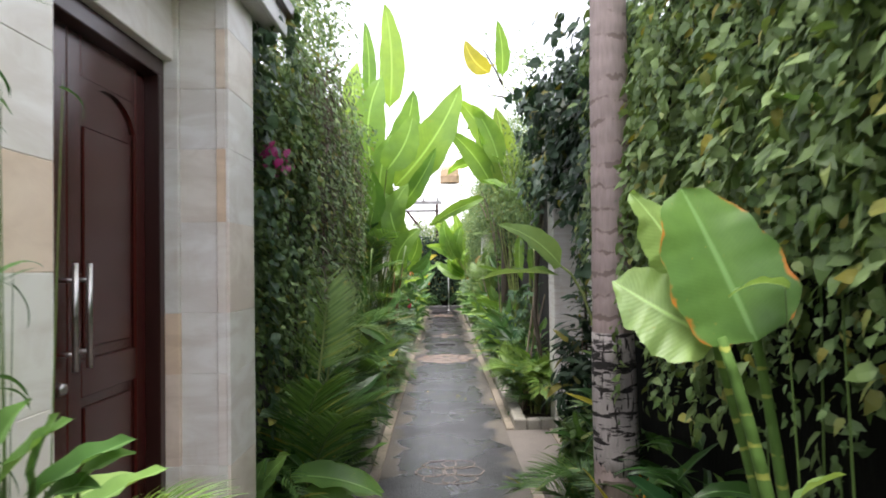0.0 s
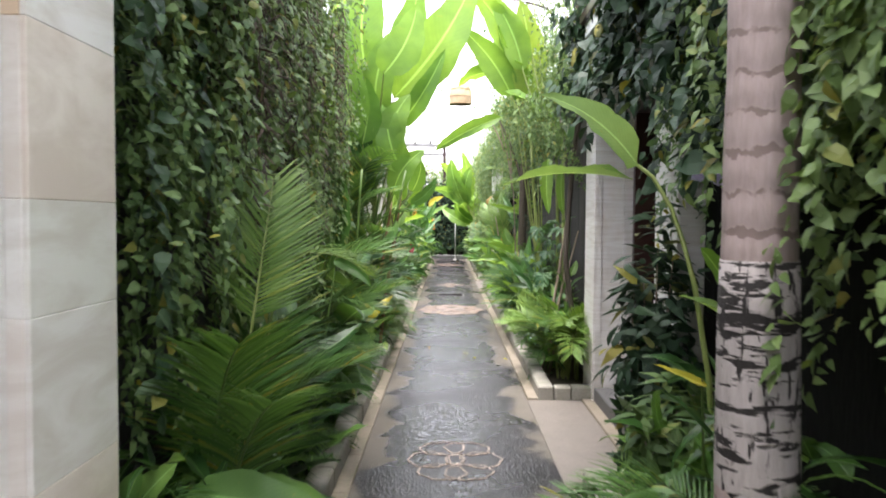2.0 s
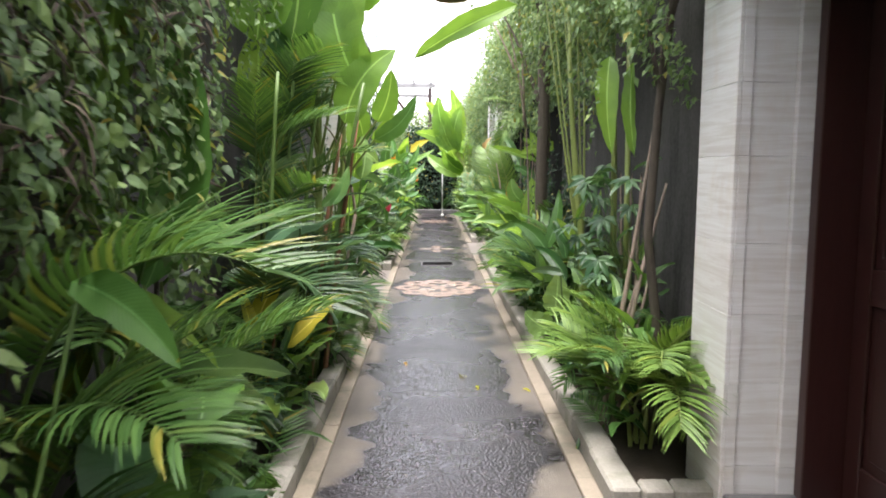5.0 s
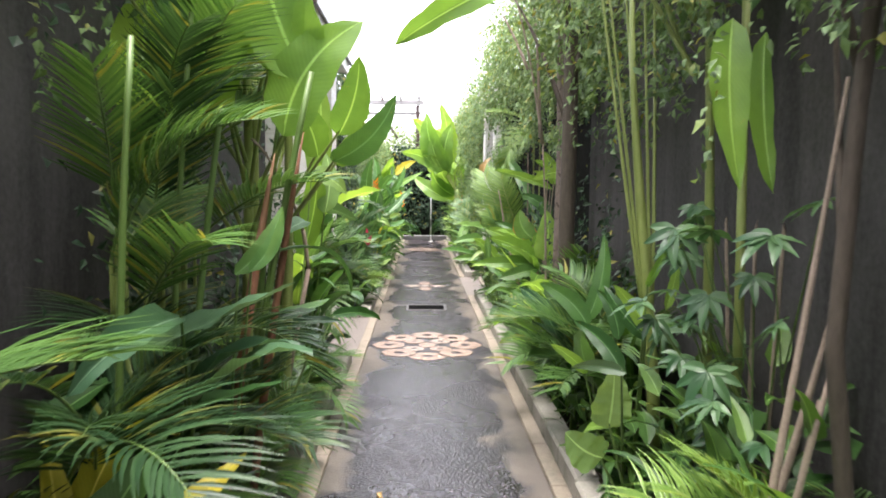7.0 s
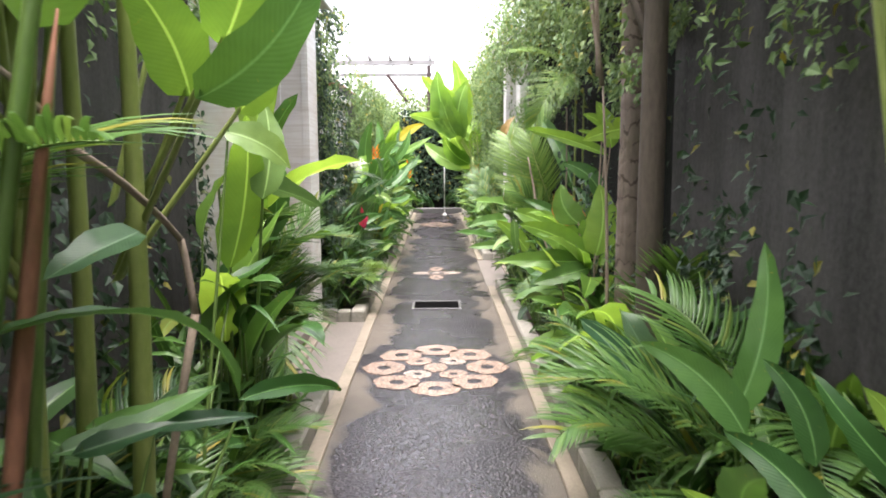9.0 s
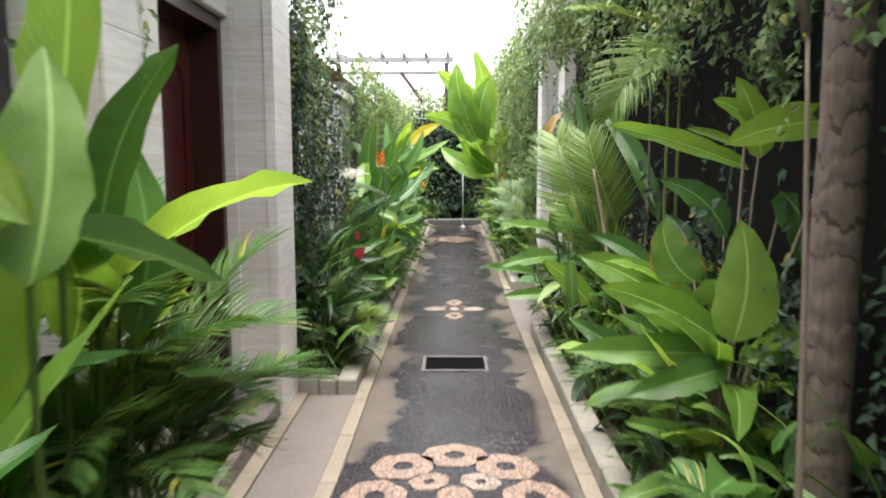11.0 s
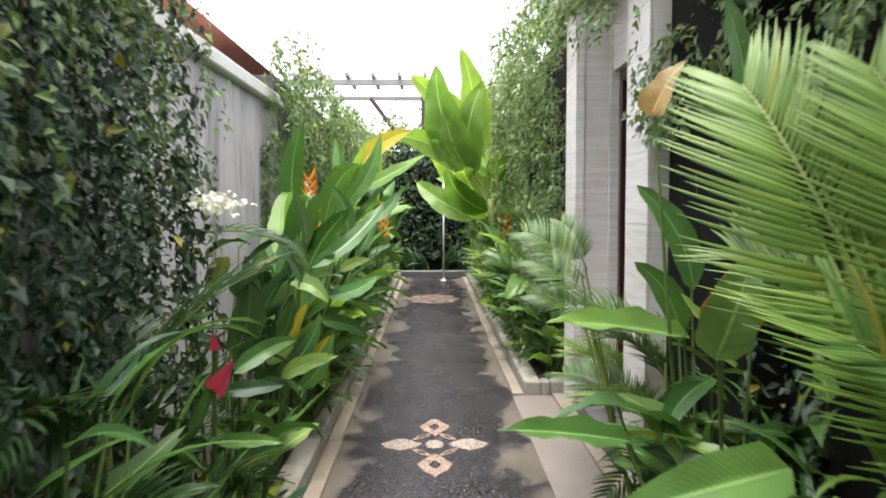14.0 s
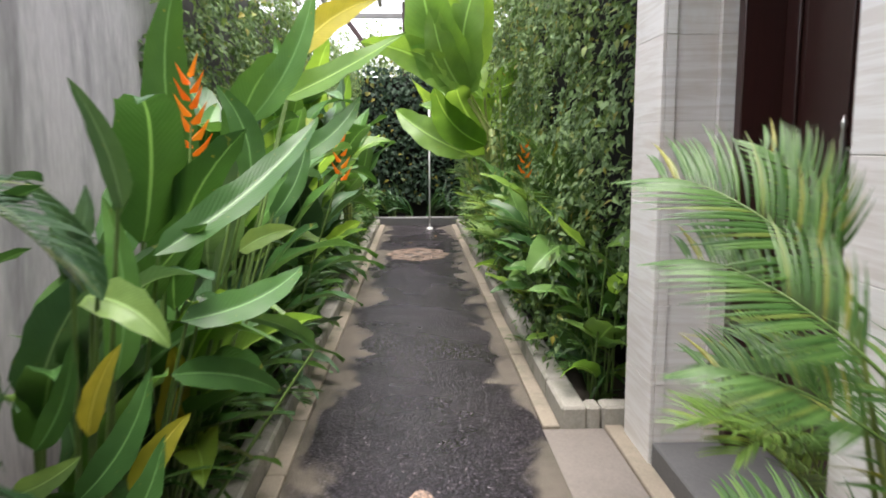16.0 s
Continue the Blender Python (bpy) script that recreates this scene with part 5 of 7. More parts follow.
put(c, big, (0.63, 2.62, 1.50), (0.50, 2.75, 1.885), (-0.1, -1, 0.2), 0.74, 0)
put(c, LEAF["round"][1], (0.56, 2.68, 1.50), (0.315, 2.75, 1.645), (0.1, -0.8, 0.6), 0.95, 0)
put(c, LEAF["round"][0], (0.57, 2.85, 1.62), (0.40, 2.88, 1.89), (0.3, -1, 0.0), 0.95, 0)
for a, q, b, r in (((0.545, 2.62, 1.51), (0.67, 2.6, 1.15), (0.84, 2.62, 0.03), 0.021), ((0.70, 2.8, 1.52), (0.775, 2.8, 1.14), (0.88, 2.78, 0.03), 0.020), ((0.57, 2.86, 1.62), (0.76, 2.9, 1.1), (0.90, 2.86, 0.03), 0.016)):
    pa, pq, pb = (Vector(v) - c.location for v in (a, q, b))
    line = [pa * (1 - k) ** 2 + pq * 2 * k * (1 - k) + pb * k * k for k in (i / 9 for i in range(10))]
    part("striped_stalk", tube(line, [r * (0.62 + 0.05 * i) for i in range(10)], 9), M["striped"], c, "thick green stalk with yellow stripes", True)
hero(c, LEAF["browned"][0], (0.02, -0.15, 0.9), 150, 40, 0, 0.5, (0.05, -0.2, 0.0), 0.012, "green")
hero(c, LEAF["helic"][1], (-0.02, 0.05, 0.5), 120, 55, 0, 0.6, (0.0, 0.0, 0.0), 0.012, "green")
hero(c, LEAF["dead"][0], (-0.12, 0.55, 0.5), 200, -60, 0, 0.22, (-0.05, 0.5, 0), 0.004, "twig", "dead_leaf")
clump("ginger_plant", "tall green leaves against the dark wall", "plant", 1.03, 2.1, 12, (0.4, 1.0), (0.35, 0.6), ("helic", "deep"), (30, 80), (60, 200), 0.15)
clump("ginger_plant", "tall green leaves against the dark wall", "plant", 1.0, 3.6, 9, (0.15, 0.6), (0.35, 0.55), "deep", (30, 80), (40, 200), 0.15)
clump("climber", "broad light green climbing leaves near the vines", "plant", 1.06, 2.6, 14, (1.2, 2.1), (0.14, 0.24), ("pale", "broad"), (-20, 40), (60, 200), 0.06, foot=0.3, radius=0.004)
SMALL = [blade("leaf", 1.0, w, d, M["under"], seg=6, seed=i) for i, (w, d) in enumerate(((0.26, 0.5), (0.32, 1.0), (0.22, 1.5), (0.4, 0.7)))]
THIN = [blade("leaf", 1.0, 0.09, d, M["under"], seg=6, fat=0.35, tip=0.5, seed=i) for i, d in enumerate((0.5, 1.1, 1.8))]
PLUME = [frond("frond", 1.0, 15, 0.30, d, (M["stem"], M["frond"]), 40 + i, leaf_w=0.032) for i, d in enumerate((0.8, 1.4, 1.9))]
ug = random.Random(77)
for side, y0, y1 in ((-1, 4.8, 9.4), (-1, 9.4, 13.2), (-1, 16.0, 17.9), (-1, 18.6, 30.0), (1, 1.2, 6.0), (1, 8.9, 13.0), (1, 13.0, 17.4), (1, 20.2, 30.0)):
    lush = y0 > 18
    thicket("undergrowth", "mixed green broad-leaved undergrowth filling the planting bed", SMALL, bed_spots(ug, side, y0, y1, 34 if lush else 44, (0.03, 0.85), (0.18, 0.38), (-15, 65)), M["under"])
    thicket("undergrowth", "light green leaves standing out of the planting bed", SMALL, bed_spots(ug, side, y0, y1, 34 if side > 0 else 16, (0.12, 1.0 if side > 0 and y0 > 8 else 0.7), (0.14, 0.27), (0, 75)), M["under_light"])
    thicket("undergrowth", "dark strap-leaved undergrowth filling the planting bed", THIN, bed_spots(ug, side, y0, y1, 40, (0.03, 0.8), (0.25, 0.5), (0, 75)), M["under"])
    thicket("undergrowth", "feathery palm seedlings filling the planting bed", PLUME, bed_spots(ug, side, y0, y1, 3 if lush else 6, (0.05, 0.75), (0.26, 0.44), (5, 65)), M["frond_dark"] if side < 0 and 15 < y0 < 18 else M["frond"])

c = clump("canna", "low canna with one orange flower at the foot of the palm", "plant", 0.76, 4.36, 7, (0.10, 0.42), (0.30, 0.42), ("bright", "helic"), (35, 80), (20, 240), 0.18)
hero(c, LEAF["yellow"][0], (-0.05, 0.05, 0.42), 70, 62, 0, 0.30, (0, 0, 0), 0.006)
bract_spike(c, (0.04, -0.05, 0.60), 0.16, M["orange"], 6)
palm("feathery young palm fern beside the kerb", 0.86, 5.35, 9, (0.45, 0.7), "mid", (20, 70), (30, 220))
c = thing("calathea", "tall plant with pale paddle leaves on long bent stalks", "plant", (0.92, 5.45, 0.03))
line = [Vector(v) - c.location for v in ((0.65, 5.65, 1.68), (0.71, 5.63, 1.63), (0.78, 5.6, 1.50), (0.82, 5.55, 1.35), (0.85, 5.5, 1.19), (0.90, 5.46, 0.82), (0.93, 5.45, 0.4), (0.94, 5.45, 0.0))]
part("long_stem", tube(line, [0.008 + 0.0008 * i for i in range(8)], 8), M["cane"], c, "", True)
put(c, LEAF["pale"][0], (0.65, 5.65, 1.68), (0.23, 5.53, 1.95), (0.1, -1, 0.5), 1.10, 0)
put(c, LEAF["pale"][1], (0.63, 5.65, 1.62), (0.09, 5.6, 1.59), (0, -0.5, 1), 0.48, 0)
put(c, LEAF["pale"][0], (0.93, 5.15, 1.03), (0.66, 5.1, 1.19), (0, -0.6, 0.9), 1.12, 1)
put(c, LEAF["bright"][0], (0.87, 5.15, 1.15), (0.73, 5.1, 1.36), (0, -0.6, 0.9), 1.65, 1)
put(c, LEAF["pale"][0], (0.83, 5.0, 1.39), (0.79, 5.0, 1.66), (-0.5, -1, 0.1), 0.73, 1)
put(c, LEAF["yellow"][0], (0.73, 5.0, 0.9), (0.54, 4.95, 0.98), (0, -0.6, 0.9), 1.08, 1)
put(c, LEAF["browned"][0], (0.83, 5.1, 1.11), (0.85, 5.1, 0.93), (0, -0.8, 0.6), 0.80, 0)
rg = np.random.default_rng(61)
for x, y, h, r, n in ((0.86, 6.12, 1.4, 0.20, 900), (0.84, 5.72, 0.75, 0.18, 520)):
    c = thing("croton", "dense dark bush with narrow leathery leaves beside the gate", "shrub", (x, y, 0.03), "dark bushes")
    for i in range(7):
        q = (rnd.uniform(-0.8, 0.8) * r, rnd.uniform(-0.8, 0.8) * r, h * rnd.uniform(0.6, 0.95))
        part("twig", tube(arc((0, 0, -0.03), q, 0.05, 6), [0.009 - 0.001 * k for k in range(7)], 5), M["twig"], c, "", True)
    p = rg.normal(0, 1, (n, 3))
    p /= np.linalg.norm(p, axis=1)[:, None]
    nr = p.copy()
    p *= (rg.uniform(0.35, 1.0, (n, 1)) ** 0.5) * (1 + 0.3 * np.sin(p[:, [2]] * 9 + p[:, [0]] * 5))
    cloud("foliage", p * (r, r, h * 0.46) + (0, 0, h * 0.52), nr + (0, 0, 0.6), 0.12, M["vine_dark"] if h > 1 else M["vine"], c, rng=rg, aspect=0.32, hang=-0.3, fine=True)
palm("light areca palm spreading at the foot of the gate", 0.93, 9.15, 14, (0.5, 0.75), "light", (30, 80), (20, 230), 0.1, (0.15, 0.4))
palm("low areca palm filling the planting bed", 0.9, 9.6, 8, (0.4, 0.6), "mid", (20, 70))
c = thing("banana_plant", "young banana plant with one long torn hanging leaf", "plant", (1.02, 9.95, 0.03))
part("pseudostem", tube([(0, 0, -0.05), (0.0, 0, 1.0), (-0.02, 0, 2.2)], [0.02, 0.018, 0.014], 10), M["cane"], c, "", True)
put(c, LEAF["bright"][0], (0.81, 9.6, 2.03), (0.81, 9.5, 1.5), (-0.3, -1, 0), 0.94, 0)
put(c, LEAF["bright"][0], (0.96, 9.7, 2.01), (0.96, 9.6, 1.49), (-0.8, -0.6, 0), 0.53, 0)
hero(c, LEAF["bright"][2], (-0.02, 0, 2.2), 60, 60, 0, 0.9)
hero(c, LEAF["helic"][1], (0, 0, 2.1), -40, 65, 0, 0.9)
FINGERED = []
for k in range(3):
    bm = bmesh.new()
    for a in (-105, -65, -30, 0, 32, 68, 104):
        me = blade("finger", 1.0 - abs(a) / 260, 0.24, 0.5, M["bluish"], seg=6, fat=0.75, tip=0.8, seed=k * 9 + a)
        me.transform(pose(0, 0, 0, 0, 0, a))
        bm.from_mesh(me)
        bpy.data.meshes.remove(me)
    FINGERED.append(to_mesh("leaf", bm, M["fingered"], True))
c = thing("cassava", "shrub with fingered mid-green leaves on thin stalks", "shrub", (0.98, 9.8, 0.03))
for k in range(46):
    yy, h = rnd.uniform(-0.45, 0.5), rnd.uniform(0.25, 1.45)
    at = (rnd.uniform(-0.26, 0.08), yy, h)
    hero(c, FINGERED[k % 3], at, rnd.uniform(20, 200), rnd.uniform(-55, 5), rnd.uniform(-20, 20), rnd.uniform(0.11, 0.17), (rnd.uniform(-0.02, 0.06), yy * 0.5, h * 0.6), 0.0035)
for yy in (-0.2, 0.0, 0.25):
    stalk(c, (0.03, yy * 0.4, -0.03), (0.02, yy, 1.35), 0.011, "twig")
c = thing("heliconia", "tall heliconia with a sheaf of yellow-green canes", "plant", (0.90, 10.75, 0.03), "heliconias")
part("sheath", tube([(0.0, -0.3, -0.03), (-0.03, -0.3, 0.65), (-0.085, -0.26, 1.30), (-0.14, -0.25, 1.9), (-0.17, -0.25, 2.6)], [0.031, 0.029, 0.024, 0.014, 0.008], 9), M["cane"], c, "", True)
for i in range(6):
    top = (-0.34 + 0.055 * i + rnd.uniform(-0.02, 0.02), -0.25 + rnd.uniform(-0.1, 0.1), rnd.uniform(2.5, 3.2))
    part("cane", tube(arc((-0.065 + 0.006 * i, -0.285 + rnd.uniform(-0.012, 0.012), 0.85), top, rnd.uniform(-0.03, 0.03), 8, (0.5, 0.2, 0)), [0.0095 - 0.0007 * k for k in range(9)], 7), M["cane"], c, "", True)
    hero(c, rnd.choice(LEAF["bright"]), top, rnd.uniform(20, 200), rnd.uniform(30, 70), 0, rnd.uniform(0.6, 0.95))
c = clump("philodendron", "round pale leaf on a low plant beside the kerb", "plant", 0.82, 10.45, 4, (0.08, 0.2), (0.09, 0.13), "round", (10, 60), (40, 220), 0.3)
put(c, LEAF["round"][0], (0.68, 10.45, 0.46), (0.7, 10.45, 0.73), (-0.2, -1, 0.2), 0.84, 1)
put(c, LEAF["round"][1], (0.62, 10.3, 0.38), (0.46, 10.3, 0.49), (-0.2, -1, 0.4), 1.02, 1)
c = clump("heliconia", "upright broad green heliconia leaves beside the kerb", "plant", 0.88, 11.0, 5, (0.1, 0.6), (0.4, 0.65), ("helic", "broad"), (40, 82), (0, 300), 0.2, group="heliconias")
put(c, LEAF["helic"][0], (0.69, 11.0, 0.82), (0.8, 11.1, 1.27), (-0.2, -0.9, 0.4), 0.86, 1)
put(c, LEAF["helic"][0], (0.69, 10.9, 0.81), (0.45, 11.0, 1.03), (-0.2, -0.9, 0.4), 1.24, 1)
put(c, LEAF["helic"][0], (0.78, 10.6, 0.65), (0.59, 10.8, 0.87), (-0.2, -0.9, 0.4), 1.11, 1)
put(c, LEAF["helic"][1], (0.86, 10.5, 0.84), (0.68, 10.6, 1.07), (-0.2, -0.9, 0.4), 0.90, 1)
put(c, LEAF["helic"][0], (0.81, 10.8, 0.78), (0.72, 10.9, 1.01), (-0.2, -0.9, 0.4), 1.25, 1)
put(c, LEAF["bright"][0], (0.64, 10.7, 0.64), (0.46, 10.7, 0.78), (-0.2, -0.9, 0.4), 0.99, 1)
put(c, LEAF["bluish"][0], (0.71, 10.3, 0.74), (0.5, 10.4, 0.74), (-0.2, -0.9, 0.4), 0.71, 1)
put(c, LEAF["bright"][0], (0.78, 10.3, 1.1), (0.85, 10.2, 1.32), (-0.2, -0.9, 0.4), 0.54, 1)
put(c, LEAF["bright"][0], (0.9, 10.4, 0.99), (0.96, 10.4, 1.29), (-0.2, -1, 0.2), 0.59, 1)
put(c, LEAF["bright"][0], (0.83, 10.4, 0.89), (0.67, 10.4, 1.1), (-0.2, -1, 0.2), 1.06, 1)
clump("heliconia", "upright broad green heliconia leaves beside the kerb", "plant", 0.82, 11.7, 13, (0.1, 0.75), (0.4, 0.6), ("helic", "bluish"), (30, 80), (0, 300), 0.25, group="heliconias")
palm("arching areca palm against the dark wall", 0.98, 11.4, 9, (0.6, 0.9), "mid", (30, 75), (30, 220), 0.1, (0.2, 0.6))
palm("arching areca palm against the dark wall", 0.92, 12.6, 9, (0.5, 0.8), "mid", (25, 75), (30, 230), 0.1, (0.1, 0.5))
clump("ginger_plant", "fresh green ginger leaves along the kerb", "plant", 0.80, 12.5, 16, (0.1, 0.7), (0.35, 0.55), ("helic", "bright"), (20, 75), (20, 240), 0.3)
clump("ginger_plant", "fresh green ginger leaves along the kerb", "plant", 0.80, 13.3, 12, (0.1, 0.55), (0.3, 0.5), ("helic", "broad"), (20, 75), (20, 240), 0.3)
c = clump("frangipani", "bush with big glossy broad leaves beside the kerb", "shrub", 0.90, 13.75, 20, (0.3, 1.0), (0.3, 0.46), ("broad", "broad", "bright"), (5, 60), (20, 300), 0.35, foot=0.08, radius=0.010, stem="twig")
put(c, LEAF["bright"][0], (0.91, 13.7, 0.89), (0.94, 13.75, 1.33), (-0.2, -0.8, 0.5), 1.98, 2, "twig", 0.007)
put(c, LEAF["browned"][0], (0.87, 14.0, 1.06), (0.75, 14.05, 1.32), (-0.2, -0.8, 0.5), 1.69, 2, "twig", 0.007)
put(c, LEAF["broad"][0], (0.89, 13.7, 0.85), (0.31, 13.7, 0.86), (-0.2, -0.8, 0.5), 0.50, 2, "twig", 0.007)
put(c, LEAF["bright"][0], (0.89, 13.8, 0.88), (0.45, 13.8, 1.08), (-0.2, -0.8, 0.5), 1.27, 2, "twig", 0.007)
put(c, LEAF["broad"][0], (0.86, 13.6, 0.83), (0.5, 13.55, 0.74), (-0.2, -0.8, 0.5), 0.78, 2, "twig", 0.007)
put(c, LEAF["bright"][0], (0.92, 14.0, 0.86), (0.46, 14.3, 1.13), (-0.2, -0.8, 0.5), 1.27, 2, "twig", 0.007)
put(c, LEAF["pale"][0], (0.92, 13.6, 0.85), (1.29, 13.7, 1.01), (-0.2, -0.8, 0.5), 0.70, 2, "twig", 0.007)
put(c, LEAF["bright"][0], (0.98, 13.7, 0.84), (1.34, 13.8, 1.08), (-0.2, -0.8, 0.5), 0.79, 2, "twig", 0.007)
put(c, LEAF["helic"][0], (1.06, 14.2, 1.22), (0.8, 14.3, 1.46), (-0.2, -0.8, 0.5), 1.59, 2, "twig", 0.007)
put(c, LEAF["helic"][0], (0.92, 14.6, 0.95), (0.59, 14.8, 1.18), (-0.2, -0.8, 0.5), 0.94, 2, "twig", 0.007)
put(c, LEAF["bright"][0], (1.02, 13.9, 1.51), (0.5, 14.0, 1.68), (-0.2, -0.8, 0.5), 0.50, 2, "twig", 0.007)
put(c, LEAF["bright"][0], (1.22, 13.6, 1.67), (0.78, 13.5, 1.59), (-0.2, -0.8, 0.5), 1.21, 2, "twig", 0.007)
put(c, LEAF["bright"][0], (1.02, 13.8, 1.55), (0.92, 13.8, 1.84), (-0.2, -0.8, 0.5), 1.54, 2, "twig", 0.007)
put(c, LEAF["bright"][0], (0.98, 13.8, 1.68), (0.84, 13.8, 1.76), (-0.2, -0.8, 0.5), 1.70, 2, "twig", 0.007)
put(c, LEAF["helic"][1], (1.1, 13.8, 1.43), (1.17, 13.7, 1.11), (-0.2, -0.8, 0.5), 1.93, 2, "twig", 0.007)
put(c, LEAF["broad"][1], (0.73, 13.6, 0.57), (0.48, 13.5, 0.67), (-0.2, -0.8, 0.5), 0.56, 2, "twig", 0.007)
put(c, LEAF["helic"][0], (1.19, 13.2, 0.58), (0.87, 13.3, 0.74), (-0.2, -0.8, 0.5), 1.06, 2, "twig", 0.007)
put(c, LEAF["helic"][0], (0.91, 13.5, 0.76), (0.93, 13.5, 0.57), (-0.2, -0.8, 0.5), 1.12, 2, "twig", 0.007)
c = thing("heliconia", "heliconia with long dark blades leaning over the path", "plant", (0.98, 15.2, 0.03), "heliconias")
put(c, LEAF["helic"][0], (1.05, 15.2, 1.21), (0.79, 15.9, 1.94), (-0.2, -0.8, 0.5), 0.49, 1)
put(c, LEAF["bright"][0], (0.95, 14.6, 0.79), (0.71, 15.1, 1.01), (-0.2, -0.8, 0.5), 0.32, 1)
put(c, LEAF["helic"][0], (1.0, 14.5, 0.94), (0.72, 15.2, 1.09), (-0.2, -0.8, 0.5), 0.28, 1)
put(c, LEAF["helic"][0], (1.05, 14.6, 1.0), (0.97, 14.8, 1.28), (-0.2, -0.8, 0.5), 1.31, 1)
put(c, LEAF["broad"][0], (0.56, 15.2, 1.0), (0.58, 15.2, 0.71), (-0.2, -0.8, 0.5), 0.57, 1)
put(c, LEAF["bright"][0], (0.69, 15.3, 0.72), (0.42, 15.3, 0.98), (-0.2, -0.8, 0.5), 1.42, 1)
put(c, LEAF["broad"][1], (0.56, 15.7, 0.95), (0.19, 15.6, 0.9), (-0.2, -0.8, 0.5), 0.62, 1)
put(c, LEAF["pale"][0], (0.54, 15.4, 0.83), (0.39, 15.3, 0.72), (-0.2, -0.8, 0.5), 0.83, 1)
put(c, LEAF["broad"][0], (0.5, 15.5, 0.75), (0.2, 15.5, 0.73), (-0.2, -0.8, 0.5), 0.58, 1)
put(c, LEAF["browned"][0], (1.26, 14.4, 0.81), (0.95, 14.5, 1.18), (-0.2, -0.8, 0.5), 1.29, 1)
put(c, LEAF["broad"][0], (0.83, 14.6, 0.57), (0.48, 14.7, 0.77), (-0.2, -0.8, 0.5), 0.64, 1)
put(c, LEAF["broad"][0], (1.0, 14.3, 0.68), (0.66, 14.4, 0.85), (-0.2, -0.8, 0.5), 0.74, 1)
put(c, LEAF["bright"][0], (1.1, 14.2, 1.6), (0.9, 14.3, 1.68), (-0.2, -0.8, 0.5), 0.63, 1)
c = palm("light areca palm arching out from the bed", 1.0, 15.75, 2, (0.5, 0.7), "light", (62, 86), (10, 130), 0.06, (0.4, 0.75))
put(c, FROND["light"][1], (0.86, 15.8, 1.01), (0.58, 16.0, 1.70), (-0.4, -0.9, 0.4), 1.0, 1, "cane", 0.009, "frond")
put(c, FROND["light"][2], (0.96, 15.7, 0.76), (0.60, 15.8, 1.24), (-0.3, -0.6, 0.8), 1.0, 1, "cane", 0.009, "frond")
put(c, FROND["light"][1], (0.96, 15.7, 1.05), (0.75, 15.8, 1.70), (-0.4, -0.9, 0.3), 1.0, 1, "cane", 0.009, "frond")
put(c, FROND["light"][2], (0.96, 15.7, 0.95), (0.58, 16.0, 1.32), (-0.3, -0.6, 0.8), 0.9, 1, "cane", 0.008, "frond")
put(c, FROND["mid"][1], (0.95, 15.95, 0.7), (0.62, 15.6, 1.2), (-0.3, -0.7, 0.8), 1.0, 1, "cane", 0.009, "frond")
c = palm("palm with pale fronds hanging high against the dark wall", 1.04, 15.0, 2, (0.4, 0.5), "light", (10, 35), (50, 170), 0.05, (1.9, 2.2))
put(c, FROND["light"][2], (1.02, 14.85, 2.16), (0.68, 14.75, 1.76), (-0.5, -0.8, 0.3), 1.0, 0, name="frond")
put(c, FROND["light"][1], (1.04, 14.9, 2.1), (0.82, 14.6, 1.95), (-0.4, -0.7, 0.6), 1.0, 0, name="frond")
c = clump("heliconia", "low heliconia with broad bright leaves reaching over the paving", "plant", 0.90, 16.9, 7, (0.15, 0.6), (0.35, 0.6), ("helic", "broad", "pale"), (5, 60), (30, 230), 0.35, group="heliconias")
put(c, LEAF["broad"][0], (0.79, 16.9, 0.98), (0.27, 16.75, 1.06), (-0.2, -0.6, 0.9), 0.48, 1)
put(c, LEAF["pale"][0], (0.75, 16.75, 0.59), (0.53, 16.85, 0.8), (-0.2, -0.6, 0.9), 1.32, 1)
put(c, LEAF["broad"][0], (0.54, 16.7, 0.68), (0.1, 16.6, 0.75), (-0.2, -0.6, 0.9), 0.48, 1)
put(c, LEAF["pale"][0], (0.56, 16.9, 0.75), (0.35, 16.9, 0.78), (-0.2, -0.6, 0.9), 0.54, 1)
put(c, LEAF["helic"][0], (0.91, 17.2, 1.11), (0.71, 17.3, 1.52), (-0.2, -0.6, 0.9), 1.16, 1)
put(c, LEAF["helic"][0], (0.83, 17.1, 0.93), (0.65, 17.1, 1.23), (-0.2, -0.6, 0.9), 1.50, 1)
put(c, LEAF["browned"][0], (0.76, 16.5, 1.02), (0.6, 16.45, 1.19), (-0.2, -0.6, 0.9), 1.02, 1)
put(c, LEAF["browned"][1], (0.61, 16.2, 1.05), (0.7, 16.2, 1.31), (-0.2, -0.6, 0.9), 1.21, 1)
put(c, LEAF["helic"][0], (0.88, 16.9, 0.84), (0.64, 16.7, 0.68), (-0.2, -0.6, 0.9), 1.08, 1)
put(c, LEAF["dead"][0], (0.63, 16.85, 1.73), (0.75, 16.85, 1.92), (-0.2, -0.6, 0.9), 1.69, 1)
put(c, LEAF["helic"][0], (1.02, 17.4, 1.17), (0.98, 17.4, 1.57), (-0.2, -0.6, 0.9), 1.26, 1)
put(c, LEAF["helic"][0], (0.88, 16.6, 1.07), (0.81, 16.7, 2.1), (-0.2, -0.6, 0.9), 0.48, 1)
c = palm("arching areca palm in front of the gate doors", 0.94, 17.5, 6, (0.4, 0.6), "mid", (30, 75), (0, 110), 0.06, (0.4, 0.8))
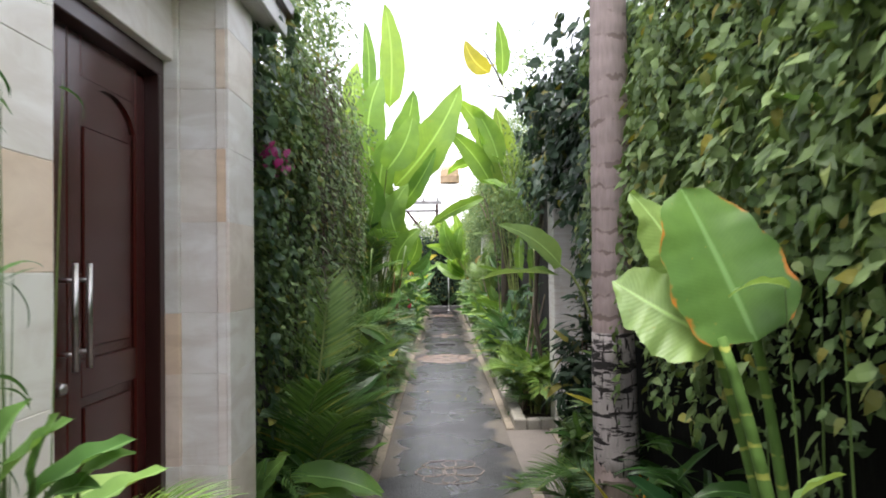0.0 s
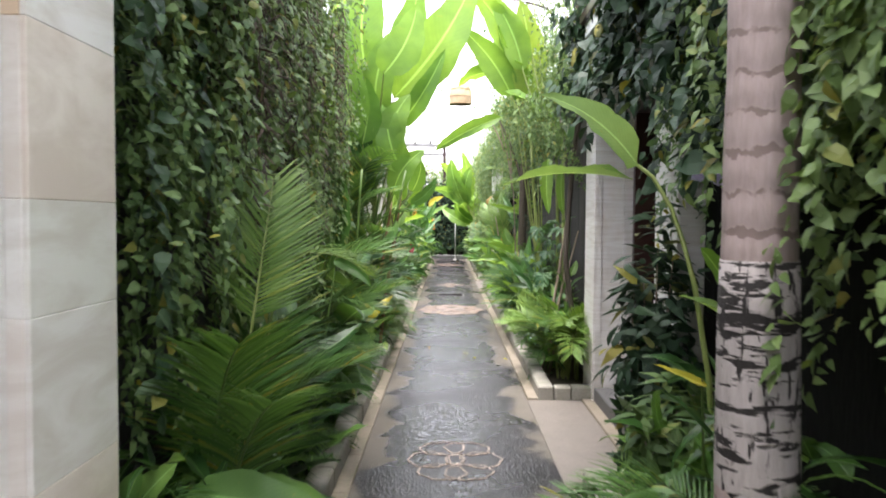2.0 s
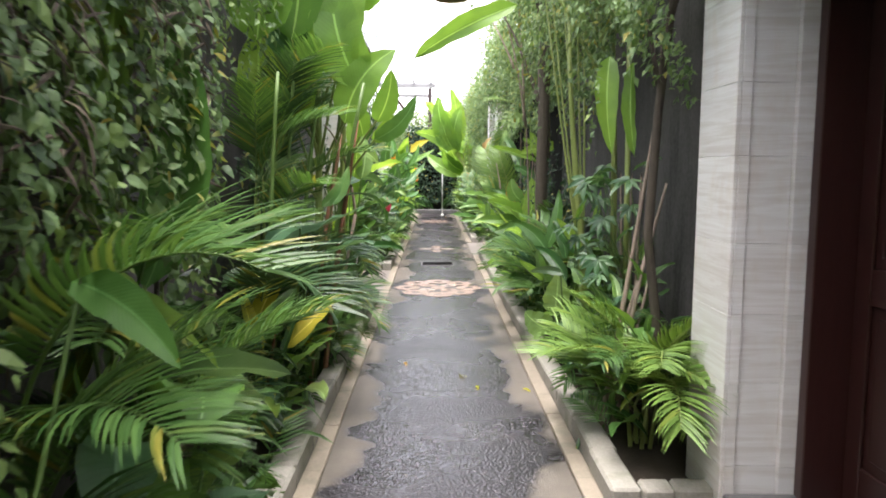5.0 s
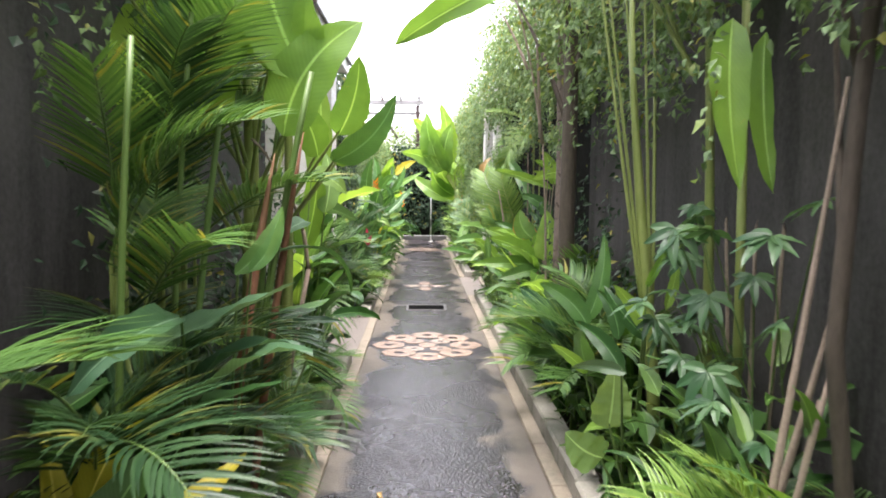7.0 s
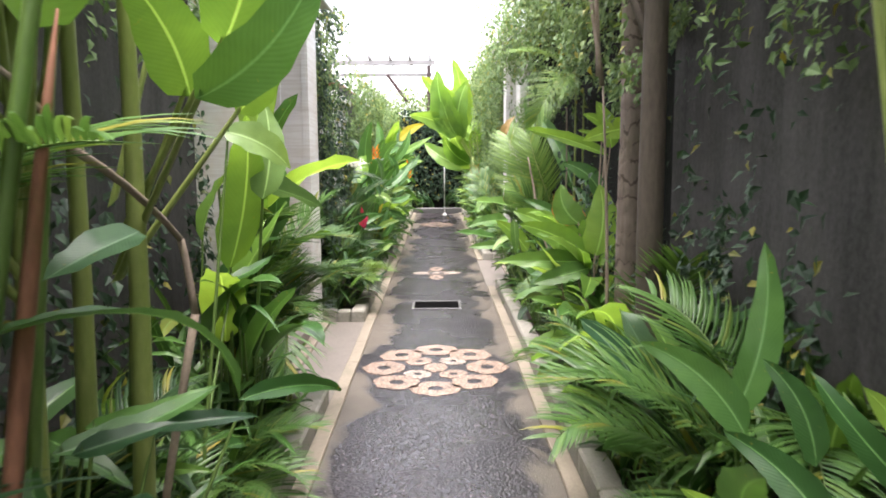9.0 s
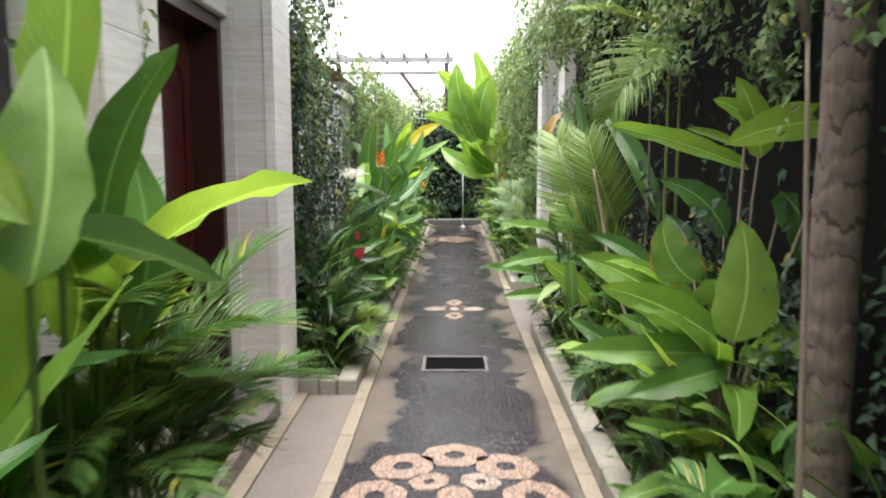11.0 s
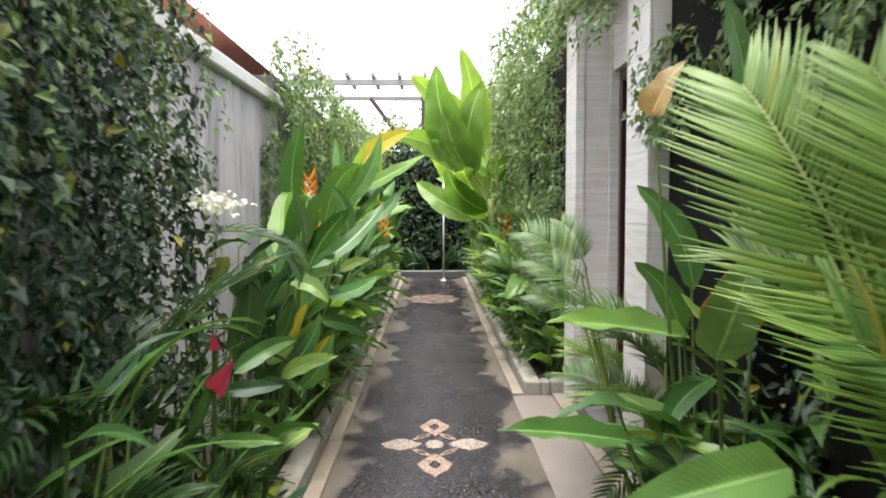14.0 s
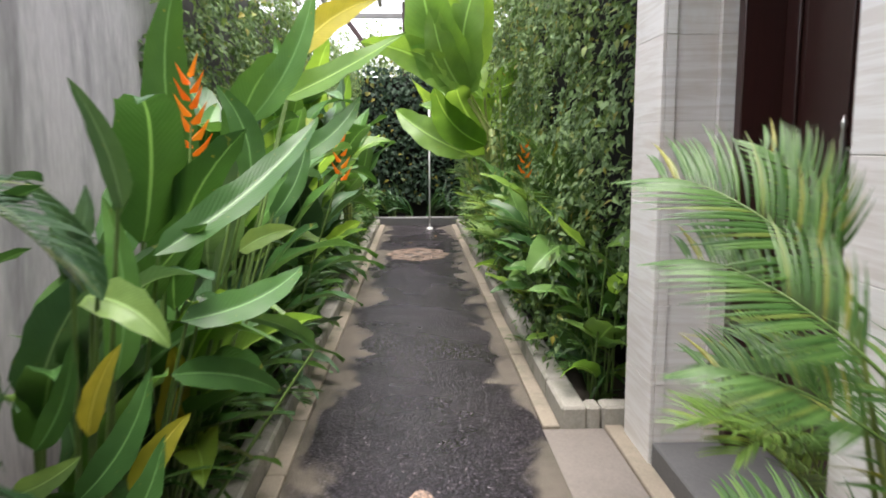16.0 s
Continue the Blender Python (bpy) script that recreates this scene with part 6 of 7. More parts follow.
put(c, FROND["mid"][1], (0.55, 17.5, 1.13), (0.31, 17.7, 1.32), (-0.3, -0.6, 0.8), 1.0, 1, "cane", 0.008, "frond")
put(c, FROND["mid"][1], (0.54, 17.4, 1.05), (0.32, 17.6, 1.2), (-0.3, -0.6, 0.8), 1.0, 1, "cane", 0.008, "frond")
put(c, FROND["mid"][1], (0.54, 17.4, 0.97), (0.31, 17.5, 1.06), (-0.3, -0.6, 0.8), 1.0, 1, "cane", 0.008, "frond")
put(c, FROND["mid"][1], (0.58, 17.6, 1.16), (0.48, 17.7, 1.37), (-0.3, -0.6, 0.8), 1.0, 1, "cane", 0.008, "frond")
palm("areca palm standing before the gate", 1.0, 18.35, 5, (0.45, 0.6), "light", (40, 80), (20, 160), 0.05, (0.2, 0.5))
for i in range(11):
    yy = 20.3 + i * 0.62
    clump("heliconia", "leafy heliconia and ginger growth along the kerb", "plant", 0.82 + rnd.uniform(-0.04, 0.1), yy, 14, (0.1, 0.9 + 0.06 * i), (0.34, 0.52), ("helic", "bright", "broad"), (15, 75), (20, 240), 0.22, group="heliconias", radius=0.006)
    if i % 2:
        palm("grassy young palm beside the kerb", 0.95, yy + 0.3, 8, (0.5, 0.8), "mid" if i % 4 == 1 else "light", (40, 80), (20, 230), 0.08, (0.2, 0.9))
for x, y, n in ((0.72, 23.9, 7), (0.68, 25.4, 8), (0.70, 27.6, 8)):
    c = thing("traveller_palm", "banana-like plant with tall sunlit yellow-green leaves", "plant", (x, y, 0.03), "traveller palms")
    for i in range(n):
        el, az = rnd.uniform(22, 84), rnd.uniform(40, 140) if i % 3 else rnd.uniform(-70, 20)
        at = (rnd.uniform(-0.16, 0.06), rnd.uniform(-0.15, 0.15), 0.95 + 1.1 * i / n + rnd.uniform(0.0, 0.2))
        hero(c, rnd.choice(LEAF["paddle"]), at, az, el, rnd.choice((-65, -45, 50, 70)), rnd.uniform(0.85, 1.3), (0.08 + at[0] * 0.2, at[1] * 0.3, -0.03), 0.022, "cane")
c = thing("traveller_palm", "banana-like plant with a fan of sunlit yellow-green leaves", "plant", (0.74, 23.6, 0.03), "traveller palms")
part("pseudostem", tube(arc((0, 0, -0.05), (-0.12, 0, 1.5), 0.03, 6, (0.5, 0, 0)), [0.05 - 0.003 * i for i in range(7)], 10), M["cane"], c, "", True)
put(c, LEAF["paddle"][0], (0.38, 23.6, 1.85), (-0.36, 23.4, 3.03), (0.2, -1, 0.2), 1.0, 3, "cane", 0.014)
put(c, LEAF["paddle"][1], (0.38, 23.6, 1.85), (-0.05, 23.4, 3.14), (-0.2, -1, 0.2), 1.0, 3, "cane", 0.014)
put(c, LEAF["paddle"][0], (0.36, 23.6, 1.95), (0.24, 23.4, 3.35), (0.2, -1, 0.2), 0.8, 3, "cane", 0.014)
put(c, LEAF["paddle"][1], (0.38, 23.6, 1.85), (0.53, 23.4, 2.96), (-0.2, -1, 0.2), 1.0, 3, "cane", 0.014)
put(c, LEAF["paddle"][0], (0.38, 23.6, 1.85), (-0.59, 23.4, 2.31), (0.2, -1, 0.2), 1.0, 3, "cane", 0.014)
put(c, LEAF["paddle"][1], (0.38, 23.6, 1.85), (0.06, 23.4, 2.67), (-0.2, -1, 0.2), 1.0, 3, "cane", 0.014)
put(c, LEAF["paddle"][0], (0.38, 23.6, 1.85), (-0.15, 23.4, 2.24), (0.2, -1, 0.2), 1.0, 3, "cane", 0.014)
tr = trunk("tree", "small leafy tree behind the end wall", -0.3, 32.6, [(0, 0, -0.12), (0.05, 0, 1.6), (0, 0.05, 3.0)], [0.09, 0.07, 0.04], M["bark_dark"])
for a, b in (((0.03, 0, 2.0), (-0.9, 0.1, 3.2)), ((0.02, 0, 2.3), (0.8, 0.1, 3.3)), ((0.0, 0.03, 2.6), (0.1, 0.5, 3.7))):
    part("limb", tube(arc(a, b, 0.1, 6), [0.035 - 0.004 * i for i in range(7)], 6), M["bark_dark"], tr, "", True)
rg = np.random.default_rng(15)
p = rg.normal(0, 1, (5200, 3)) * (0.85, 0.4, 0.33) + (0.0, -0.2, 3.0)
p += 0.18 * np.sin(p[:, [1, 2, 0]] * 7)
cloud("crown", p, np.tile((0, -0.5, 0.8), (5200, 1)), 0.09, M["vine_light"], tr, rng=rg)
c = thing("heliconia", "small heliconia with a hanging orange flower", "plant", (0.72, 21.2, 0.03), "heliconias")
for k in range(6):
    hero(c, rnd.choice(LEAF["helic"]), (rnd.uniform(-0.12, 0.08), rnd.uniform(-0.2, 0.2), rnd.uniform(0.4, 0.9)), rnd.uniform(40, 160), rnd.uniform(30, 70), 0, 0.4, (0, 0, -0.03), 0.007)
stalk(c, (0, 0, 0), (-0.14, -0.1, 1.2), 0.006)
bract_spike(c, (-0.14, -0.1, 1.26), 0.22, M["orange"], 7)

# ---- plants on the left, from near to far ----
c = clump("ginger_plant", "broad bright leaves in front of the sandstone gate", "plant", -0.98, 2.0, 16, (0.95, 1.34), (0.18, 0.30), ("broad", "pale"), (-10, 45), (0, 360), 0.25, foot=0.12)
put(c, LEAF["broad"][0], (-0.76, 1.95, 1.34), (-0.57, 1.90, 1.45), (0.2, -0.5, 0.9), 0.76, 1)
put(c, LEAF["broad"][1], (-0.81, 1.95, 1.35), (-0.72, 1.90, 1.51), (0.2, -0.5, 0.9), 0.86, 1)
put(c, LEAF["broad"][0], (-0.75, 1.95, 1.36), (-0.68, 1.90, 1.49), (0.2, -0.5, 0.9), 0.93, 1)
put(c, LEAF["broad"][1], (-0.69, 1.95, 1.35), (-0.57, 1.90, 1.43), (0.2, -0.5, 0.9), 0.73, 1)
put(c, LEAF["broad"][0], (-0.80, 1.95, 1.37), (-0.66, 1.90, 1.48), (0.2, -0.5, 0.9), 0.79, 1)
put(c, LEAF["broad"][1], (-0.74, 1.95, 1.34), (-0.62, 1.90, 1.38), (0.2, -0.5, 0.9), 0.89, 1)
palm("young palm with pale leaflets beside the gate", -0.90, 2.4, 5, (0.26, 0.36), "light", (10, 60), (180, 360), 0.06, (1.0, 1.15))
clump("bamboo", "thin-leaved bamboo sprigs against the sandstone pillar", "plant", -1.03, 2.2, 60, (1.3, 2.25), (0.08, 0.15), ("strap_light",), (-40, 40), (0, 360), 0.05, foot=0.10, radius=0.002)
c = clump("calathea", "low plant with large oval veined leaves at the kerb", "plant", -0.82, 5.05, 7, (0.06, 0.26), (0.32, 0.46), ("broad",), (5, 50), (0, 360), 0.5)
put(c, LEAF["broad"][0], (-1.22, 4.85, 0.29), (-1.08, 4.80, 0.68), (0.2, -0.6, 0.8), 0.84, 1)
put(c, LEAF["broad"][1], (-0.96, 4.85, 0.57), (-0.46, 4.80, 0.47), (0.2, -0.6, 0.8), 0.67, 1)
put(c, LEAF["broad"][0], (-1.13, 4.85, 0.27), (-0.85, 4.80, 0.48), (0.2, -0.6, 0.8), 0.82, 1)
put(c, LEAF["broad"][1], (-0.89, 4.85, 0.49), (-0.55, 4.80, 0.34), (0.2, -0.6, 0.8), 0.84, 1)
put(c, LEAF["broad"][0], (-1.28, 4.85, 0.27), (-1.23, 4.80, 0.53), (0.2, -0.6, 0.8), 1.02, 1)
c = palm("tall palm frond glowing in front of the vine curtain", -1.0, 5.3, 8, (0.6, 0.95), "mid", (30, 75), (180, 400), 0.06, (0.2, 0.6))
link_mesh("frond", FROND["light"][0], c, aim((0.10, 0.05, 0.90), -45, 80, 60, 0.74))
link_mesh("frond", FROND["light"][1], c, aim((0.16, 0.25, 1.25), -60, 15, 0, 0.42))
stalk(c, (0.02, 0, 0), (0.10, 0.05, 0.92), 0.010, "cane")
stalk(c, (0.02, 0.1, 0), (0.18, 0.25, 1.26), 0.009, "cane")
clump("dracaena", "dark strap-leaved plants under the vines", "plant", -0.98, 5.75, 26, (0.1, 0.5), (0.3, 0.5), ("strap", "deep"), (20, 80), (0, 360), 0.3)
clump("dracaena", "dark strap-leaved plants under the vines", "plant", -1.02, 6.5, 26, (0.1, 0.6), (0.3, 0.5), ("strap", "deep"), (20, 80), (0, 360), 0.3)
c = clump("canna", "broad dark leaves leaning out to the kerb", "plant", -0.92, 6.0, 9, (0.2, 0.7), (0.35, 0.5), ("broad", "deep"), (10, 60), (180, 340), 0.3)
put(c, LEAF["helic"][0], (-1.1, 6.1, 0.64), (-0.59, 6.45, 0.9), (0.4, -0.6, 0.8), 0.95, 1)
put(c, LEAF["helic"][1], (-0.81, 6.9, 1.2), (-0.58, 6.8, 1.06), (0, -0.8, 0.6), 1.16, 1)
put(c, LEAF["helic"][1], (-0.92, 6.2, 0.91), (-0.75, 6.2, 0.94), (0, -0.8, 0.6), 1.10, 1)
put(c, LEAF["broad"][1], (-0.84, 4.95, 0.52), (-0.46, 4.9, 0.46), (0, -0.8, 0.6), 0.98, 1)
put(c, LEAF["broad"][0], (-1.17, 4.8, 0.45), (-0.97, 4.8, 0.69), (0, -0.8, 0.6), 1.01, 1)
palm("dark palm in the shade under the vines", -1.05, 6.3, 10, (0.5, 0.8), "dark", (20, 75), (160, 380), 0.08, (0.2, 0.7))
palm("arching palm beside the path", -1.06, 7.1, 9, (0.5, 0.75), "mid", (20, 75), (160, 380), 0.08, (0.3, 0.9))
c = thing("banana_plant", "tall banana plant with huge translucent leaves arching over the path", "plant", (-1.0, 10.75, 0.03))
for dx, dy in ((0, 0), (0.14, 0.25), (-0.05, 0.35)):
    part("pseudostem", tube(arc((dx, dy, -0.05), (dx + 0.05, dy, 2.3), 0.05, 6, (0.5, 0, 0)), [0.034 - 0.003 * i for i in range(7)], 10), M["cane"], c, "", True)
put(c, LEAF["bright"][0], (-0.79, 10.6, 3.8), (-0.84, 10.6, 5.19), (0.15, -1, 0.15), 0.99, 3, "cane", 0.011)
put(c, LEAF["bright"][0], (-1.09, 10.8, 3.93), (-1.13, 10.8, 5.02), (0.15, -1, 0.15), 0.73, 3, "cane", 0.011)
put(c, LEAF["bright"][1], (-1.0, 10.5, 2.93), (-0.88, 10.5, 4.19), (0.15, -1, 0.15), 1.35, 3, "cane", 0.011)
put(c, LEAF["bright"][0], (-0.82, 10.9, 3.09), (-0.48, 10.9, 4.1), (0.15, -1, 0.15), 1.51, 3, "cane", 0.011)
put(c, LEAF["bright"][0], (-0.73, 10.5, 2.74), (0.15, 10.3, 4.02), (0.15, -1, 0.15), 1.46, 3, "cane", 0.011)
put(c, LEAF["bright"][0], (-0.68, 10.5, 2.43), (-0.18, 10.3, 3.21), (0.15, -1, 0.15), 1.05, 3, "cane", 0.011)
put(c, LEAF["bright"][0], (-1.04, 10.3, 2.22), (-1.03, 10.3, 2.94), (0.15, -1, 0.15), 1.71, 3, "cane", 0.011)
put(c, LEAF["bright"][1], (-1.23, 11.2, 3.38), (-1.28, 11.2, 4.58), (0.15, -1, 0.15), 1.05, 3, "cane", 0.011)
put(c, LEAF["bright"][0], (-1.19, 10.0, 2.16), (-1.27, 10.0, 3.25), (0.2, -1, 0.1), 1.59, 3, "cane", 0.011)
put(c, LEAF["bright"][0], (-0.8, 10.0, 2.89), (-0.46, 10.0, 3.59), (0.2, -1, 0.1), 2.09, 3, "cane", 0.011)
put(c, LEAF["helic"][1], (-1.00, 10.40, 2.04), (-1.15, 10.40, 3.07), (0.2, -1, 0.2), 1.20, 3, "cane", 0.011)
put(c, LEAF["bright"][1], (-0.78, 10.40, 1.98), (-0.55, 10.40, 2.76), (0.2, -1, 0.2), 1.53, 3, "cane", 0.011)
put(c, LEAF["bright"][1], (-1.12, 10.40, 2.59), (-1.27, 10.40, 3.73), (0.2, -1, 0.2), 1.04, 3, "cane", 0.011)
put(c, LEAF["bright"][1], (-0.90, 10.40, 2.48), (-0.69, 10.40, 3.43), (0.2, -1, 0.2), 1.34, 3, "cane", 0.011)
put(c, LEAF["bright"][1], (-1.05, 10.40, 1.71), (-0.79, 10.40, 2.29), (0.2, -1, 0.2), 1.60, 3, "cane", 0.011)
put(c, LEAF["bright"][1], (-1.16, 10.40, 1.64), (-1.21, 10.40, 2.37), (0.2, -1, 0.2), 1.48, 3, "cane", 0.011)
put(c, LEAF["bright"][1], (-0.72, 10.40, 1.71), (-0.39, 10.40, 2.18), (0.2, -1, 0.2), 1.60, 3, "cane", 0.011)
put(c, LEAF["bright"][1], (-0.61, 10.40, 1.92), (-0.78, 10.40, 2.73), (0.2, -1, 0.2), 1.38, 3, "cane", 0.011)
c = thing("banana_plant", "banana leaf arching across from the vine-covered wall", "plant", (0.95, 10.2, 0.03))
part("pseudostem", tube(arc((0.05, 0, -0.05), (0.0, 0, 2.4), 0.05, 6, (0.5, 0, 0)), [0.026 - 0.002 * i for i in range(7)], 10), M["cane"], c, "", True)
put(c, LEAF["bright"][0], (0.52, 10.4, 2.75), (-0.01, 10.3, 3.42), (-0.1, -1, 0.2), 1.42, 3, "cane", 0.011)
put(c, LEAF["bright"][0], (0.63, 10.4, 3.01), (0.09, 10.3, 3.84), (-0.1, -1, 0.2), 1.28, 3, "cane", 0.011)
put(c, LEAF["bright"][0], (0.69, 10.4, 4.15), (0.63, 10.3, 4.85), (-0.1, -1, 0.2), 1.13, 3, "cane", 0.011)
put(c, LEAF["yellow"][0], (0.53, 10.4, 4.19), (0.21, 10.3, 4.59), (-0.1, -1, 0.2), 2.16, 3, "cane", 0.011)
put(c, LEAF["bright"][0], (0.68, 10.4, 2.71), (0.59, 10.3, 3.72), (-0.1, -1, 0.2), 1.43, 3, "cane", 0.011)
put(c, LEAF["bright"][0], (0.63, 10.3, 2.99), (0.29, 10.3, 3.76), (-0.1, -1, 0.2), 1.38, 3, "cane", 0.011)
put(c, LEAF["bright"][0], (0.48, 11.2, 2.64), (-0.3, 11.3, 2.25), (-0.1, -1, 0.4), 0.74, 0)
c = clump("ginger_plant", "ginger plant with yellowing variegated leaves", "plant", -0.97, 9.25, 8, (0.2, 0.5), (0.28, 0.42), ("broad", "pale", "yellow"), (20, 70), (160, 380), 0.3)
hero(c, LEAF["yellow"][0], (-0.08, -0.05, 0.52), -70, 65, 60, 0.44, (0, 0, 0), 0.008)
hero(c, LEAF["yellow"][1], (0.07, -0.05, 0.48), -80, 50, 60, 0.40, (0, 0, 0), 0.008)
hero(c, LEAF["bright"][0], (-0.10, -1.6, 1.15), -110, 86, 20, 1.15, (-0.13, -1.6, 0), 0.014, "cane")
hero(c, LEAF["helic"][0], (-0.08, -1.4, 1.0), -30, 82, 40, 0.9, (-0.13, -1.5, 0), 0.014, "cane")
hero(c, LEAF["yellow"][0], (0.0, -0.2, 0.5), 40, 64, 10, 0.40, (0, -0.1, 0), 0.008)
palm("palm fronds arching over the planting bed", -1.10, 7.9, 9, (0.5, 0.75), "mid", (15, 70), (170, 380), 0.08, (0.4, 1.1))
c = clump("calathea", "broad pale-backed leaves close to the kerb", "plant", -0.95, 7.5, 8, (0.3, 0.75), (0.35, 0.5), ("pale", "bluish", "broad"), (0, 50), (200, 340), 0.3)
hero(c, LEAF["pale"][1], (-0.08, -0.1, 1.10), -80, -22, -45, 0.42, (0, 0, 0), 0.009)
hero(c, LEAF["bluish"][0], (0.0, 0.0, 0.80), -70, 5, -30, 0.42, (0, 0, 0), 0.009)
clump("dracaena", "dark strap leaves filling the bed", "plant", -1.0, 9.5, 24, (0.1, 0.5), (0.3, 0.45), ("strap", "strap_light"), (20, 80), (0, 360), 0.3)
palm("dark palm in front of the damp wall", -1.12, 9.3, 10, (0.5, 0.8), "dark", (20, 75), (150, 390), 0.08, (0.3, 0.9))
palm("fine-leaved palm with a criss-cross of leaflets", -1.12, 9.7, 6, (0.5, 0.7), "mid", (45, 80), (150, 390), 0.06, (1.0, 1.4))
c = clump("heliconia", "heliconia with a broad grey-green leaf reaching out", "plant", -1.0, 9.6, 5, (0.3, 0.9), (0.4, 0.5), ("bluish", "helic"), (10, 60), (180, 360), 0.2, group="heliconias")
hero(c, LEAF["bluish"][0], (0.02, -0.1, 0.98), -70, 28, 20, 0.5, (0, 0, 0), 0.010)
c = thing("heliconia", "tall heliconia with reddish-brown dry stalks and broad leaves", "plant", (-0.92, 10.45, 0.03), "heliconias")
for a, b, r, kind in (((-0.92, 10.05, 0.0), (-0.715, 10.2, 1.63), 0.021, "dry"), ((-0.86, 10.3, 0.0), (-0.62, 10.3, 1.72), 0.017, "dry"), ((-0.93, 10.25, 0.0), (-0.58, 10.25, 1.95), 0.016, "green"), ((-0.98, 9.8, 0.0), (-0.80, 9.75, 1.75), 0.013, "green"), ((-1.02, 9.4, 0.0), (-0.93, 9.35, 1.9), 0.012, "green"), ((-0.98, 9.2, 0.0), (-0.92, 9.15, 0.62), 0.013, "dry"), ((-0.95, 10.6, 0.0), (-0.72, 10.6, 2.2), 0.014, "green"), ((-1.05, 9.9, 0.0), (-0.95, 9.95, 2.1), 0.012, "green")):
    pa, pb = Vector(a) - c.location, Vector(b) - c.location
    part("dry_stalk" if kind == "dry" else "cane", tube(arc(pa, pb, -0.03, 9, (0.6, 0.2, 0)), [r * ((1.15 - 0.045 * k) if kind != "dry" else (1.1, 1.0, 1.08, 0.98, 1.02, 0.9, 0.95, 0.8, 0.55, 0.12)[k]) for k in range(10)], 9), M["dry_red"] if kind == "dry" else M["stem"], c, "peeling reddish-brown dry stalk" if kind == "dry" else "", True)
for a, b, m in (((-0.86, 10.45, 1.7), (-0.76, 10.6, 1.52), 0.006), ((-0.76, 10.6, 1.52), (-0.77, 11.2, 1.28), 0.009), ((-0.77, 11.2, 1.28), (-0.74, 11.2, 1.07), 0.011), ((-0.74, 11.2, 1.07), (-0.92, 11.1, 0.0), 0.012)):
    part("bent_twig", tube(arc(Vector(a) - c.location, Vector(b) - c.location, 0.02, 5), m, 6), M["twig"], c, "", True)
put(c, LEAF["bluish"][0], (-0.85, 9.5, 1.11), (-0.94, 8.95, 1.02), (0.2, -0.8, 0.6), 0.47, 1)
put(c, LEAF["helic"][0], (-0.8, 9.9, 1.19), (-0.65, 10.0, 1.43), (0.3, -1, 0.2), 1.09, 1)
put(c, LEAF["helic"][0], (-0.75, 9.9, 1.2), (-0.65, 10.0, 1.41), (0.3, -1, 0.2), 1.03, 1)
put(c, LEAF["strap_light"][2], (-0.75, 10.2, 1.23), (-0.46, 10.6, 1.02), (0, -0.3, 1), 0.68, 1)
put(c, LEAF["bluish"][1], (-0.68, 10.7, 1.35), (-0.78, 10.5, 1.28), (0, -0.7, 0.7), 1.09, 0)
put(c, LEAF["helic"][0], (-0.87, 10.8, 0.89), (-0.6, 10.9, 0.96), (0, -0.8, 0.6), 0.78, 1)
put(c, LEAF["deep"][0], (-0.8, 10.6, 0.91), (-0.62, 10.7, 0.94), (0, -0.8, 0.6), 0.84, 1)
put(c, LEAF["helic"][0], (-0.77, 10.4, 0.97), (-0.66, 10.3, 0.89), (0, -0.8, 0.6), 1.06, 1)
put(c, LEAF["deep"][1], (-0.59, 10.5, 0.86), (-0.67, 10.4, 0.82), (0, -0.8, 0.6), 1.04, 1)
put(c, LEAF["helic"][1], (-0.63, 11.2, 0.82), (-0.38, 11.5, 0.75), (0, -0.8, 0.6), 0.58, 1)
put(c, LEAF["deep"][1], (-0.81, 11.0, 0.82), (-0.55, 11.1, 0.81), (0, -0.8, 0.6), 0.59, 1)
put(c, LEAF["helic"][0], (-0.9, 12.1, 1.02), (-0.77, 12.3, 1.09), (0, -0.8, 0.6), 1.02, 1)
put(c, LEAF["helic"][0], (-0.84, 10.6, 0.91), (-0.59, 10.9, 0.96), (0, -0.8, 0.6), 0.74, 1)
c = thing("banana_plant", "young banana plant with broad bright leaves before the gate pillar", "plant", (-1.0, 11.2, 0.03))
part("pseudostem", tube(arc((0, 0, -0.05), (0.2, -0.2, 1.5), 0.04, 6, (0.5, 0, 0)), [0.03 - 0.002 * i for i in range(7)], 10), M["stem"], c, "", True)
put(c, LEAF["bright"][0], (-0.66, 11.0, 1.65), (-0.78, 10.9, 1.93), (0.3, -1, 0.25), 2.04, 3, "cane", 0.011)
put(c, LEAF["bright"][0], (-0.55, 10.9, 1.75), (-0.44, 10.8, 2.11), (0.3, -1, 0.25), 1.76, 3, "cane", 0.011)
put(c, LEAF["helic"][0], (-0.55, 10.7, 1.62), (-0.26, 10.6, 1.91), (0.3, -1, 0.25), 1.36, 3, "cane", 0.011)
put(c, LEAF["bright"][0], (-0.6, 11.2, 1.62), (-0.44, 11.1, 1.84), (0.3, -1, 0.25), 1.46, 3, "cane", 0.011)
put(c, LEAF["bright"][0], (-0.82, 11.3, 1.92), (-0.83, 11.2, 2.14), (0.3, -1, 0.25), 2.15, 3, "cane", 0.011)
put(c, LEAF["pale"][1], (-0.84, 11.9, 1.6), (-0.62, 12.0, 1.46), (0.1, -0.8, 0.7), 1.09, 1)
c = clump("heliconia", "heliconia clump with big sunlit leaves above the kerb", "plant", -1.05, 12.3, 7, (0.7, 1.3), (0.5, 0.75), ("bright", "helic"), (50, 84), (180, 380), 0.12, group="heliconias", radius=0.009)
palm("low palm along the kerb", -0.98, 10.9, 9, (0.4, 0.65), "mid", (10, 60), (170, 370), 0.1, (0.05, 0.25))
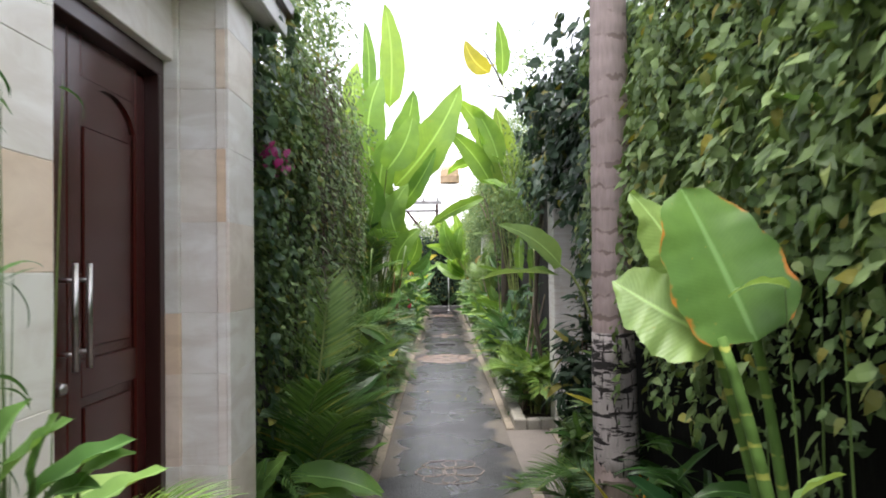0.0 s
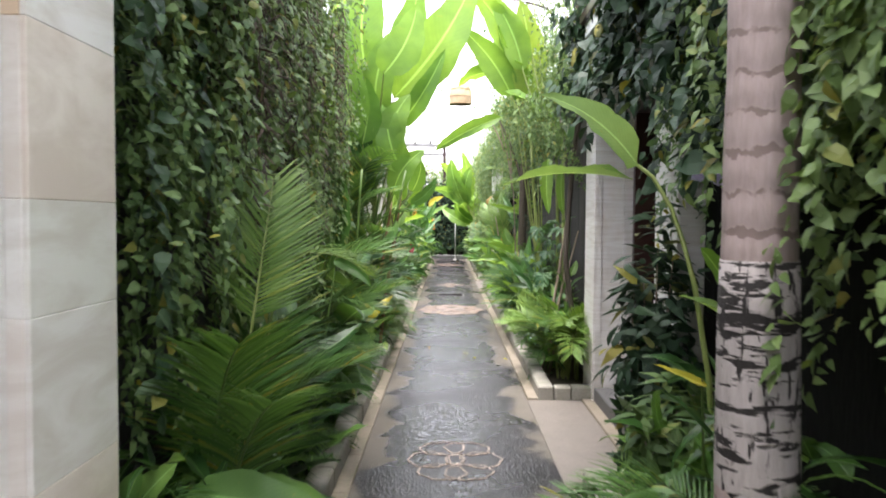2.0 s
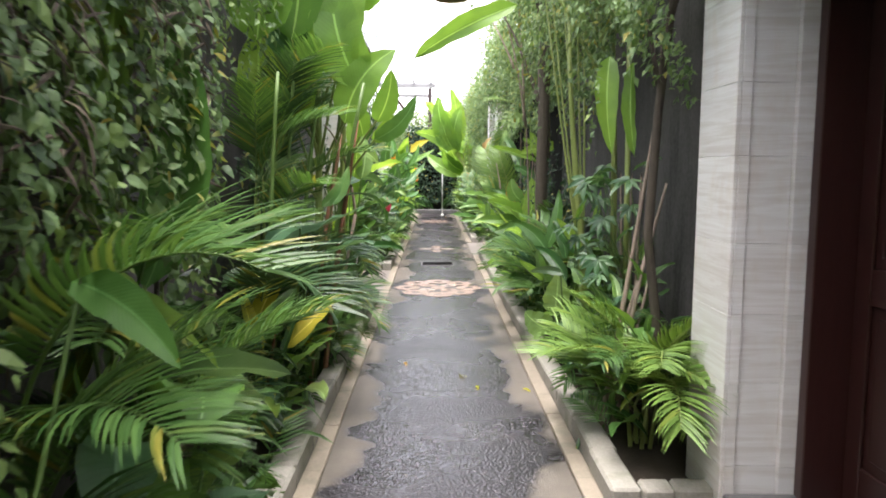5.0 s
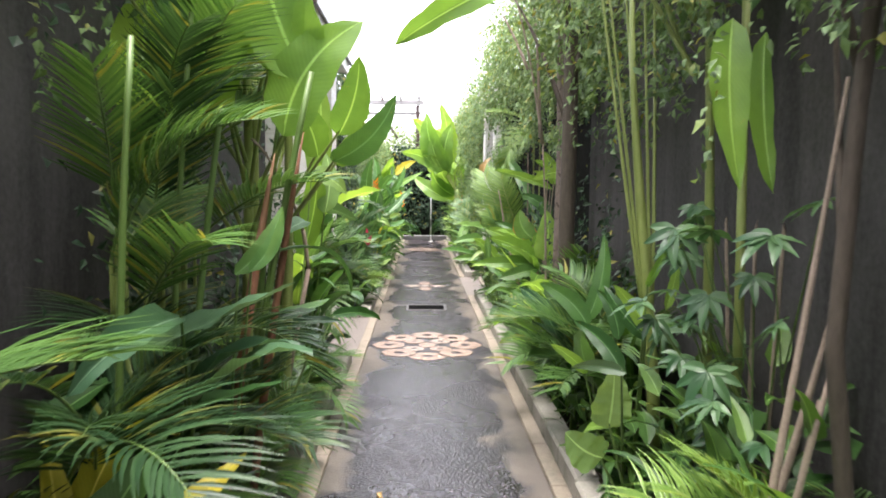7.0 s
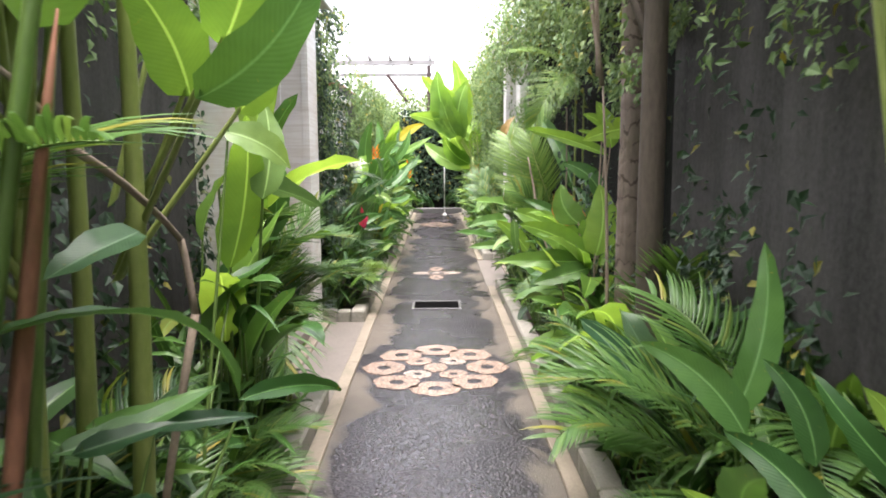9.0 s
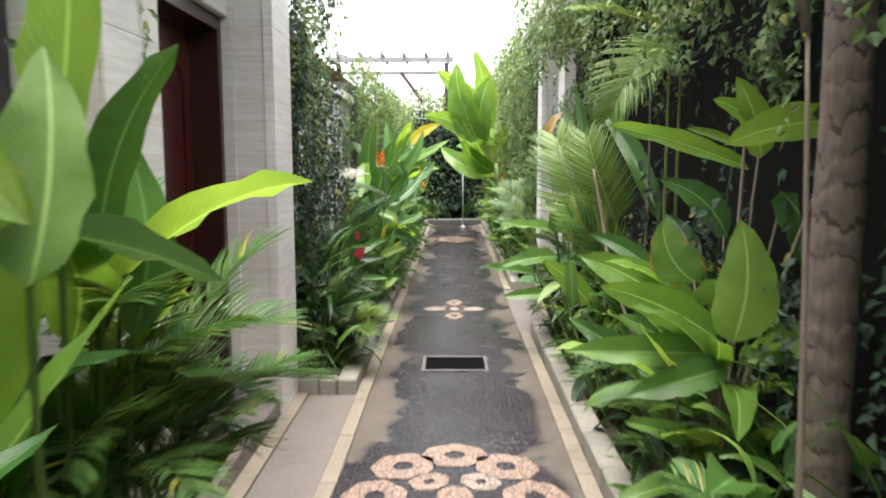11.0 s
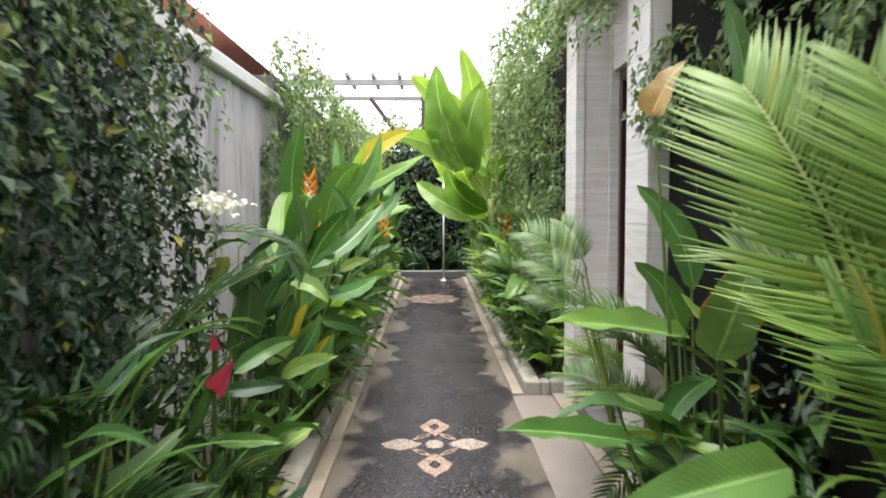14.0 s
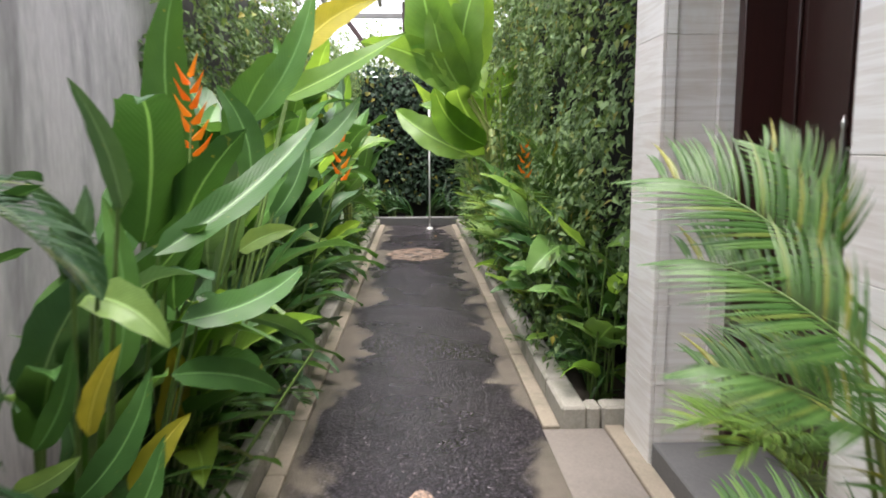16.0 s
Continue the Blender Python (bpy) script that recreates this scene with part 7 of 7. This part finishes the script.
palm("low palm along the kerb", -0.98, 12.0, 9, (0.4, 0.6), "mid", (10, 60), (170, 370), 0.1, (0.05, 0.25))
clump("ginger_plant", "drooping green ginger leaves over the kerb", "plant", -0.95, 12.4, 14, (0.2, 0.8), (0.35, 0.55), ("helic", "strap_light"), (5, 70), (180, 360), 0.3)
c = clump("heliconia", "tall heliconia leaves in front of the pale gate", "plant", -1.08, 12.95, 9, (0.6, 1.3), (0.45, 0.7), ("helic", "bright"), (45, 84), (180, 380), 0.12, group="heliconias", radius=0.012)
for at, az, el, ro, sz, kd in (((0.28, -0.65, 1.30), 0, 84, 0, 0.42, "pale"), ((0.18, -0.35, 1.52), -5, 87, 0, 0.8, "bright"), ((0.16, 0.0, 1.05), 10, 85, 30, 0.55, "helic"), ((-0.02, -0.25, 1.36), -80, -8, -20, 0.5, "bluish")):
    hero(c, LEAF[kd][0], at, az, el, ro, sz, (at[0] * 0.4, at[1] * 0.6, -0.03), 0.011)
palm("areca palm spreading beside the gate step", -1.10, 13.1, 13, (0.45, 0.75), "mid", (5, 65), (190, 380), 0.08, (0.45, 0.95))
clump("dracaena", "dark low leaves in the bed beside the step", "plant", -0.98, 12.9, 18, (0.08, 0.4), (0.25, 0.4), ("strap", "deep"), (10, 70), (0, 360), 0.3)
clump("dracaena", "dark strap-leaved plants in the shade of the vines", "plant", -1.08, 16.25, 34, (0.1, 0.9), (0.35, 0.55), ("strap", "strap_light"), (20, 80), (0, 360), 0.25)
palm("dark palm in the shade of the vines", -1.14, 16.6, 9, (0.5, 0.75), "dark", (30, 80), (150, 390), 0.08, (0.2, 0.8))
palm("fine light palm bending over the kerb", -0.98, 16.5, 4, (0.4, 0.55), "light", (30, 70), (190, 340), 0.06, (0.1, 0.35))
c = clump("anthurium", "anthurium with upright pink-red spathes and long leaves", "plant", -0.86, 17.35, 9, (0.1, 0.5), (0.28, 0.42), ("helic", "bluish", "pale"), (15, 75), (160, 380), 0.3)
link_mesh("frond", FROND["dark"][1], c, aim((-0.3, 0.3, 1.28), -75, 12, 0, 0.52))
stalk(c, (-0.25, 0.3, -0.03), (-0.3, 0.3, 1.28), 0.01)
spathe = blade("spathe", 1.0, 0.62, 0.5, M["red"], fold=0.5, seg=14, seed=5)
put(c, spathe, (-0.87, 16.95, 0.79), (-0.795, 16.93, 0.90), (0.2, -1, 0.2), 0.9, 0, name="spathe", label="pink-red spathe")
put(c, spathe, (-0.86, 16.95, 0.93), (-0.865, 16.94, 1.0), (0.2, -1, 0.2), 0.8, 0, name="spathe", label="pink-red spathe")
stalk(c, (-0.04, -0.3, 0), (-0.01, -0.40, 0.75), 0.008)
stalk(c, (-0.04, -0.3, 0), (0.0, -0.40, 0.91), 0.008)
c = clump("white_flowers", "shrub with clusters of small white flowers above dark fronds", "shrub", -1.17, 17.85, 22, (0.5, 1.25), (0.16, 0.3), ("deep", "bluish"), (0, 60), (160, 380), 0.2, foot=0.15, radius=0.005)
rg = np.random.default_rng(8)
cloud("blossoms", rg.normal(0, 1, (150, 3)) * (0.05, 0.09, 0.018) + (0.22, -0.52, 1.42), np.tile((0.3, -0.5, 0.7), (150, 1)), 0.026, M["white_petal"], c, rng=rg, aspect=0.9)
c = clump("heliconia", "lush heliconia with broad glossy upright leaves", "plant", -1.08, 18.4, 12, (0.15, 0.95), (0.45, 0.65), ("helic", "helic", "bluish"), (35, 84), (170, 390), 0.2, group="heliconias", radius=0.011)
put(c, LEAF["helic"][0], (-0.63, 18.9, 1.45), (-0.41, 18.9, 1.87), (0.3, -0.8, 0.5), 0.95, 1)
put(c, LEAF["helic"][0], (-0.74, 18.3, 1.11), (-0.38, 18.7, 1.46), (0.3, -0.8, 0.5), 0.68, 1)
put(c, LEAF["helic"][0], (-0.65, 18.2, 0.97), (-0.41, 18.5, 1.05), (0.3, -0.8, 0.5), 1.02, 1)
put(c, LEAF["bright"][0], (-0.59, 19.3, 1.55), (-0.13, 19.3, 1.79), (0.3, -0.8, 0.5), 0.89, 1)
put(c, LEAF["bluish"][0], (-0.73, 18.1, 1.24), (-0.78, 18.0, 1.51), (0.3, -0.8, 0.5), 0.56, 1)
put(c, LEAF["bluish"][0], (-0.74, 18.0, 1.06), (-0.88, 18.0, 1.31), (0.3, -0.8, 0.5), 0.58, 1)
put(c, LEAF["helic"][0], (-0.79, 18.15, 0.84), (-0.81, 18.2, 1.26), (0.3, -0.8, 0.5), 0.87, 1)
put(c, LEAF["pale"][2], (-0.8, 18.05, 1.06), (-0.61, 18.0, 0.96), (0.3, -0.8, 0.5), 0.88, 1)
put(c, LEAF["yellow"][0], (-0.79, 18.0, 0.77), (-0.71, 18.0, 0.97), (0.3, -0.8, 0.5), 0.98, 1)
put(c, LEAF["pale"][0], (-0.9, 17.9, 0.69), (-0.76, 17.9, 0.77), (0.3, -0.8, 0.5), 0.88, 1)
put(c, LEAF["helic"][0], (-0.8, 17.95, 0.65), (-0.65, 18.0, 0.92), (0.3, -0.8, 0.5), 1.06, 1)
put(c, LEAF["yellow"][0], (-0.7, 18.0, 0.62), (-0.59, 18.05, 0.8), (0.3, -0.8, 0.5), 1.26, 1)
put(c, LEAF["pale"][1], (-0.65, 18.8, 1.05), (-0.47, 18.8, 1.12), (0.3, -0.8, 0.5), 0.83, 1)
put(c, LEAF["yellow"][0], (-0.59, 19.6, 1.74), (-0.24, 19.6, 1.97), (0.3, -0.8, 0.5), 1.3, 1)
put(c, LEAF["helic"][1], (-0.68, 18.2, 0.84), (-0.46, 18.4, 0.72), (0.3, -0.8, 0.5), 1.00, 1)
put(c, LEAF["helic"][0], (-0.61, 18.8, 1.25), (-0.7, 18.8, 1.56), (0.3, -0.8, 0.5), 1.30, 1)
put(c, LEAF["helic"][0], (-0.57, 18.9, 1.14), (-0.46, 19.0, 1.41), (0.3, -0.8, 0.5), 1.00, 1)
put(c, LEAF["helic"][0], (-0.54, 19.2, 1.33), (-0.3, 19.3, 1.56), (0.3, -0.8, 0.5), 1.17, 1)
put(c, LEAF["bluish"][0], (-0.8, 18.0, 1.17), (-0.76, 18.0, 1.3), (0.3, -0.8, 0.5), 1.16, 1)
put(c, LEAF["helic"][0], (-0.85, 17.9, 0.78), (-0.76, 17.9, 1.01), (0.3, -0.8, 0.5), 0.98, 1)
put(c, LEAF["helic"][1], (-0.64, 18.3, 1.01), (-0.54, 18.3, 0.94), (0.3, -0.8, 0.5), 1.30, 1)
put(c, LEAF["helic"][0], (-0.43, 18.9, 0.7), (-0.58, 18.5, 0.91), (0.3, -0.8, 0.5), 0.46, 1)
put(c, LEAF["bluish"][0], (-1.05, 17.9, 0.72), (-0.99, 17.9, 1.2), (0.3, -0.8, 0.5), 1.00, 1)
put(c, LEAF["helic"][0], (-0.98, 17.0, 0.59), (-0.86, 17.0, 0.93), (0.3, -0.8, 0.5), 0.50, 1)
put(c, LEAF["helic"][1], (-0.89, 17.3, 0.77), (-0.67, 17.5, 0.87), (0.3, -0.8, 0.5), 0.97, 1)
put(c, LEAF["pale"][1], (-0.74, 17.5, 0.71), (-0.5, 17.5, 0.8), (0.3, -0.8, 0.5), 0.68, 1)
put(c, LEAF["helic"][0], (-0.72, 17.8, 0.58), (-0.56, 17.8, 0.85), (0.3, -0.8, 0.5), 1.04, 1)
put(c, LEAF["broad"][0], (-0.84, 16.9, 0.62), (-0.61, 16.9, 0.62), (0.3, -0.8, 0.5), 0.58, 1)
put(c, LEAF["deep"][1], (-0.87, 17.1, 0.75), (-0.67, 17.2, 0.75), (0.3, -0.8, 0.5), 0.86, 1)
for i, yy in enumerate((18.9, 19.7, 20.5, 21.4, 22.4, 23.5)):
    c = clump("heliconia", "lush heliconia with broad glossy leaves and orange flowers" if i in (0, 2) else "lush heliconia with broad glossy leaves", "plant", -1.0, yy, 26, (0.25, 1.2 + 0.12 * min(i, 3)), (0.55, 0.85), ("helic", "helic", "helic", "bluish", "bright"), (30, 84), (180, 390), 0.2, group="heliconias", radius=0.012)
    for k in range(10):
        hero(c, rnd.choice(LEAF[rnd.choice(("helic", "bluish", "strap_light"))]), (rnd.uniform(0, 0.15), rnd.uniform(-0.4, 0.4), rnd.uniform(0.1, 0.4)), rnd.uniform(200, 330), rnd.uniform(0, 45), 0, rnd.uniform(0.3, 0.45), (rnd.uniform(-0.1, 0.1), rnd.uniform(-0.3, 0.3), -0.03), 0.006)
    if i == 0:
        stalk(c, (0.02, 0.1, 0), (0.12, 0.24, 1.42), 0.008)
        bract_spike(c, (0.12, 0.24, 1.47), 0.30, M["orange"], 11)
        bract_spike(c, (0.16, 0.20, 1.20), 0.20, M["orange"], 7)
        hero(c, LEAF["yellow"][0], (0.12, -0.2, 0.42), -150, 70, 0, 0.42, (0, -0.1, 0), 0.008)
        hero(c, LEAF["pale"][2], (0.16, -0.1, 0.78), -70, 30, 0, 0.34, (0, -0.1, 0), 0.008)
    if i == 2:
        stalk(c, (0.1, 0.0, 0), (0.50, 0.0, 1.22), 0.007)
        bract_spike(c, (0.50, 0.0, 1.30), 0.26, M["orange"], 8)
clump("traveller_palm", "tall sunlit leaves above the far wall", "plant", -0.9, 25.0, 9, (0.8, 1.4), (0.7, 1.0), ("bright", "helic"), (40, 80), (180, 380), 0.15, radius=0.018, stem="cane")
clump("traveller_palm", "tall sunlit leaves above the far wall", "plant", -0.95, 26.8, 9, (0.8, 1.3), (0.7, 1.0), ("bright", "helic"), (40, 80), (180, 380), 0.15, radius=0.018, stem="cane")
rg = np.random.default_rng(31)
p = np.stack((rg.uniform(-1.3, 1.0, 2600), 31.25 - rg.uniform(0, 0.18, 2600), rg.uniform(0.3, 2.9, 2600)), 1)
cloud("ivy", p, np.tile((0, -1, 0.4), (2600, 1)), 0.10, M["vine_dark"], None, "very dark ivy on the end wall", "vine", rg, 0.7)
for xx in (-0.9, -0.55, -0.2, 0.15, 0.5, 0.8):
    clump("spider_lily", "dark strap-leaved lily at the foot of the end wall", "plant", xx, 30.2 + rnd.uniform(-0.2, 0.4), 20, (0.05, 0.2), (0.5, 0.75), "strap", (25, 80), (0, 360), 0.4, group="lilies at the end wall", radius=0.006)
# feather palms that fill the bed before the third gate
rnd = random.Random(77)
palm("tall areca palm with dark fronds against the damp wall", -1.16, 10.05, 6, (0.55, 0.8), "dark", (35, 80), (150, 400), 0.07, (0.7, 1.7))
palm("tall areca palm with yellow-green fronds against the damp wall", -1.2, 10.45, 7, (0.6, 0.85), "mid", (25, 75), (150, 400), 0.08, (1.0, 2.0))
palm("low areca palm with dark fronds among dry stalks", -1.08, 9.95, 10, (0.45, 0.7), "dark", (20, 70), (170, 380), 0.12, (0.1, 0.5))
palm("low areca palm with dark fronds among dry stalks", -1.1, 10.9, 9, (0.4, 0.6), "dark", (20, 70), (170, 380), 0.12, (0.1, 0.5))
palm("slim areca palm in front of the grey gate pillar", -0.96, 13.15, 8, (0.45, 0.7), "mid", (35, 80), (170, 380), 0.08, (0.35, 0.8))
clump("heliconia", "heliconia with broad bright leaves against the dark wall", "plant", 0.98, 14.05, 6, (0.4, 1.0), (0.4, 0.6), ("broad", "helic", "bright"), (20, 75), (10, 170), 0.15, group="heliconias", radius=0.009)
# fallen leaves on the path
for x, y, k in ((0.09, 10.46, "yellow"), (-0.35, 10.84, "dead"), (0.14, 10.25, "yellow"), (0.44, 10.2, "yellow"), (-0.2, 27.0, "dead"), (0.17, 27.8, "dead")):
    ob = link_mesh("fallen_leaf", LEAF[k][0], None, Matrix.Translation((x, y, 0.006)) @ pose(0, 0, 0, 4, 6, rnd.uniform(0, 360)) @ Matrix.Scale(0.085, 4))
    tagged(ob, "small yellow fallen leaf lying on the path" if k == "yellow" else "small dry fallen leaf lying on the path", "leaf", "fallen leaves")
